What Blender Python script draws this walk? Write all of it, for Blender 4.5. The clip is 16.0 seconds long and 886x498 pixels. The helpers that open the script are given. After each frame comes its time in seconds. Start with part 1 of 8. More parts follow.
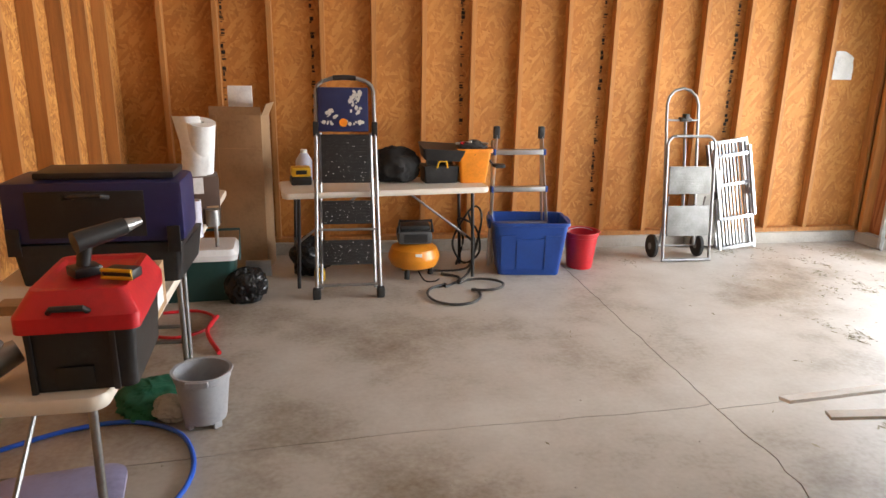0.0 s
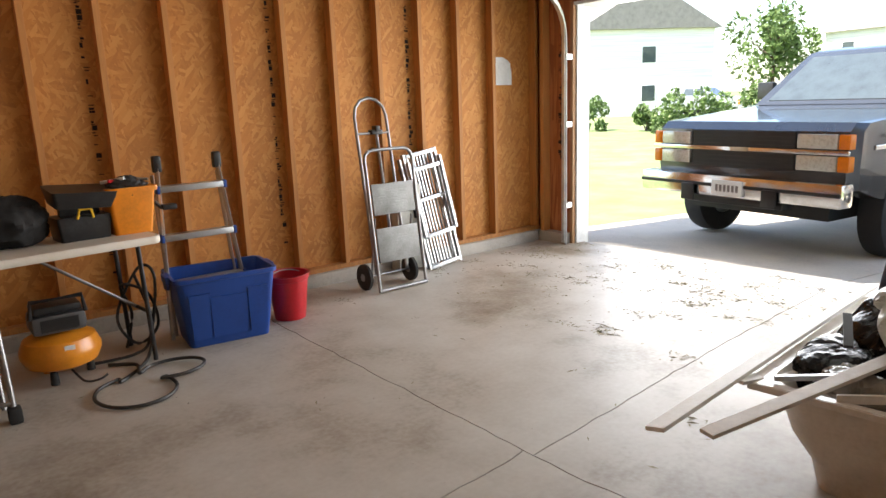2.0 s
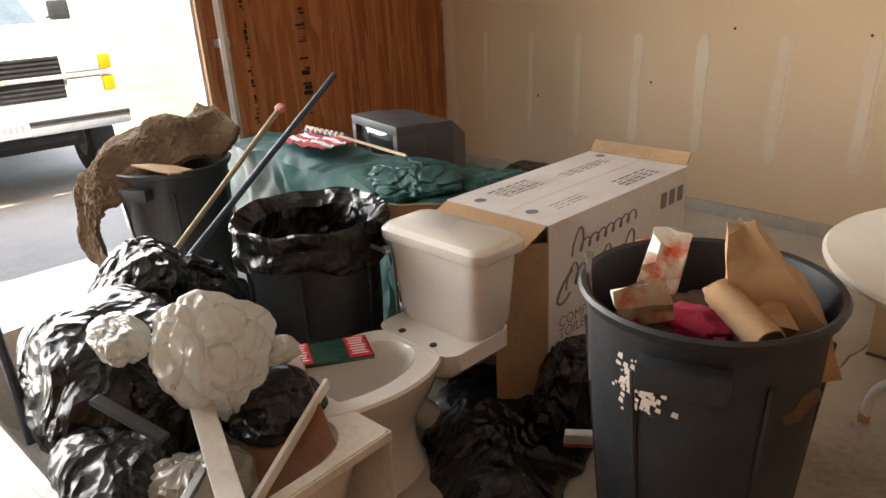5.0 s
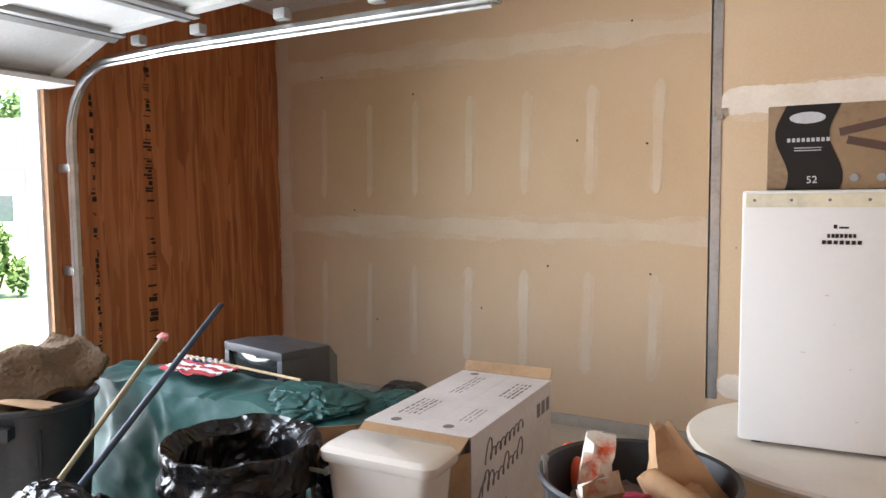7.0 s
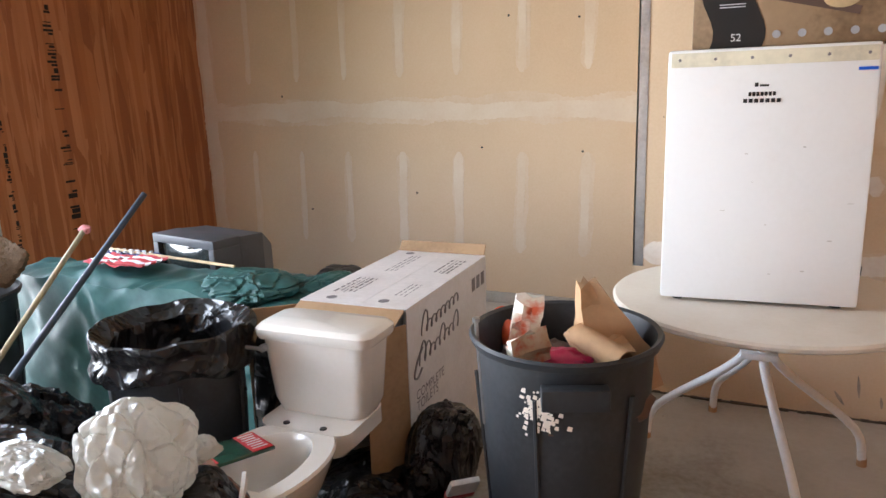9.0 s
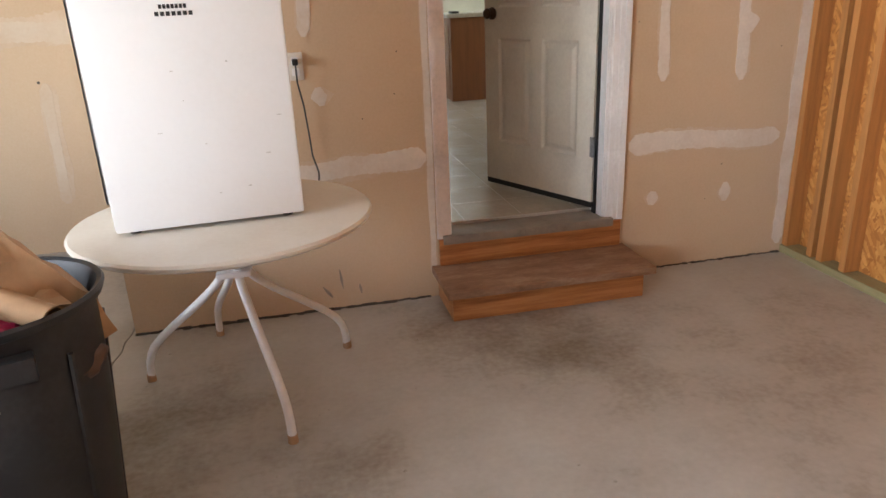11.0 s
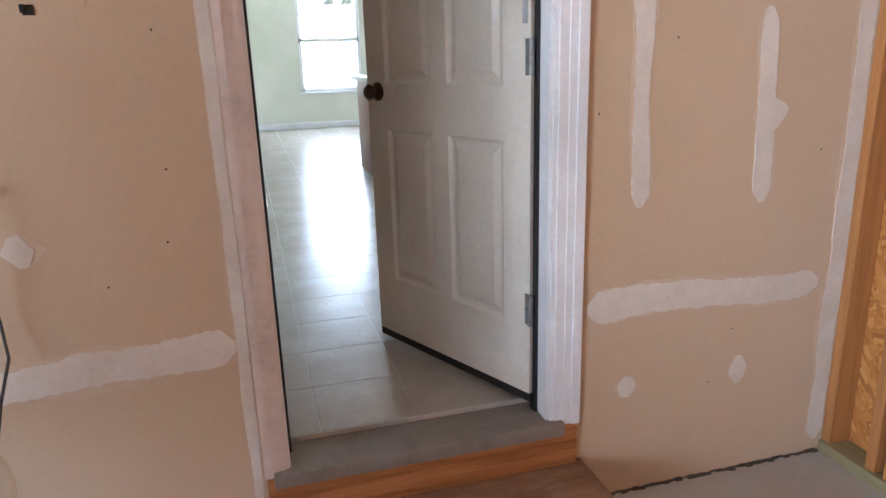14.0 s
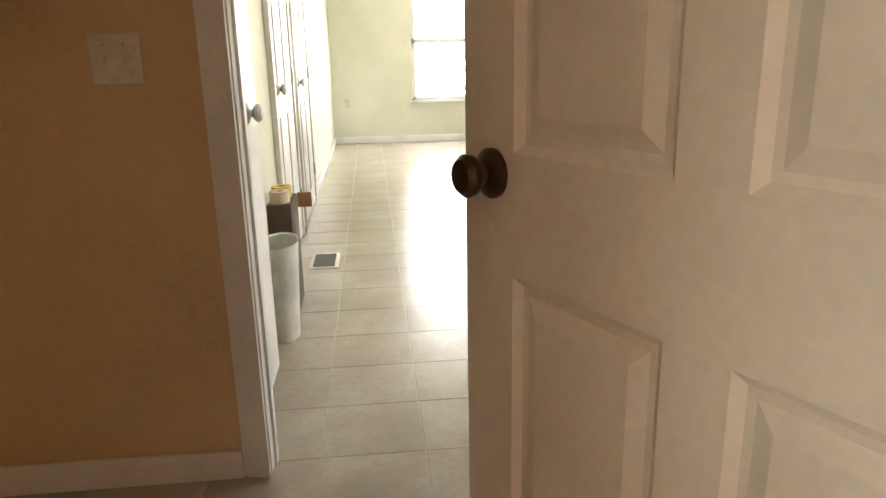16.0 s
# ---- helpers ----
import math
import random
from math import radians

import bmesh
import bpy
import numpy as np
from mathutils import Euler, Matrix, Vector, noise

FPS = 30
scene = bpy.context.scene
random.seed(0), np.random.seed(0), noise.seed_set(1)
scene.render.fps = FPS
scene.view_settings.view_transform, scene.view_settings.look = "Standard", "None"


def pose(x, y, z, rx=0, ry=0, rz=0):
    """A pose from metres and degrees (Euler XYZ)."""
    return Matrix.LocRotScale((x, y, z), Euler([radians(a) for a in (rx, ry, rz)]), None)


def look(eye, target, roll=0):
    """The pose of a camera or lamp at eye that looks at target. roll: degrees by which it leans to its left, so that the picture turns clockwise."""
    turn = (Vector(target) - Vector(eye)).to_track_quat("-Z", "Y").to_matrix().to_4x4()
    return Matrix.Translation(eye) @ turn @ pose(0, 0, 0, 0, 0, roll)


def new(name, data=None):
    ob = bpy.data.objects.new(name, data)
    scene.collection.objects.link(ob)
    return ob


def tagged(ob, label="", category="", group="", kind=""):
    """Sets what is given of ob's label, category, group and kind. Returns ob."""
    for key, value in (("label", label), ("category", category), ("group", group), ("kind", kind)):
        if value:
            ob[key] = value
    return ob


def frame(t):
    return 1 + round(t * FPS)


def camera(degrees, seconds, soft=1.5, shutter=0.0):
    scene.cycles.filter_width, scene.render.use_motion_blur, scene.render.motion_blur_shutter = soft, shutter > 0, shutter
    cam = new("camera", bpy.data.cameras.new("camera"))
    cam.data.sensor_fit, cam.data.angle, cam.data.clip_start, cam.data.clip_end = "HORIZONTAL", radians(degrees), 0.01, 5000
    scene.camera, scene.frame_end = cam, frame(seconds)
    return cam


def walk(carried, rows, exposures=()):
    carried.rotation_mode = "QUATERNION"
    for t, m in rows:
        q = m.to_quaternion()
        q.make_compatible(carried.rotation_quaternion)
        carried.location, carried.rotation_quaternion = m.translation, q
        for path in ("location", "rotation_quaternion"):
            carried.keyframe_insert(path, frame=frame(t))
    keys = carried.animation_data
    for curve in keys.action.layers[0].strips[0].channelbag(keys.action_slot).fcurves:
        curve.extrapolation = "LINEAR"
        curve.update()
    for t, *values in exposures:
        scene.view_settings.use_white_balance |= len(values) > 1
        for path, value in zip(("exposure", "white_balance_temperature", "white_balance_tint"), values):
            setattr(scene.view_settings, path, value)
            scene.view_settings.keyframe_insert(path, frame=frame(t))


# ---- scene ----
cam = camera(65.4, 16.0)
# PATH
PATH = [
    (0, (0.5, -5.768, 1.663), (0.804, -3.868, 1.118), 1.1),
    (0.5, (0.507, -5.633, 1.596), (1.003, -3.778, 1.036), 1.8),
    (1, (0.483, -5.379, 1.525), (1.147, -3.541, 1.101), -0.4),
    (1.5, (0.518, -5.063, 1.408), (1.327, -3.267, 1.061), -0.2),
    (2, (0.544, -4.713, 1.382), (1.75, -3.174, 0.961), -2.1),
    (2.5, (0.723, -4.413, 1.329), (2.187, -3.254, 0.612), -4.4),
    (3, (0.97, -4.161, 1.316), (2.645, -3.504, 0.444), -2.1),
    (3.5, (1.123, -3.907, 1.291), (2.889, -3.768, 0.363), -1.3),
    (4, (1.34, -3.773, 1.333), (3.077, -4.137, 0.412), -2.6),
    (4.5, (1.562, -3.64, 1.356), (3.187, -4.478, 0.546), -3.6),
    (5, (1.649, -3.438, 1.402), (3.051, -4.666, 0.677), -3.3),
    (5.2, (1.68, -3.369, 1.423), (3.022, -4.698, 0.764), -3.6),
    (7.3, (1.857, -2.853, 1.52), (2.826, -4.6, 1.422), -0.1),
    (7.5, (1.861, -2.849, 1.517), (2.847, -4.587, 1.432), -0.1),
    (8, (1.864, -2.849, 1.504), (2.879, -4.569, 1.386), -0.6),
    (8.5, (1.842, -2.866, 1.476), (2.825, -4.589, 1.226), -1.3),
    (9, (1.822, -2.908, 1.436), (2.632, -4.682, 0.995), -2.0),
    (9.5, (1.772, -2.937, 1.413), (2.315, -4.773, 0.832), -2.7),
    (10, (1.729, -2.949, 1.397), (1.883, -4.817, 0.699), -2.8),
    (10.2, (1.7, -2.973, 1.388), (1.696, -4.833, 0.653), -3.0),
    (12.3, (1.274, -3.313, 1.439), (0.696, -5.147, 0.887), -2.6),
    (12.5, (1.257, -3.428, 1.449), (0.662, -5.255, 0.892), -3.2),
    (13, (1.164, -3.71, 1.443), (0.507, -5.503, 0.849), -3.0),
    (13.5, (0.964, -3.994, 1.434), (0.412, -5.82, 0.835), -1.0),
    (14, (0.833, -4.35, 1.433), (0.323, -6.203, 0.882), -1.8),
    (14.5, (0.735, -4.726, 1.434), (0.215, -6.584, 0.909), -2.4),
    (15, (0.608, -5.152, 1.435), (0.212, -7.045, 0.927), -0.7),
    (15.5, (0.568, -5.579, 1.423), (0.273, -7.474, 0.923), -1.6),
    (16, (0.519, -5.982, 1.447), (0.33, -7.899, 0.91), -1.2),
]
EXPOSURES = [(0, 2.7, 6800, 10), (1, 2.55, 6200, 10), (2, 1.98, 6900, 10), (3.5, 1.7, 6800, 10), (5, 2.5, 7300, 10), (8, 2.75, 5900, 10), (9.2, 2.95, 6100, 10), (12.5, 3.05, 6300, 10), (13.7, 3.2, 5450, 10), (14.5, 3.1, 5300, 10), (15.5, 3.3, 6500, 10), (16, 3.55, 7400, 10)]
walk(cam, [(t, look(eye, target, roll)) for t, eye, target, roll in PATH], EXPOSURES)

# ---------- light ----------
BX, CY, EY, DX, AY = 5.7, -7.27, -6.12, -1.14, 0.089   # inner faces: garage-door wall, drywall, house wall, back wall, stud wall
CEIL = 3.05

world = bpy.data.worlds.new("sky")
scene.world = world
world.use_nodes = True
wn = world.node_tree.nodes
sky = wn.new("ShaderNodeTexSky")
sky.sky_type, sky.sun_disc = "NISHITA", False
sky.sun_elevation, sky.sun_rotation = radians(62), radians(-75)
world.node_tree.links.new(sky.outputs[0], wn["Background"].inputs[0])
wn["Background"].inputs[1].default_value = 0.15
sun = new("sun", bpy.data.lights.new("sun", "SUN"))
sun.data.energy, sun.data.angle, sun.data.color = 5.0, radians(0.6), (1.0, 0.95, 0.88)
sun.matrix_world = look((-30, 10, 58), (0, 0, 0))


def area(name, m, w, h, power, color=(1, 1, 1), spread=180):
    d = bpy.data.lights.new(name, "AREA")
    d.shape, d.size, d.size_y, d.energy, d.color = "RECTANGLE", w, h, power, color
    d.spread = radians(spread)
    o = new(name, d)
    o.matrix_world = m
    return o


# daylight standing in the garage and dining window openings
area("garage_door_daylight", look((5.98, -2.83, 1.12), (0, -2.83, 1.0)), 4.7, 2.1, 45, (0.98, 0.98, 1.0), 140)
area("dining_window_daylight", look((-0.6, -15.6, 1.7), (-0.6, -10, 1.2)), 1.0, 1.5, 9.5, (0.95, 0.98, 1.0))
# added fill lamp at an unseen side opening, to brighten the hall
area("hall_fill_light", look((-3.9, -10.6, 1.7), (0, -10.4, 1.2)), 1.3, 1.2, 6.5, (0.95, 0.98, 1.0))


# ---------- materials ----------
def mat(name, color, rough=0.6, metal=0.0, dark=None, light=None, scale=6.0, fine=60.0, bump=0.15, spec=0.5, coat=0.0, stretch=(1, 1, 1), obj=False, rand=0.0, fw=0.25, tight=0.2):
    """A surface with stains at a coarse scale, grain at a fine one and relief to match."""
    m = bpy.data.materials.new(name)
    m.use_nodes = True
    nt = m.node_tree
    b = nt.nodes["Principled BSDF"]
    L = nt.links.new
    tc = nt.nodes.new("ShaderNodeTexCoord")
    mp = nt.nodes.new("ShaderNodeMapping")
    mp.inputs["Scale"].default_value = stretch
    if obj:
        L(tc.outputs["Object"], mp.inputs[0])
    else:
        geo = nt.nodes.new("ShaderNodeNewGeometry")
        L(geo.outputs["Position"], mp.inputs[0])
    n1 = nt.nodes.new("ShaderNodeTexNoise")
    n1.inputs["Scale"].default_value, n1.inputs["Detail"].default_value, n1.inputs["Roughness"].default_value = scale, 6, 0.62
    n2 = nt.nodes.new("ShaderNodeTexNoise")
    n2.inputs["Scale"].default_value, n2.inputs["Detail"].default_value = fine, 3
    L(mp.outputs[0], n1.inputs[0]), L(mp.outputs[0], n2.inputs[0])
    dark = dark or tuple(c * 0.72 for c in color)
    light = light or tuple(min(1, c * 1.16) for c in color)
    r = nt.nodes.new("ShaderNodeValToRGB")
    e = r.color_ramp.elements
    e[0].position, e[0].color = 0.5 - tight, (*dark, 1)
    e[1].position, e[1].color = 0.5 + tight, (*light, 1)
    mid = e.new(0.5)
    mid.color = (*color, 1)
    mix = nt.nodes.new("ShaderNodeMath")
    mix.operation = "MULTIPLY_ADD"
    mix.inputs[1].default_value = fw
    L(n2.outputs[0], mix.inputs[0])
    sc = nt.nodes.new("ShaderNodeMath")
    sc.operation = "MULTIPLY_ADD"
    sc.inputs[1].default_value, sc.inputs[2].default_value = 1 - fw, 0.0
    L(n1.outputs[0], sc.inputs[0]), L(sc.outputs[0], mix.inputs[2])
    fac = mix.outputs[0]
    if rand:
        oi = nt.nodes.new("ShaderNodeObjectInfo")
        ra = nt.nodes.new("ShaderNodeMath")
        ra.operation = "MULTIPLY_ADD"
        ra.inputs[1].default_value = rand
        L(oi.outputs["Random"], ra.inputs[0]), L(fac, ra.inputs[2])
        off = nt.nodes.new("ShaderNodeMath")
        off.operation = "SUBTRACT"
        off.inputs[1].default_value = rand / 2
        L(ra.outputs[0], off.inputs[0])
        fac = off.outputs[0]
    L(fac, r.inputs[0])
    L(r.outputs[0], b.inputs["Base Color"])
    b.inputs["Roughness"].default_value, b.inputs["Metallic"].default_value = rough, metal
    b.inputs["Specular IOR Level"].default_value, b.inputs["Coat Weight"].default_value = spec, coat
    if bump:
        bn = nt.nodes.new("ShaderNodeBump")
        bn.inputs["Strength"].default_value, bn.inputs["Distance"].default_value = bump, 0.01
        L(mix.outputs[0], bn.inputs["Height"]), L(bn.outputs[0], b.inputs["Normal"])
    return m


def osb(name, hue=1.0, axis=0, grain=False, flake=0.6, size=1.0):
    """Strand board: overlapping wood flakes at three angles, with relief."""
    m = mat(name, (0.5 * hue, 0.2 * hue, 0.045 * hue), 0.7, 0, scale=2.0, bump=0.0)
    nt = m.node_tree
    L = nt.links.new
    b = nt.nodes["Principled BSDF"]
    geo = nt.nodes.new("ShaderNodeNewGeometry")
    prev, height = None, None
    for k, (ang, s) in enumerate((((0.2, 1.0), (1.2, 1.25), (2.2, 0.85)) if not grain else ((0.0, 1.0), (0.03, 1.6), (-0.03, 0.7)))):
        mp = nt.nodes.new("ShaderNodeMapping")
        mp.vector_type = "TEXTURE"
        mp.inputs["Rotation"].default_value = (0, ang, 0) if axis == 0 else (ang, 0, 0)
        mp.inputs["Scale"].default_value = (0.085 * size / s, 0.085 * size / s, 0.022 * size / s) if not grain else (0.03 / s, 0.03 / s, 0.5 / s)
        L(geo.outputs["Position"], mp.inputs[0])
        v = nt.nodes.new("ShaderNodeTexVoronoi")
        v.inputs["Scale"].default_value = 1.0
        L(mp.outputs[0], v.inputs["Vector"])
        sep = nt.nodes.new("ShaderNodeSeparateColor")
        L(v.outputs["Color"], sep.inputs[0])
        if prev is None:
            prev = sep.outputs[0]
        else:
            gt = nt.nodes.new("ShaderNodeMath")
            gt.operation = "GREATER_THAN"
            gt.inputs[1].default_value = 0.55
            L(sep.outputs[1], gt.inputs[0])
            mx = nt.nodes.new("ShaderNodeMix")
            L(gt.outputs[0], mx.inputs["Factor"]), L(prev, mx.inputs["A"]), L(sep.outputs[0], mx.inputs["B"])
            prev = mx.outputs["Result"]
    r = nt.nodes.new("ShaderNodeValToRGB")
    e = r.color_ramp.elements
    e[0].position, e[0].color = 0.0, (0.30 * hue, 0.10 * hue, 0.02 * hue, 1)
    e[1].position, e[1].color = 1.0, (0.74 * hue, 0.39 * hue, 0.11 * hue, 1)
    k = e.new(0.5)
    k.color = (0.52 * hue, 0.215 * hue, 0.045 * hue, 1)
    L(prev, r.inputs[0])
    old = b.inputs["Base Color"].links[0].from_socket
    mx = nt.nodes.new("ShaderNodeMix")
    mx.data_type = "RGBA"
    mx.inputs["Factor"].default_value = flake
    L(old, mx.inputs["A"]), L(r.outputs[0], mx.inputs["B"])
    L(mx.outputs["Result"], b.inputs["Base Color"])
    bn = nt.nodes.new("ShaderNodeBump")
    bn.inputs["Strength"].default_value, bn.inputs["Distance"].default_value = 0.35, 0.004
    L(prev, bn.inputs["Height"]), L(bn.outputs[0], b.inputs["Normal"])
    return m


def glass(name, color=(1, 1, 1), rough=0.02):
    m = bpy.data.materials.new(name)
    m.use_nodes = True
    b = m.node_tree.nodes["Principled BSDF"]
    b.inputs["Base Color"].default_value = (*color, 1)
    b.inputs["Roughness"].default_value, b.inputs["Transmission Weight"].default_value, b.inputs["IOR"].default_value = rough, 1.0, 1.45
    return m


OSB_A, OSB_B = osb("strand_board", 1.0, 0, flake=0.36), osb("strand_board_brown", 0.88, 1, True)
for el in [n for n in OSB_B.node_tree.nodes if n.type == "VALTORGB"]:
    for e in el.color_ramp.elements:
        r0, g0, b0, _ = e.color
        e.color = (r0 * 0.86, g0 * 0.70, b0 * 1.0, 1)
OSB_D = osb("strand_board_back", 1.0, 1, flake=0.72, size=0.66)
STUD = mat("pine_stud", (0.48, 0.21, 0.06), 0.7, scale=3, fine=40, stretch=(14, 14, 0.9), dark=(0.34, 0.15, 0.045), bump=0.2, rand=0.2)
DRYWALL = mat("drywall_paper", (0.63, 0.47, 0.31), 0.85, scale=0.7, fine=90, dark=(0.57, 0.41, 0.26), light=(0.67, 0.52, 0.36), bump=0.05)
MUD_SOFT = mat("sanded_joint_compound", (0.67, 0.55, 0.42), 0.9, scale=3, fine=60, dark=(0.63, 0.48, 0.33), light=(0.71, 0.61, 0.49), bump=0.1)
MUD_THIN = mat("thin_joint_compound", (0.645, 0.50, 0.355), 0.9, scale=4, fine=60, dark=(0.60, 0.44, 0.29), light=(0.69, 0.57, 0.44), bump=0.08)
MUD = mat("joint_compound", (0.74, 0.66, 0.57), 0.9, scale=5, fine=60, dark=(0.66, 0.55, 0.44), bump=0.25)
METAL = mat("galvanised_steel", (0.55, 0.57, 0.58), 0.35, 0.9, scale=9, fine=70, bump=0.05)
WHITE = mat("white_trim_paint", (0.82, 0.82, 0.82), 0.45, scale=3, dark=(0.74, 0.73, 0.72), bump=0.05)
DOORPAINT = mat("door_enamel", (0.72, 0.67, 0.58), 0.4, scale=2.5, dark=(0.62, 0.56, 0.46), bump=0.05, coat=0.1)
PINK = mat("primed_jamb", (0.76, 0.67, 0.61), 0.6, scale=4, bump=0.08)
HALLPAINT = mat("ochre_wall_paint", (0.68, 0.50, 0.30), 0.7, scale=1.2, bump=0.06)
GREENWALL = mat("pale_green_wall_paint", (0.72, 0.72, 0.62), 0.7, scale=1.2, dark=(0.62, 0.64, 0.5), bump=0.04)
STEPWOOD = mat("varnished_pine_step", (0.44, 0.18, 0.058), 0.45, scale=2.2, fine=30, stretch=(1.0, 16, 16), dark=(0.24, 0.08, 0.024), light=(0.58, 0.28, 0.105), bump=0.15, fw=0.15, tight=0.19)
TREADWOOD = mat("dusty_step_tread", (0.27, 0.15, 0.085), 0.75, scale=4, fine=40, stretch=(1.0, 3, 3), dark=(0.17, 0.085, 0.045), light=(0.38, 0.25, 0.16), bump=0.2)
CONCRETE = mat("garage_concrete", (0.42, 0.385, 0.335), 0.45, scale=0.9, fine=38, dark=(0.2, 0.16, 0.115), light=(0.52, 0.495, 0.45), bump=0.1, spec=0.4, fw=0.13, tight=0.15)
CURB = mat("stem_wall_concrete", (0.42, 0.39, 0.34), 0.85, scale=4, fine=70, bump=0.4)
DRIVE = mat("driveway_concrete", (0.6, 0.52, 0.42), 0.85, scale=0.8, fine=40, bump=0.1)
DARKGAP = mat("joint_dirt", (0.05, 0.043, 0.036), 0.95, bump=0.3)
GRASS = mat("lawn", (0.16, 0.205, 0.075), 0.95, scale=1.2, fine=50, dark=(0.10, 0.145, 0.045), light=(0.24, 0.27, 0.12), bump=0.8)
CEILING = mat("ceiling_board", (0.82, 0.8, 0.76), 0.85, scale=0.8, bump=0.05)
DOORSTEEL = mat("garage_door_steel", (0.66, 0.68, 0.68), 0.5, 0.0, scale=2, dark=(0.55, 0.57, 0.57), bump=0.04)
RIB = mat("garage_door_rib", (0.33, 0.34, 0.34), 0.45, 0.3, scale=5, bump=0.04)
BLACK = mat("black_paint", (0.012, 0.012, 0.012), 0.5, bump=0.05)
INK = mat("stamp_ink", (0.02, 0.014, 0.01), 0.9, bump=0.0)
VINYL = mat("vinyl_floor_tile", (0.44, 0.385, 0.32), 0.25, scale=3.5, fine=45, dark=(0.37, 0.33, 0.28), light=(0.52, 0.48, 0.43), bump=0.05, spec=0.6, rand=0.1)
GROUT = mat("vinyl_joint", (0.47, 0.43, 0.38), 0.4, bump=0.05)


# ---------- mesh tools ----------
class Shape:
    """Vertices and faces gathered from simple solids."""

    def __init__(self):
        self.v, self.f = [], []

    def add(self, verts, faces):
        n = len(self.v)
        self.v += [tuple(p) for p in verts]
        self.f += [tuple(i + n for i in q) for q in faces]
        return self

    def box(self, a, b, bevel=0.0, m=None):
        lo, hi = [min(p, q) for p, q in zip(a, b)], [max(p, q) for p, q in zip(a, b)]
        if bevel <= 0:
            vs = [(x, y, z) for x in (lo[0], hi[0]) for y in (lo[1], hi[1]) for z in (lo[2], hi[2])]
            fs = [(0, 1, 3, 2), (4, 6, 7, 5), (0, 4, 5, 1), (2, 3, 7, 6), (0, 2, 6, 4), (1, 5, 7, 3)]
        else:
            bm = bmesh.new()
            bmesh.ops.create_cube(bm, size=1)
            for v in bm.verts:
                v.co = [(lo[i] + hi[i]) / 2 + v.co[i] * (hi[i] - lo[i]) for i in range(3)]
            bmesh.ops.bevel(bm, geom=bm.edges[:], offset=min(bevel, 0.45 * min(h - l for l, h in zip(lo, hi))), segments=2, affect="EDGES", profile=0.6)
            bm.verts.index_update()
            vs, fs = [v.co[:] for v in bm.verts], [[v.index for v in f.verts] for f in bm.faces]
            bm.free()
        if m is not None:
            vs = [m @ Vector(p) for p in vs]
        return self.add(vs, fs)

    def lathe(self, profile, c=(0, 0, 0), n=24, m=None, sx=1.0, sy=1.0):
        vs = [(c[0] + sx * r * math.cos(2 * math.pi * k / n), c[1] + sy * r * math.sin(2 * math.pi * k / n), c[2] + z) for r, z in profile for k in range(n)]
        fs = [(i * n + k, i * n + (k + 1) % n, (i + 1) * n + (k + 1) % n, (i + 1) * n + k) for i in range(len(profile) - 1) for k in range(n)]
        if m is not None:
            vs = [m @ Vector(p) for p in vs]
        return self.add(vs, fs)

    def tube(self, pts, r, n=8, closed=False, flat=1.0):
        pts = [Vector(p) for p in pts]
        up = Vector((0.13, 0.21, 1)).normalized()
        vs, fs, m = [], [], len(pts)
        for i, p in enumerate(pts):
            a = pts[(i - 1) % m] if (closed or i > 0) else p
            b = pts[(i + 1) % m] if (closed or i < m - 1) else p
            d = (b - a).normalized()
            if abs(d.dot(up)) > 0.97:
                up = Vector((1, 0.2, 0.1)).normalized()
            s = d.cross(up).normalized()
            w = s.cross(d).normalized()
            rr = r[i] if isinstance(r, (list, tuple)) else r
            vs += [p + rr * (math.cos(2 * math.pi * k / n) * s + flat * math.sin(2 * math.pi * k / n) * w) for k in range(n)]
        for i in range(m if closed else m - 1):
            j = (i + 1) % m
            fs += [(i * n + k, i * n + (k + 1) % n, j * n + (k + 1) % n, j * n + k) for k in range(n)]
        if not closed:
            fs += [tuple(range(n))[::-1], tuple((m - 1) * n + k for k in range(n))]
        return self.add(vs, fs)

    def rod(self, a, b, r, n=10):
        return self.tube([a, b], r, n)

    def sheet(self, fn, nu, nv, closed_u=False):
        vs = [fn(i / (nu if closed_u else nu - 1), j / (nv - 1)) for j in range(nv) for i in range(nu)]
        fs = []
        for j in range(nv - 1):
            for i in range(nu if closed_u else nu - 1):
                k = (i + 1) % nu
                fs.append((j * nu + i, j * nu + k, (j + 1) * nu + k, (j + 1) * nu + i))
        return self.add(vs, fs)

    def move(self, m):
        self.v = [tuple(m @ Vector(p)) for p in self.v]
        return self

    def prism(self, poly, z0, z1):
        n = len(poly)
        self.add([(x, y, z0) for x, y in poly] + [(x, y, z1) for x, y in poly],
                 [tuple(range(n))[::-1], tuple(range(n, 2 * n))] + [(i, (i + 1) % n, n + (i + 1) % n, n + i) for i in range(n)])
        return self


def mesh_of(name, shape, material, smooth=True, angle=40):
    me = bpy.data.meshes.new(name)
    me.from_pydata(shape.v, [], shape.f)
    me.update()
    bm = bmesh.new()
    bm.from_mesh(me)
    bmesh.ops.remove_doubles(bm, verts=bm.verts, dist=1e-5)
    bmesh.ops.recalc_face_normals(bm, faces=bm.faces)
    bm.to_mesh(me)
    bm.free()
    me.materials.append(material)
    if smooth:
        me.polygons.foreach_set("use_smooth", [True] * len(me.polygons))
        me.set_sharp_from_angle(angle=radians(angle))
    return me


def solid(name, shape, material, label="", category="", group="", kind="", smooth=True, angle=40):
    return tagged(new(name, mesh_of(name, shape, material, smooth, angle)), label, category, group, kind)


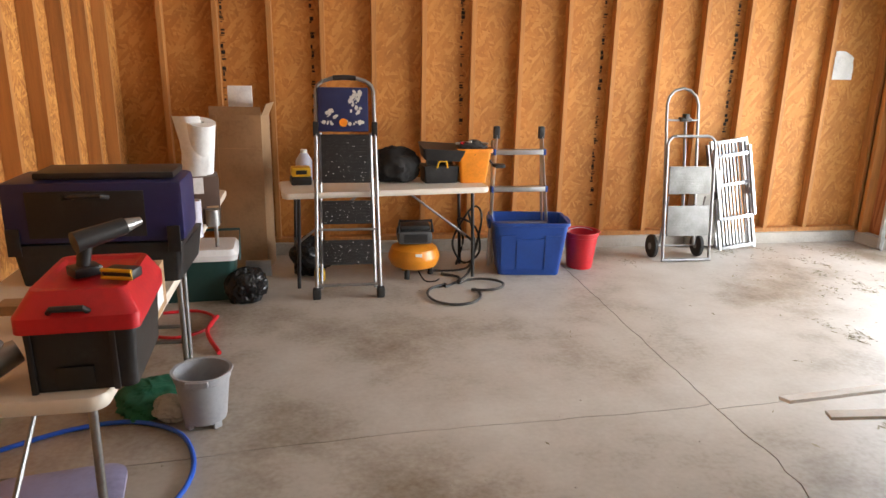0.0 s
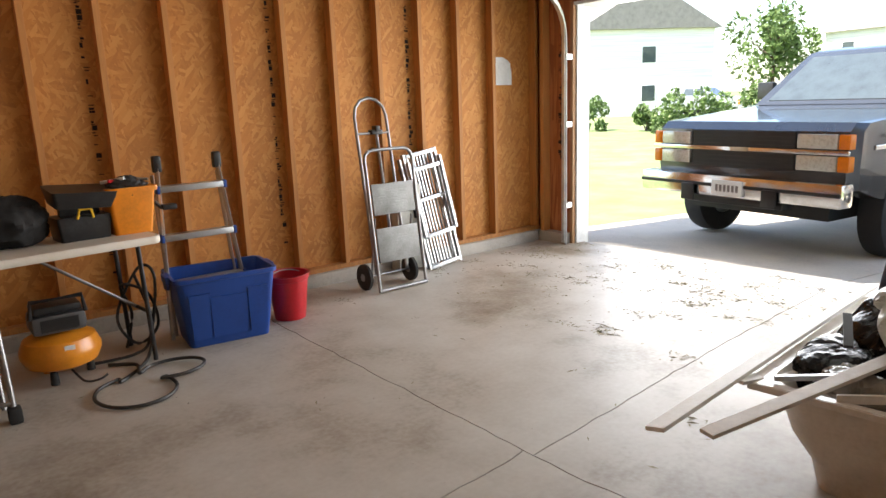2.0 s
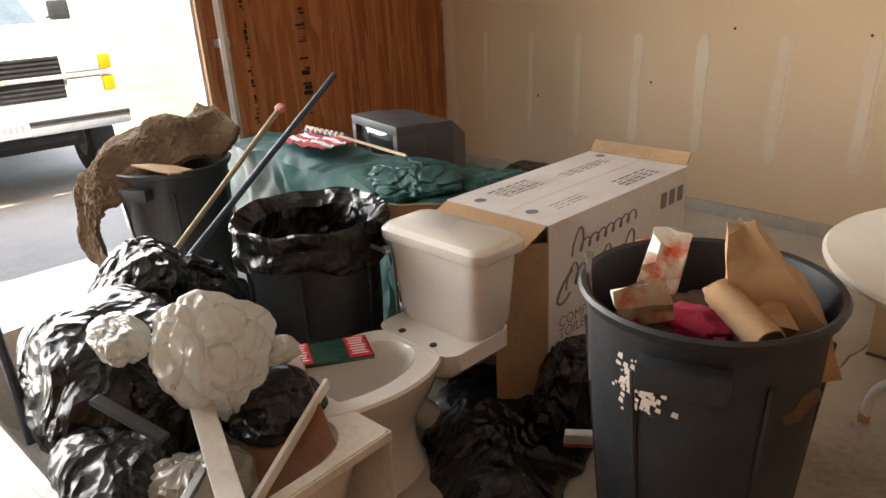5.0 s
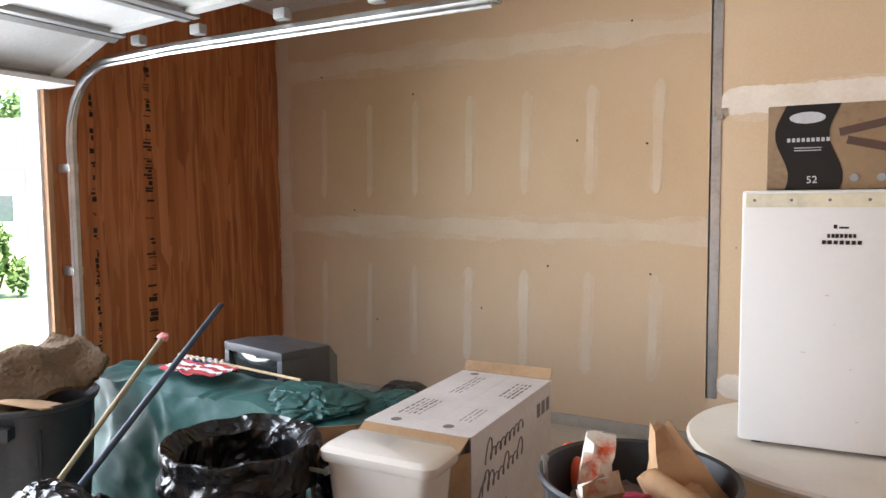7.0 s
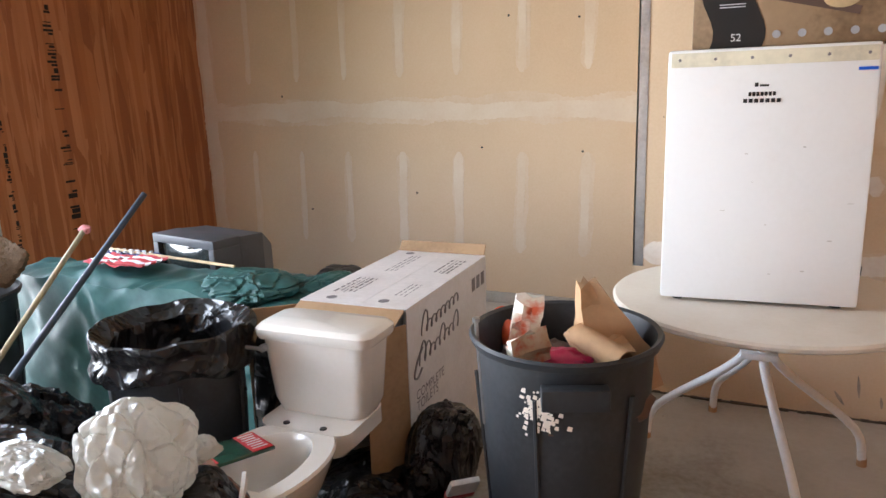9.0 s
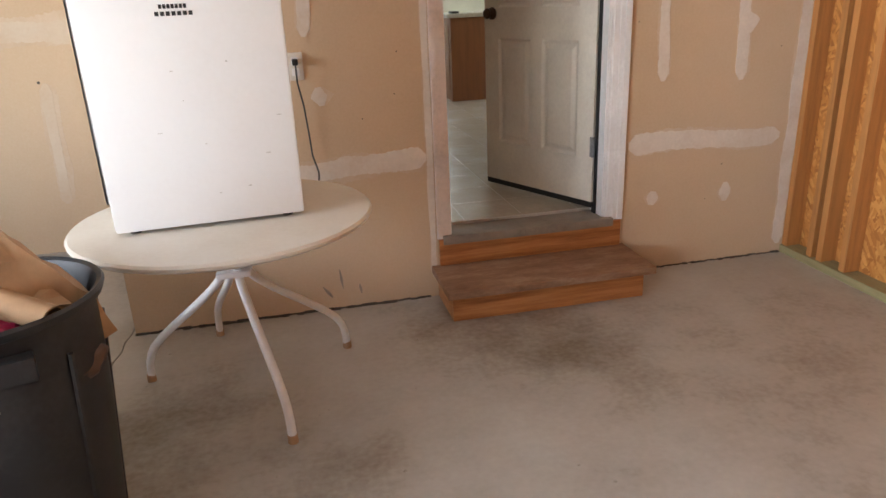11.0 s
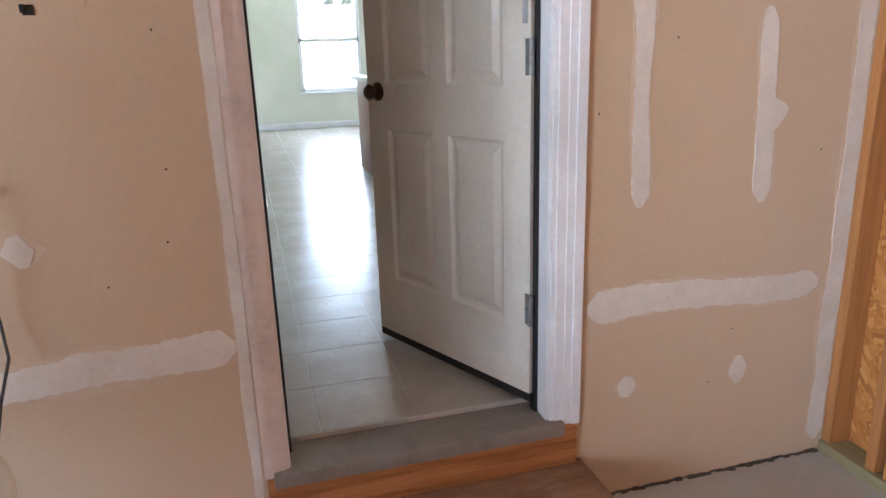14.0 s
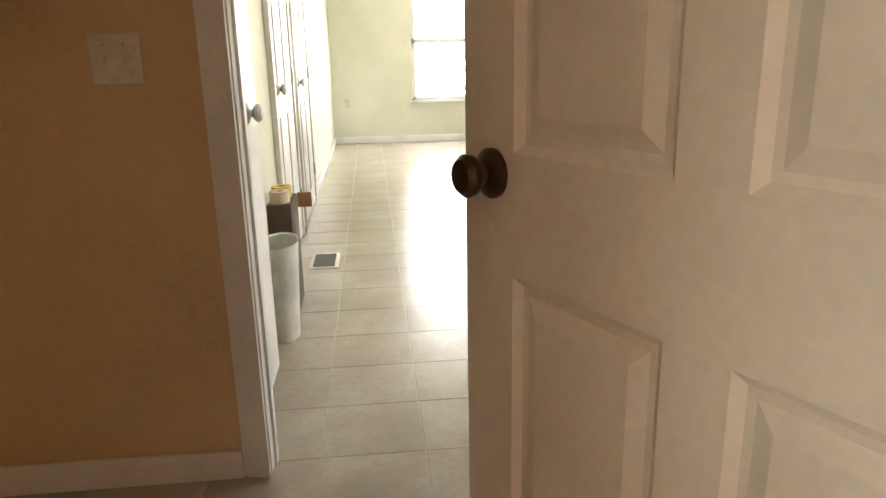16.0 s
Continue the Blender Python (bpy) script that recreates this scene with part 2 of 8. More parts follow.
def part(name, shape, material, parent, label="", smooth=True, angle=40):
    o = new(name, mesh_of(name, shape, material, smooth, angle))
    o.parent = parent
    return tagged(o, label)


def thing(name, label, category, m=None, group=""):
    o = new(name)
    if m is not None:
        o.matrix_basis = m
    o.empty_display_size = 0.05
    return tagged(o, label, category, group)


def arc(c, r, a0, a1, n, plane="xz", ry=None):
    ry = r if ry is None else ry
    out = []
    for i in range(n + 1):
        a = radians(a0 + (a1 - a0) * i / n)
        u, w = r * math.cos(a), ry * math.sin(a)
        out.append((c[0] + u, c[1], c[2] + w) if plane == "xz" else (c[0] + u, c[1] + w, c[2]) if plane == "xy" else (c[0], c[1] + u, c[2] + w))
    return out


def rounded(w, h, r, n=4):
    """Outline of a rounded rectangle about the origin."""
    out = []
    for cx, cy, a in ((w / 2 - r, h / 2 - r, 0), (-w / 2 + r, h / 2 - r, 90), (-w / 2 + r, -h / 2 + r, 180), (w / 2 - r, -h / 2 + r, 270)):
        out += [(cx + r * math.cos(radians(a + 90 * k / n)), cy + r * math.sin(radians(a + 90 * k / n))) for k in range(n + 1)]
    return out


def loft(rings, closed_top=True, closed_bottom=True):
    """A skin through rings of equal length."""
    s, n = Shape(), len(rings[0])
    vs = [p for ring in rings for p in ring]
    fs = [(i * n + k, i * n + (k + 1) % n, (i + 1) * n + (k + 1) % n, (i + 1) * n + k) for i in range(len(rings) - 1) for k in range(n)]
    if closed_bottom:
        fs.append(tuple(range(n))[::-1])
    if closed_top:
        fs.append(tuple((len(rings) - 1) * n + k for k in range(n)))
    return s.add(vs, fs)


# ---------- the garage shell ----------
def wall(name, a, b, material, label):
    return solid(name, Shape().box(a, b), material, label, "wall", kind="structure", smooth=False)


def bx(y):
    return 5.5 - 0.0516 * (y - 0.09)


# floor: four slabs with ragged joints over a dirt bed
rj = random.Random(4)
JX, JY, JY2 = 2.335, -2.90, -2.955
xs = [DX - 0.15 + i * (JX - DX + 0.15) / 40 for i in range(41)]
jl = [(x, JY - 0.07 * (JX - x) + 0.02 * math.sin(x * 2.1) + rj.uniform(-0.006, 0.006)) for x in xs]
xs2 = [JX + i * (BX + 0.1 - JX) / 40 for i in range(41)]
jr = [(x, JY2 + 0.0945 * min(x - JX, 1.65) + 0.057 * max(x - JX - 1.65, 0) + rj.uniform(-0.006, 0.006)) for x in xs2]
ys = [JY + i * (AY + 0.05 - JY) / 40 for i in range(41)]
ju = [(JX + rj.uniform(-0.007, 0.007), y) for y in ys]
ys2 = [CY - 0.1 + i * (JY2 - CY + 0.1) / 50 for i in range(51)]
jd = [(JX + 0.018 * math.sin(5.2 * y) + rj.uniform(-0.012, 0.012), y) for y in ys2]
jl[-1] = ju[0] = (JX, JY)
jr[0] = jd[-1] = (JX, JY2)
G = 0.003


def slab(poly, dx, dy):
    return solid("floor", Shape().prism([(x + dx, y + dy) for x, y in poly], -0.1, 0.0), CONCRETE, "stained grey concrete garage floor slab with cracked joints", "floor", kind="structure", smooth=False)


slab(jl + ju[1:] + [(DX - 0.15, AY + 0.05)], -G, G)
slab(jr + [(bx(0) + 0.1, AY + 0.05), (JX, AY + 0.05)] + ju[::-1][1:], G, G)
slab([(DX - 0.15, CY - 0.1)] + [(JX, CY - 0.1)] + jd[1:] + jl[::-1], -G, -G)
slab(jd[::-1] + [(bx(CY) + 0.1, CY - 0.1)] + jr[::-1][:-1], G, -G)
solid("joint_bed", Shape().box((DX - 0.1, CY - 0.05, -0.14), (BX + 0.05, AY, -0.03)), DARKGAP, "dirt packed in the floor joints", "floor", kind="structure", smooth=False)

wall_a = wall("wall_north", (DX - 0.15, AY, -0.1), (BX + 0.15, AY + 0.15, CEIL), OSB_A, "unfinished strand board sheathing wall behind bare studs")
wall_d = wall("wall_west", (DX - 0.15, EY - 0.15, -0.1), (DX, AY, CEIL), OSB_D, "unfinished strand board back wall behind bare studs")
OY0, OY1, OZ = -5.27, -0.36, 2.2
def east(name, y0, y1, z0, z1, label):
    return solid(name, Shape().prism([(bx(y0), y0), (bx(y1), y1), (bx(y1) + 0.15, y1), (bx(y0) + 0.15, y0)], z0, z1), OSB_B, label, "wall", kind="structure", smooth=False)


pier_l = east("wall_east_left_pier", OY1, AY, -0.1, CEIL, "brown strand board pier beside the garage door opening")
pier_r = east("wall_east_right_pier", CY - 0.15, OY0, -0.1, CEIL, "brown strand board pier with printed stamps")
header = east("wall_east_header", OY0, OY1, OZ, CEIL, "strand board header above the garage door opening")
wall_c = wall("wall_south", (2.31, CY - 0.15, -0.1), (5.87, CY, CEIL), DRYWALL, "tan drywall wall taped and mudded but unpainted")
HX0, HX1, DZ0, DZ1 = 0.02, 0.83, 0.33, 2.40
wall_hl = wall("wall_house_left", (HX1, EY - 0.13, -0.1), (2.31, EY, CEIL), DRYWALL, "tan drywall house wall with patches, unpainted")
wall_hr = wall("wall_house_right", (DX - 0.15, EY - 0.13, -0.1), (HX0, EY, CEIL), DRYWALL, "tan drywall house wall with white patches")
wall("wall_house_top", (HX0, EY - 0.13, DZ1), (HX1, EY, CEIL), DRYWALL, "drywall above the house door")
wall("wall_house_sill", (HX0, EY - 0.13, -0.1), (HX1, EY, 0.27), DRYWALL, "drywall below the house door sill")
wall("wall_return", (2.18, CY, -0.1), (2.31, EY - 0.13, CEIL), DRYWALL, "drywall return beside the house wall")
# roof and eave out of view, added so their shadow covers the near driveway
wall("unseen_shade_roof", (DX - 0.5, CY - 0.6, 3.3), (6.35, AY + 0.6, 3.45), CEILING, "plain unseen roof deck added over the garage to shade the driveway")
wall("unseen_shade_eave", (6.2, CY - 0.6, 3.0), (6.3, AY + 0.6, 3.299), CEILING, "plain unseen eave board added over the garage door to shade the driveway")
wall("ceiling", (DX - 0.2, CY - 0.2, CEIL), (BX + 0.2, AY + 0.2, CEIL + 0.12), CEILING, "plain garage ceiling boards")

# ground outside
solid("ground", Shape().box((-700, -700, -0.5), (700, 700, -0.22)), GRASS, "mown green lawn reaching to the horizon", "grass", kind="structure", smooth=False)
def drive_z(x):
    return -0.02 - 0.053 * (min(x, 9.0) - 5.6)


drive = thing("driveway", "pale concrete driveway sloping away from the garage", "driveway")
drive["kind"] = "structure"
for side in (0, 1):
    rows = []
    for x in (5.62, 9.0, 16.0, 40.0):
        f = (x - 5.62) / 34.4
        ends = (0.3 + 0.2 * f, -2.68 - 0.052 * (x - 5.62) + 0.005) if side else (-2.68 - 0.052 * (x - 5.62) - 0.005, -6.4 - 1.6 * f)
        rows.append([(x + 0.0516 * -y * (x < 6), y, drive_z(x) + dz) for y, dz in ((ends[0], 0), (ends[1], 0), (ends[1], -0.3), (ends[0], -0.3))])
    part("slab", loft(rows), DRIVE, drive, smooth=False)
part("joint_bed", Shape().box((5.75, -6.0, -0.5), (39.9, 0.2, -0.235)), DARKGAP, drive, "dirt in the driveway joint", smooth=False)
# ---------- framing of the bare walls ----------
def studs(owner, size, places):
    me = mesh_of("stud", Shape().box((0, 0, 0), size, 0.002), STUD, smooth=False)
    for q in places:
        o = new("stud", me)
        o.location, o.parent = q, owner
        o.rotation_euler[2] = rj.uniform(-0.008, 0.008)


studs(wall_a, (0.038, 0.087, CEIL - 0.14), [(0.4064 * k, 0.001, 0.138) for k in range(-2, 13)] + [(5.42, 0.001, 0.138)])
studs(wall_d, (0.087, 0.038, CEIL - 0.05), [(DX + 0.002, -0.42 - 0.4064 * k, 0.042) for k in range(0, 14)] + [(DX + 0.002, -6.116, 0.042), (DX + 0.002, -5.93, 0.042), (DX + 0.002, -5.86, 0.042)])
part("bottom_plate", Shape().box((DX, 0.0, 0.1), (5.48, 0.088, 0.137), 0.003), STUD, wall_a, smooth=False)
part("curb", Shape().box((DX, -0.035, -0.02), (5.5, 0.088, 0.099), 0.012), CURB, wall_a, "pale concrete stem wall")
PLATE = mat("treated_plate", (0.3, 0.26, 0.13), 0.8, scale=5, fine=50, stretch=(10, 1, 10), bump=0.2)
part("bottom_plate", Shape().box((DX + 0.001, EY + 0.002, -0.02), (DX + 0.1, AY - 0.1, 0.041), 0.004), PLATE, wall_d, "greenish treated plate", smooth=False)
part("curb", Shape().prism([(bx(OY1) - 0.09, OY1), (bx(OY1) + 0.05, OY1), (bx(0) + 0.05, -0.04), (bx(0) - 0.09, -0.04)], -0.02, 0.1), CURB, pier_l)
part("curb", Shape().prism([(bx(CY) - 0.05, CY + 0.002), (bx(CY) + 0.01, CY + 0.002), (bx(OY0) + 0.01, OY0), (bx(OY0) - 0.05, OY0)], -0.02, 0.09), CURB, pier_r)
part("curb", Shape().box((2.315, CY + 0.001, -0.02), (5.84, CY + 0.022, 0.075), 0.004), CURB, wall_c)
part("stud", Shape().prism([(bx(-0.1) - 0.088, -0.1), (bx(-0.1) - 0.001, -0.1), (bx(-0.06) - 0.001, -0.06), (bx(-0.06) - 0.088, -0.06)], 0.1, CEIL), STUD, pier_l, smooth=False)


def stamps(owner, axis, at, zs, seed, wide=0.03):
    """Printed board stamps: short bars one above another."""
    r, s = random.Random(seed), Shape()
    z = zs[0]
    while z < zs[1]:
        h = r.choice((0.006, 0.006, 0.014, 0.03))
        if r.random() < 0.86:
            w, o = wide * r.uniform(0.35, 1), r.uniform(-0.006, 0.006)
            if axis == "y":
                s.box((at[0] + o, at[1] - 0.0015, z), (at[0] + o + w, at[1], z + h))
            else:
                s.box((at[0] - 0.0035, at[1] + o, z), (at[0] + 0.001, at[1] + o + w, z + h))
        z += h + r.choice((0.004, 0.006, 0.012, 0.05))
    return part("stamp", s, INK, owner, "black printed board stamp", smooth=False)


for k in (-3, 1, 4, 7, 10):
    stamps(wall_a, "y", (0.4064 * k - 0.075 if k > 0 else -0.36, AY), (0.35, 2.7), 30 + k, 0.035)
for yy, sd, w in ((-5.98, 3, 0.075), (-5.55, 4, 0.03)):
    stamps(pier_r, "x", (bx(yy), yy), (0.6, 2.5), sd, w)
stamps(pier_l, "x", (bx(-0.22), -0.25), (0.8, 2.0), 9, 0.04)


def mud_band(plane, pts, width, seed, lift):
    """A band of compound with a ragged, dragged edge, a little proud of a wall that faces +y."""
    r, left, right = random.Random(seed), [], []
    n = max(4, int(sum(math.dist(a, b) for a, b in zip(pts, pts[1:])) / 0.012))
    for i in range(n + 1):
        f = i / n * (len(pts) - 1)
        k = min(int(f), len(pts) - 2)
        a, b = pts[k], pts[k + 1]
        x, z = a[0] + (b[0] - a[0]) * (f - k), a[1] + (b[1] - a[1]) * (f - k)
        d = math.hypot(b[0] - a[0], b[1] - a[1])
        nx, nz = -(b[1] - a[1]) / d, (b[0] - a[0]) / d
        m = min(i, n - i)
        e = min(1.0, 0.3 + 0.22 * m)
        w = []
        for q in (0, 50):
            soft = noise.noise(Vector((i * 0.04, seed * 3.7, q))) * 0.6 + noise.noise(Vector((i * 0.23, seed * 1.3, q + 9))) * 0.12
            w.append(width / 2 * e * (1 + soft + r.uniform(-0.07, 0.07)))
        left.append((x + nx * w[0], z + nz * w[0])), right.append((x - nx * w[1], z - nz * w[1]))
    s = Shape()
    for i in range(n):
        q = (left[i], left[i + 1], right[i + 1], right[i])
        s.add([(x, plane + lift, z) for x, z in q], [(0, 1, 2, 3)])
    edge = left + right[::-1]
    m = len(edge)
    return s.add([(x, plane + lift, z) for x, z in edge] + [(x, plane - 0.001, z) for x, z in edge], [(i, (i + 1) % m, m + (i + 1) % m, m + i) for i in range(m)])


def mud(owner, plane, pts, width, seed):
    lift = 0.0012 + 0.0003 * (seed % 7)
    soft = owner is wall_c
    part("patch_margin", mud_band(plane, pts, width * (1.35 if soft else 1.18), seed + 500, lift * 0.5), MUD_THIN, owner, smooth=False)
    return part("patch", mud_band(plane, pts, width * 0.92, seed, lift + 0.0006), MUD_SOFT if soft else MUD, owner, smooth=False)


for i, x in enumerate((5.38, 4.94, 4.53, 4.08, 3.65, 3.2, 2.77)):
    w = 0.028 + 0.016 * (i > 2)
    mud(wall_c, CY, [(x, 2.25), (x + 0.02, 1.55)], w * 1.4, i)
    mud(wall_c, CY, [(x + 0.02, 1.04), (x + 0.04, 0.36)], w * 1.5, 20 + i)
mud(wall_c, CY, [(5.82, 1.34), (4, 1.33), (2.36, 1.30)], 0.13, 41)
mud(wall_c, CY, [(5.82, 2.57), (4, 2.56), (2.36, 2.54)], 0.13, 42)
mud(wall_c, CY, [(5.8, 0.15), (5.8, 2.9)], 0.10, 43)
for i, (pts, w) in enumerate((([(-0.25, 1.75), (-0.26, 0.97)], 0.06), ([(-0.66, 1.53), (-0.69, 0.95)], 0.06), ([(-0.68, 1.27), (-0.70, 1.17)], 0.11), ([(-0.25, 0.42), (-0.24, 0.35)], 0.10),
                              ([(-0.66, 0.43), (-0.665, 0.33)], 0.07), ([(-0.1, 0.665), (-0.5, 0.675), (-0.95, 0.655)], 0.10), ([(-1.02, 0.05), (-1.02, 2.9)], 0.07))):
    mud(wall_hr, EY, pts, w, 60 + i)
for i, (pts, w) in enumerate((([(1.39, 1.62), (1.42, 1.26)], 0.06), ([(1.38, 1.05), (1.37, 0.97)], 0.10), ([(2.28, 0.68), (1.5, 0.67), (0.92, 0.70)], 0.10), ([(2.28, 1.93), (1.5, 1.93), (0.95, 1.93)], 0.12), ([(0.905, 0.1), (0.905, 2.3)], 0.03))):
    mud(wall_hl, EY, pts, w, 80 + i)
part("corner_bead", Shape().box((2.309, EY - 0.03, 0.62), (2.316, EY + 0.004, 2.9)).box((2.27, EY, 0.62), (2.316, EY + 0.004, 2.9)), METAL, wall_hl, "bare metal corner bead", smooth=False)
nails = Shape()
for x, z in ((1.26, 1.555), (1.03, 1.18), (1.6, 1.9), (1.05, 1.0), (1.2, 0.9), (1.02, 1.5), (2.2, 1.3), (2.0, 1.75)):
    nails.lathe([(0.0, 0.002), (0.0025, 0.0015), (0.003, 0)], n=8, m=Matrix.Translation((x, EY, z)) @ Matrix.Rotation(radians(-90), 4, "X"))
part("nail", nails, BLACK, wall_hl)
nails = Shape()
for x, z in ((-0.09, 1.62), (-0.63, 0.53), (-0.36, 1.45), (-0.55, 0.35), (-0.12, 1.25), (-0.9, 1.1)):
    nails.lathe([(0.0, 0.002), (0.0025, 0.0015), (0.003, 0)], n=8, m=Matrix.Translation((x, EY, z)) @ Matrix.Rotation(radians(-90), 4, "X"))
part("nail", nails, BLACK, wall_hr)
nails = Shape()
for x, z in ((5.4, 2.5), (4.55, 2.3), (2.85, 1.86), (3.5, 1.07), (2.82, 1.045), (3.3, 1.9), (4.9, 0.6), (5.1, 1.45), (2.95, 2.62), (4.0, 0.75)):
    nails.lathe([(0.0, 0.003), (0.007, 0.003), (0.008, 0)], n=8, m=Matrix.Translation((x, CY, z)) @ Matrix.Rotation(radians(-90), 4, "X"))
part("nail", nails, BLACK, wall_c)

SCUFF = mat("dark_wall_scuff", (0.3, 0.25, 0.21), 0.9, scale=12, fine=70, dark=(0.1, 0.085, 0.075), light=(0.42, 0.34, 0.26), bump=0.1, tight=0.12)
SMUDGE = mat("brown_wall_smudge", (0.5, 0.37, 0.24), 0.9, scale=10, dark=(0.43, 0.31, 0.2), light=(0.56, 0.42, 0.28), bump=0.05)
part("cut_hole", Shape().box((1.252, EY - 0.003, 1.535), (1.276, EY + 0.0016, 1.557)).box((1.268, EY + 0.0017, 1.54), (1.28, EY + 0.006, 1.558), 0.002), BLACK, wall_hl, "small dark hole cut in the drywall", smooth=False)
for k, (pts, w) in enumerate((([(1.476, 1.54), (1.478, 1.49)], 0.035), ([(1.135, 1.60), (1.15, 1.55)], 0.016))):
    part("smudge", mud_band(EY, pts, w, 140 + k, 0.0008), SMUDGE, wall_hl, "faint brown smudge", smooth=False)
for k, (pts, w) in enumerate((([(1.366, 0.2), (1.355, 0.1)], 0.012), ([(1.276, 0.115), (1.27, 0.065)], 0.016), ([(1.45, 0.12), (1.41, 0.06)], 0.02))):
    part("scuff", mud_band(EY, pts, w, 150 + k, 0.0009), SCUFF, wall_hl, "dark boot scuff", smooth=False)
part("torn_flap", Shape().box((2.245, EY + 0.0045, 1.872), (2.300, EY + 0.007, 1.905)).box((2.262, EY + 0.0071, 1.855), (2.288, EY + 0.010, 1.885), 0.002, Matrix.Identity(4)), SCUFF, wall_hl, "dark torn drywall paper at the bead", smooth=False)

# paper stapled between studs
PAPER = mat("white_paper", (0.75, 0.76, 0.76), 0.8, scale=6, bump=0.1)
solid("paper_notice", Shape().sheet(lambda u, v: (4.99 + 0.19 * u - 0.05 * max(0, u + v - 1.45), 0.078 + 0.006 * math.sin(5 * u), 1.5 + 0.25 * v - 0.08 * max(0, u + v - 1.5)), 8, 8).sheet(lambda u, v: (4.99 + 0.19 * u, 0.086, 1.5 + 0.2 * v), 3, 3), PAPER, "white curled paper stapled to the strand board wall", "paper")

# ---------- garage door, tracks and jambs ----------
gd = thing("garage_door", "raised white steel sectional garage door on overhead tracks", "garage door")
Y0, Y1 = -5.26, -0.42
sect = [((5.62, 2.21), (5.12, 2.40)), ((5.10, 2.405), (4.57, 2.425)), ((4.55, 2.427), (4.02, 2.447)), ((4.0, 2.45), (3.47, 2.47))]
for (xa, za), (xb, zb) in sect:
    d = Vector((xb - xa, 0, zb - za))
    nrm = Vector((-d.z, 0, d.x)).normalized()
    if nrm.z < 0:
        nrm = -nrm
    s = Shape()
    q = [Vector((xa, 0, za)), Vector((xb, 0, zb))]
    s.add([(p.x + nrm.x * t, y, p.z + nrm.z * t) for y in (Y0, Y1) for p in q for t in (0.0, 0.04)], [(0, 1, 3, 2), (4, 6, 7, 5), (0, 2, 6, 4), (1, 5, 7, 3), (0, 4, 5, 1), (2, 3, 7, 6)])
    sec = part("panel_section", s, DOORSTEEL, gd, smooth=False)
    ribs = Shape()
    for k in range(9):
        y = Y0 + 0.03 + (Y1 - Y0 - 0.11) * k / 8
        for p, r in ((q[0], q[1]),):
            ribs.add([(c.x - nrm.x * t, yy, c.z - nrm.z * t) for yy in (y, y + 0.06) for c in (p, r) for t in (0.0, 0.02)], [(0, 1, 3, 2), (4, 6, 7, 5), (0, 2, 6, 4), (1, 5, 7, 3), (0, 4, 5, 1), (2, 3, 7, 6)])
    part("stile", ribs, DOORSTEEL, sec, smooth=False)
    edge = Shape()
    for p in (q[0] + d * 0.0, q[1] - d.normalized() * 0.045):
        e = p + d.normalized() * 0.045
        edge.add([(c.x - nrm.x * t, y, c.z - nrm.z * t) for y in (Y0, Y1) for c in (p, e) for t in (0.0, 0.03)], [(0, 1, 3, 2), (4, 6, 7, 5), (0, 2, 6, 4), (1, 5, 7, 3), (0, 4, 5, 1), (2, 3, 7, 6)])
    part("rail", edge, RIB, sec, "grey folded steel rail", smooth=False)
for yy, sgn in ((-5.34, 1), (-0.36, -1)):
    xv = bx(yy) - 0.10
    path = [(xv, yy, 0.02), (xv, yy, 1.9)] + [(xv - 0.38 + 0.38 * math.cos(radians(a)), yy, 1.9 + 0.40 * math.sin(radians(a))) for a in range(15, 91, 15)] + [(xv - 0.9, yy, 2.31), (2.99, yy, 2.29)]
    tr = thing("door_track", "galvanised steel garage door track curving overhead", "door track", group="garage door tracks")
    s = Shape()
    for o, w, h in ((0.0, 0.004, 0.05), (0.022, 0.022, 0.004)):
        s.tube([(p[0], p[1] + sgn * o, p[2] + (0.0 if o == 0 else -0.03)) for p in path], 0.028 if o == 0 else 0.012, 6, flat=0.9)
    part("rail", s, METAL, tr)
    part("hanger", Shape().box((2.97, yy - 0.02, 2.27), (3.01, yy + 0.02, CEIL)).box((2.95, yy - 0.025, 2.3), (3.03, yy - 0.019, 2.42)), RIB, tr, "perforated steel hanger", smooth=False)
    for xr in (5.0, 4.56, 4.02, 3.5):
        part("roller", Shape().box((xr - 0.035, yy + sgn * 0.02, 2.335), (xr + 0.035, yy + sgn * 0.07, 2.385), 0.008).lathe([(0, -0.012), (0.022, -0.012), (0.022, 0.012), (0, 0.012)], (xr, yy + sgn * 0.03, 2.35), 12), RIB, tr, "dark steel roller bracket")
    for zb in (0.35, 1.1, 1.7):
        part("bracket", Shape().box((xv - 0.01, yy - 0.03, zb), (xv + 0.095, yy + 0.03, zb + 0.05), 0.004), METAL, tr, smooth=False)
JAMB = mat("jamb_white_paint", (0.72, 0.74, 0.74), 0.5, scale=4, bump=0.05)
WOODJ = mat("jamb_raw_wood", (0.36, 0.19, 0.09), 0.7, scale=3, stretch=(14, 14, 1), bump=0.2)
for yy, s1 in ((OY0, 1), (OY1, -1)):
    solid("trim", Shape().box((bx(yy) - 0.02, yy, -0.02), (bx(yy) + 0.02, yy + s1 * 0.035, OZ), 0.003), WOODJ, "raw wood jamb of the garage opening", "trim", kind="structure", smooth=False)
    solid("trim", Shape().box((bx(yy) + 0.021, yy + s1 * 0.001, -0.05), (bx(yy) + 0.19, yy + s1 * 0.05, OZ), 0.003), JAMB, "white exterior jamb of the garage opening", "trim", kind="structure", smooth=False)
solid("trim", Shape().box((bx(-2.8) - 0.14, OY0, OZ - 0.03), (bx(-2.8) + 0.2, OY1, OZ - 0.001), 0.003), JAMB, "white head jamb of the garage opening", "trim", kind="structure", smooth=False)

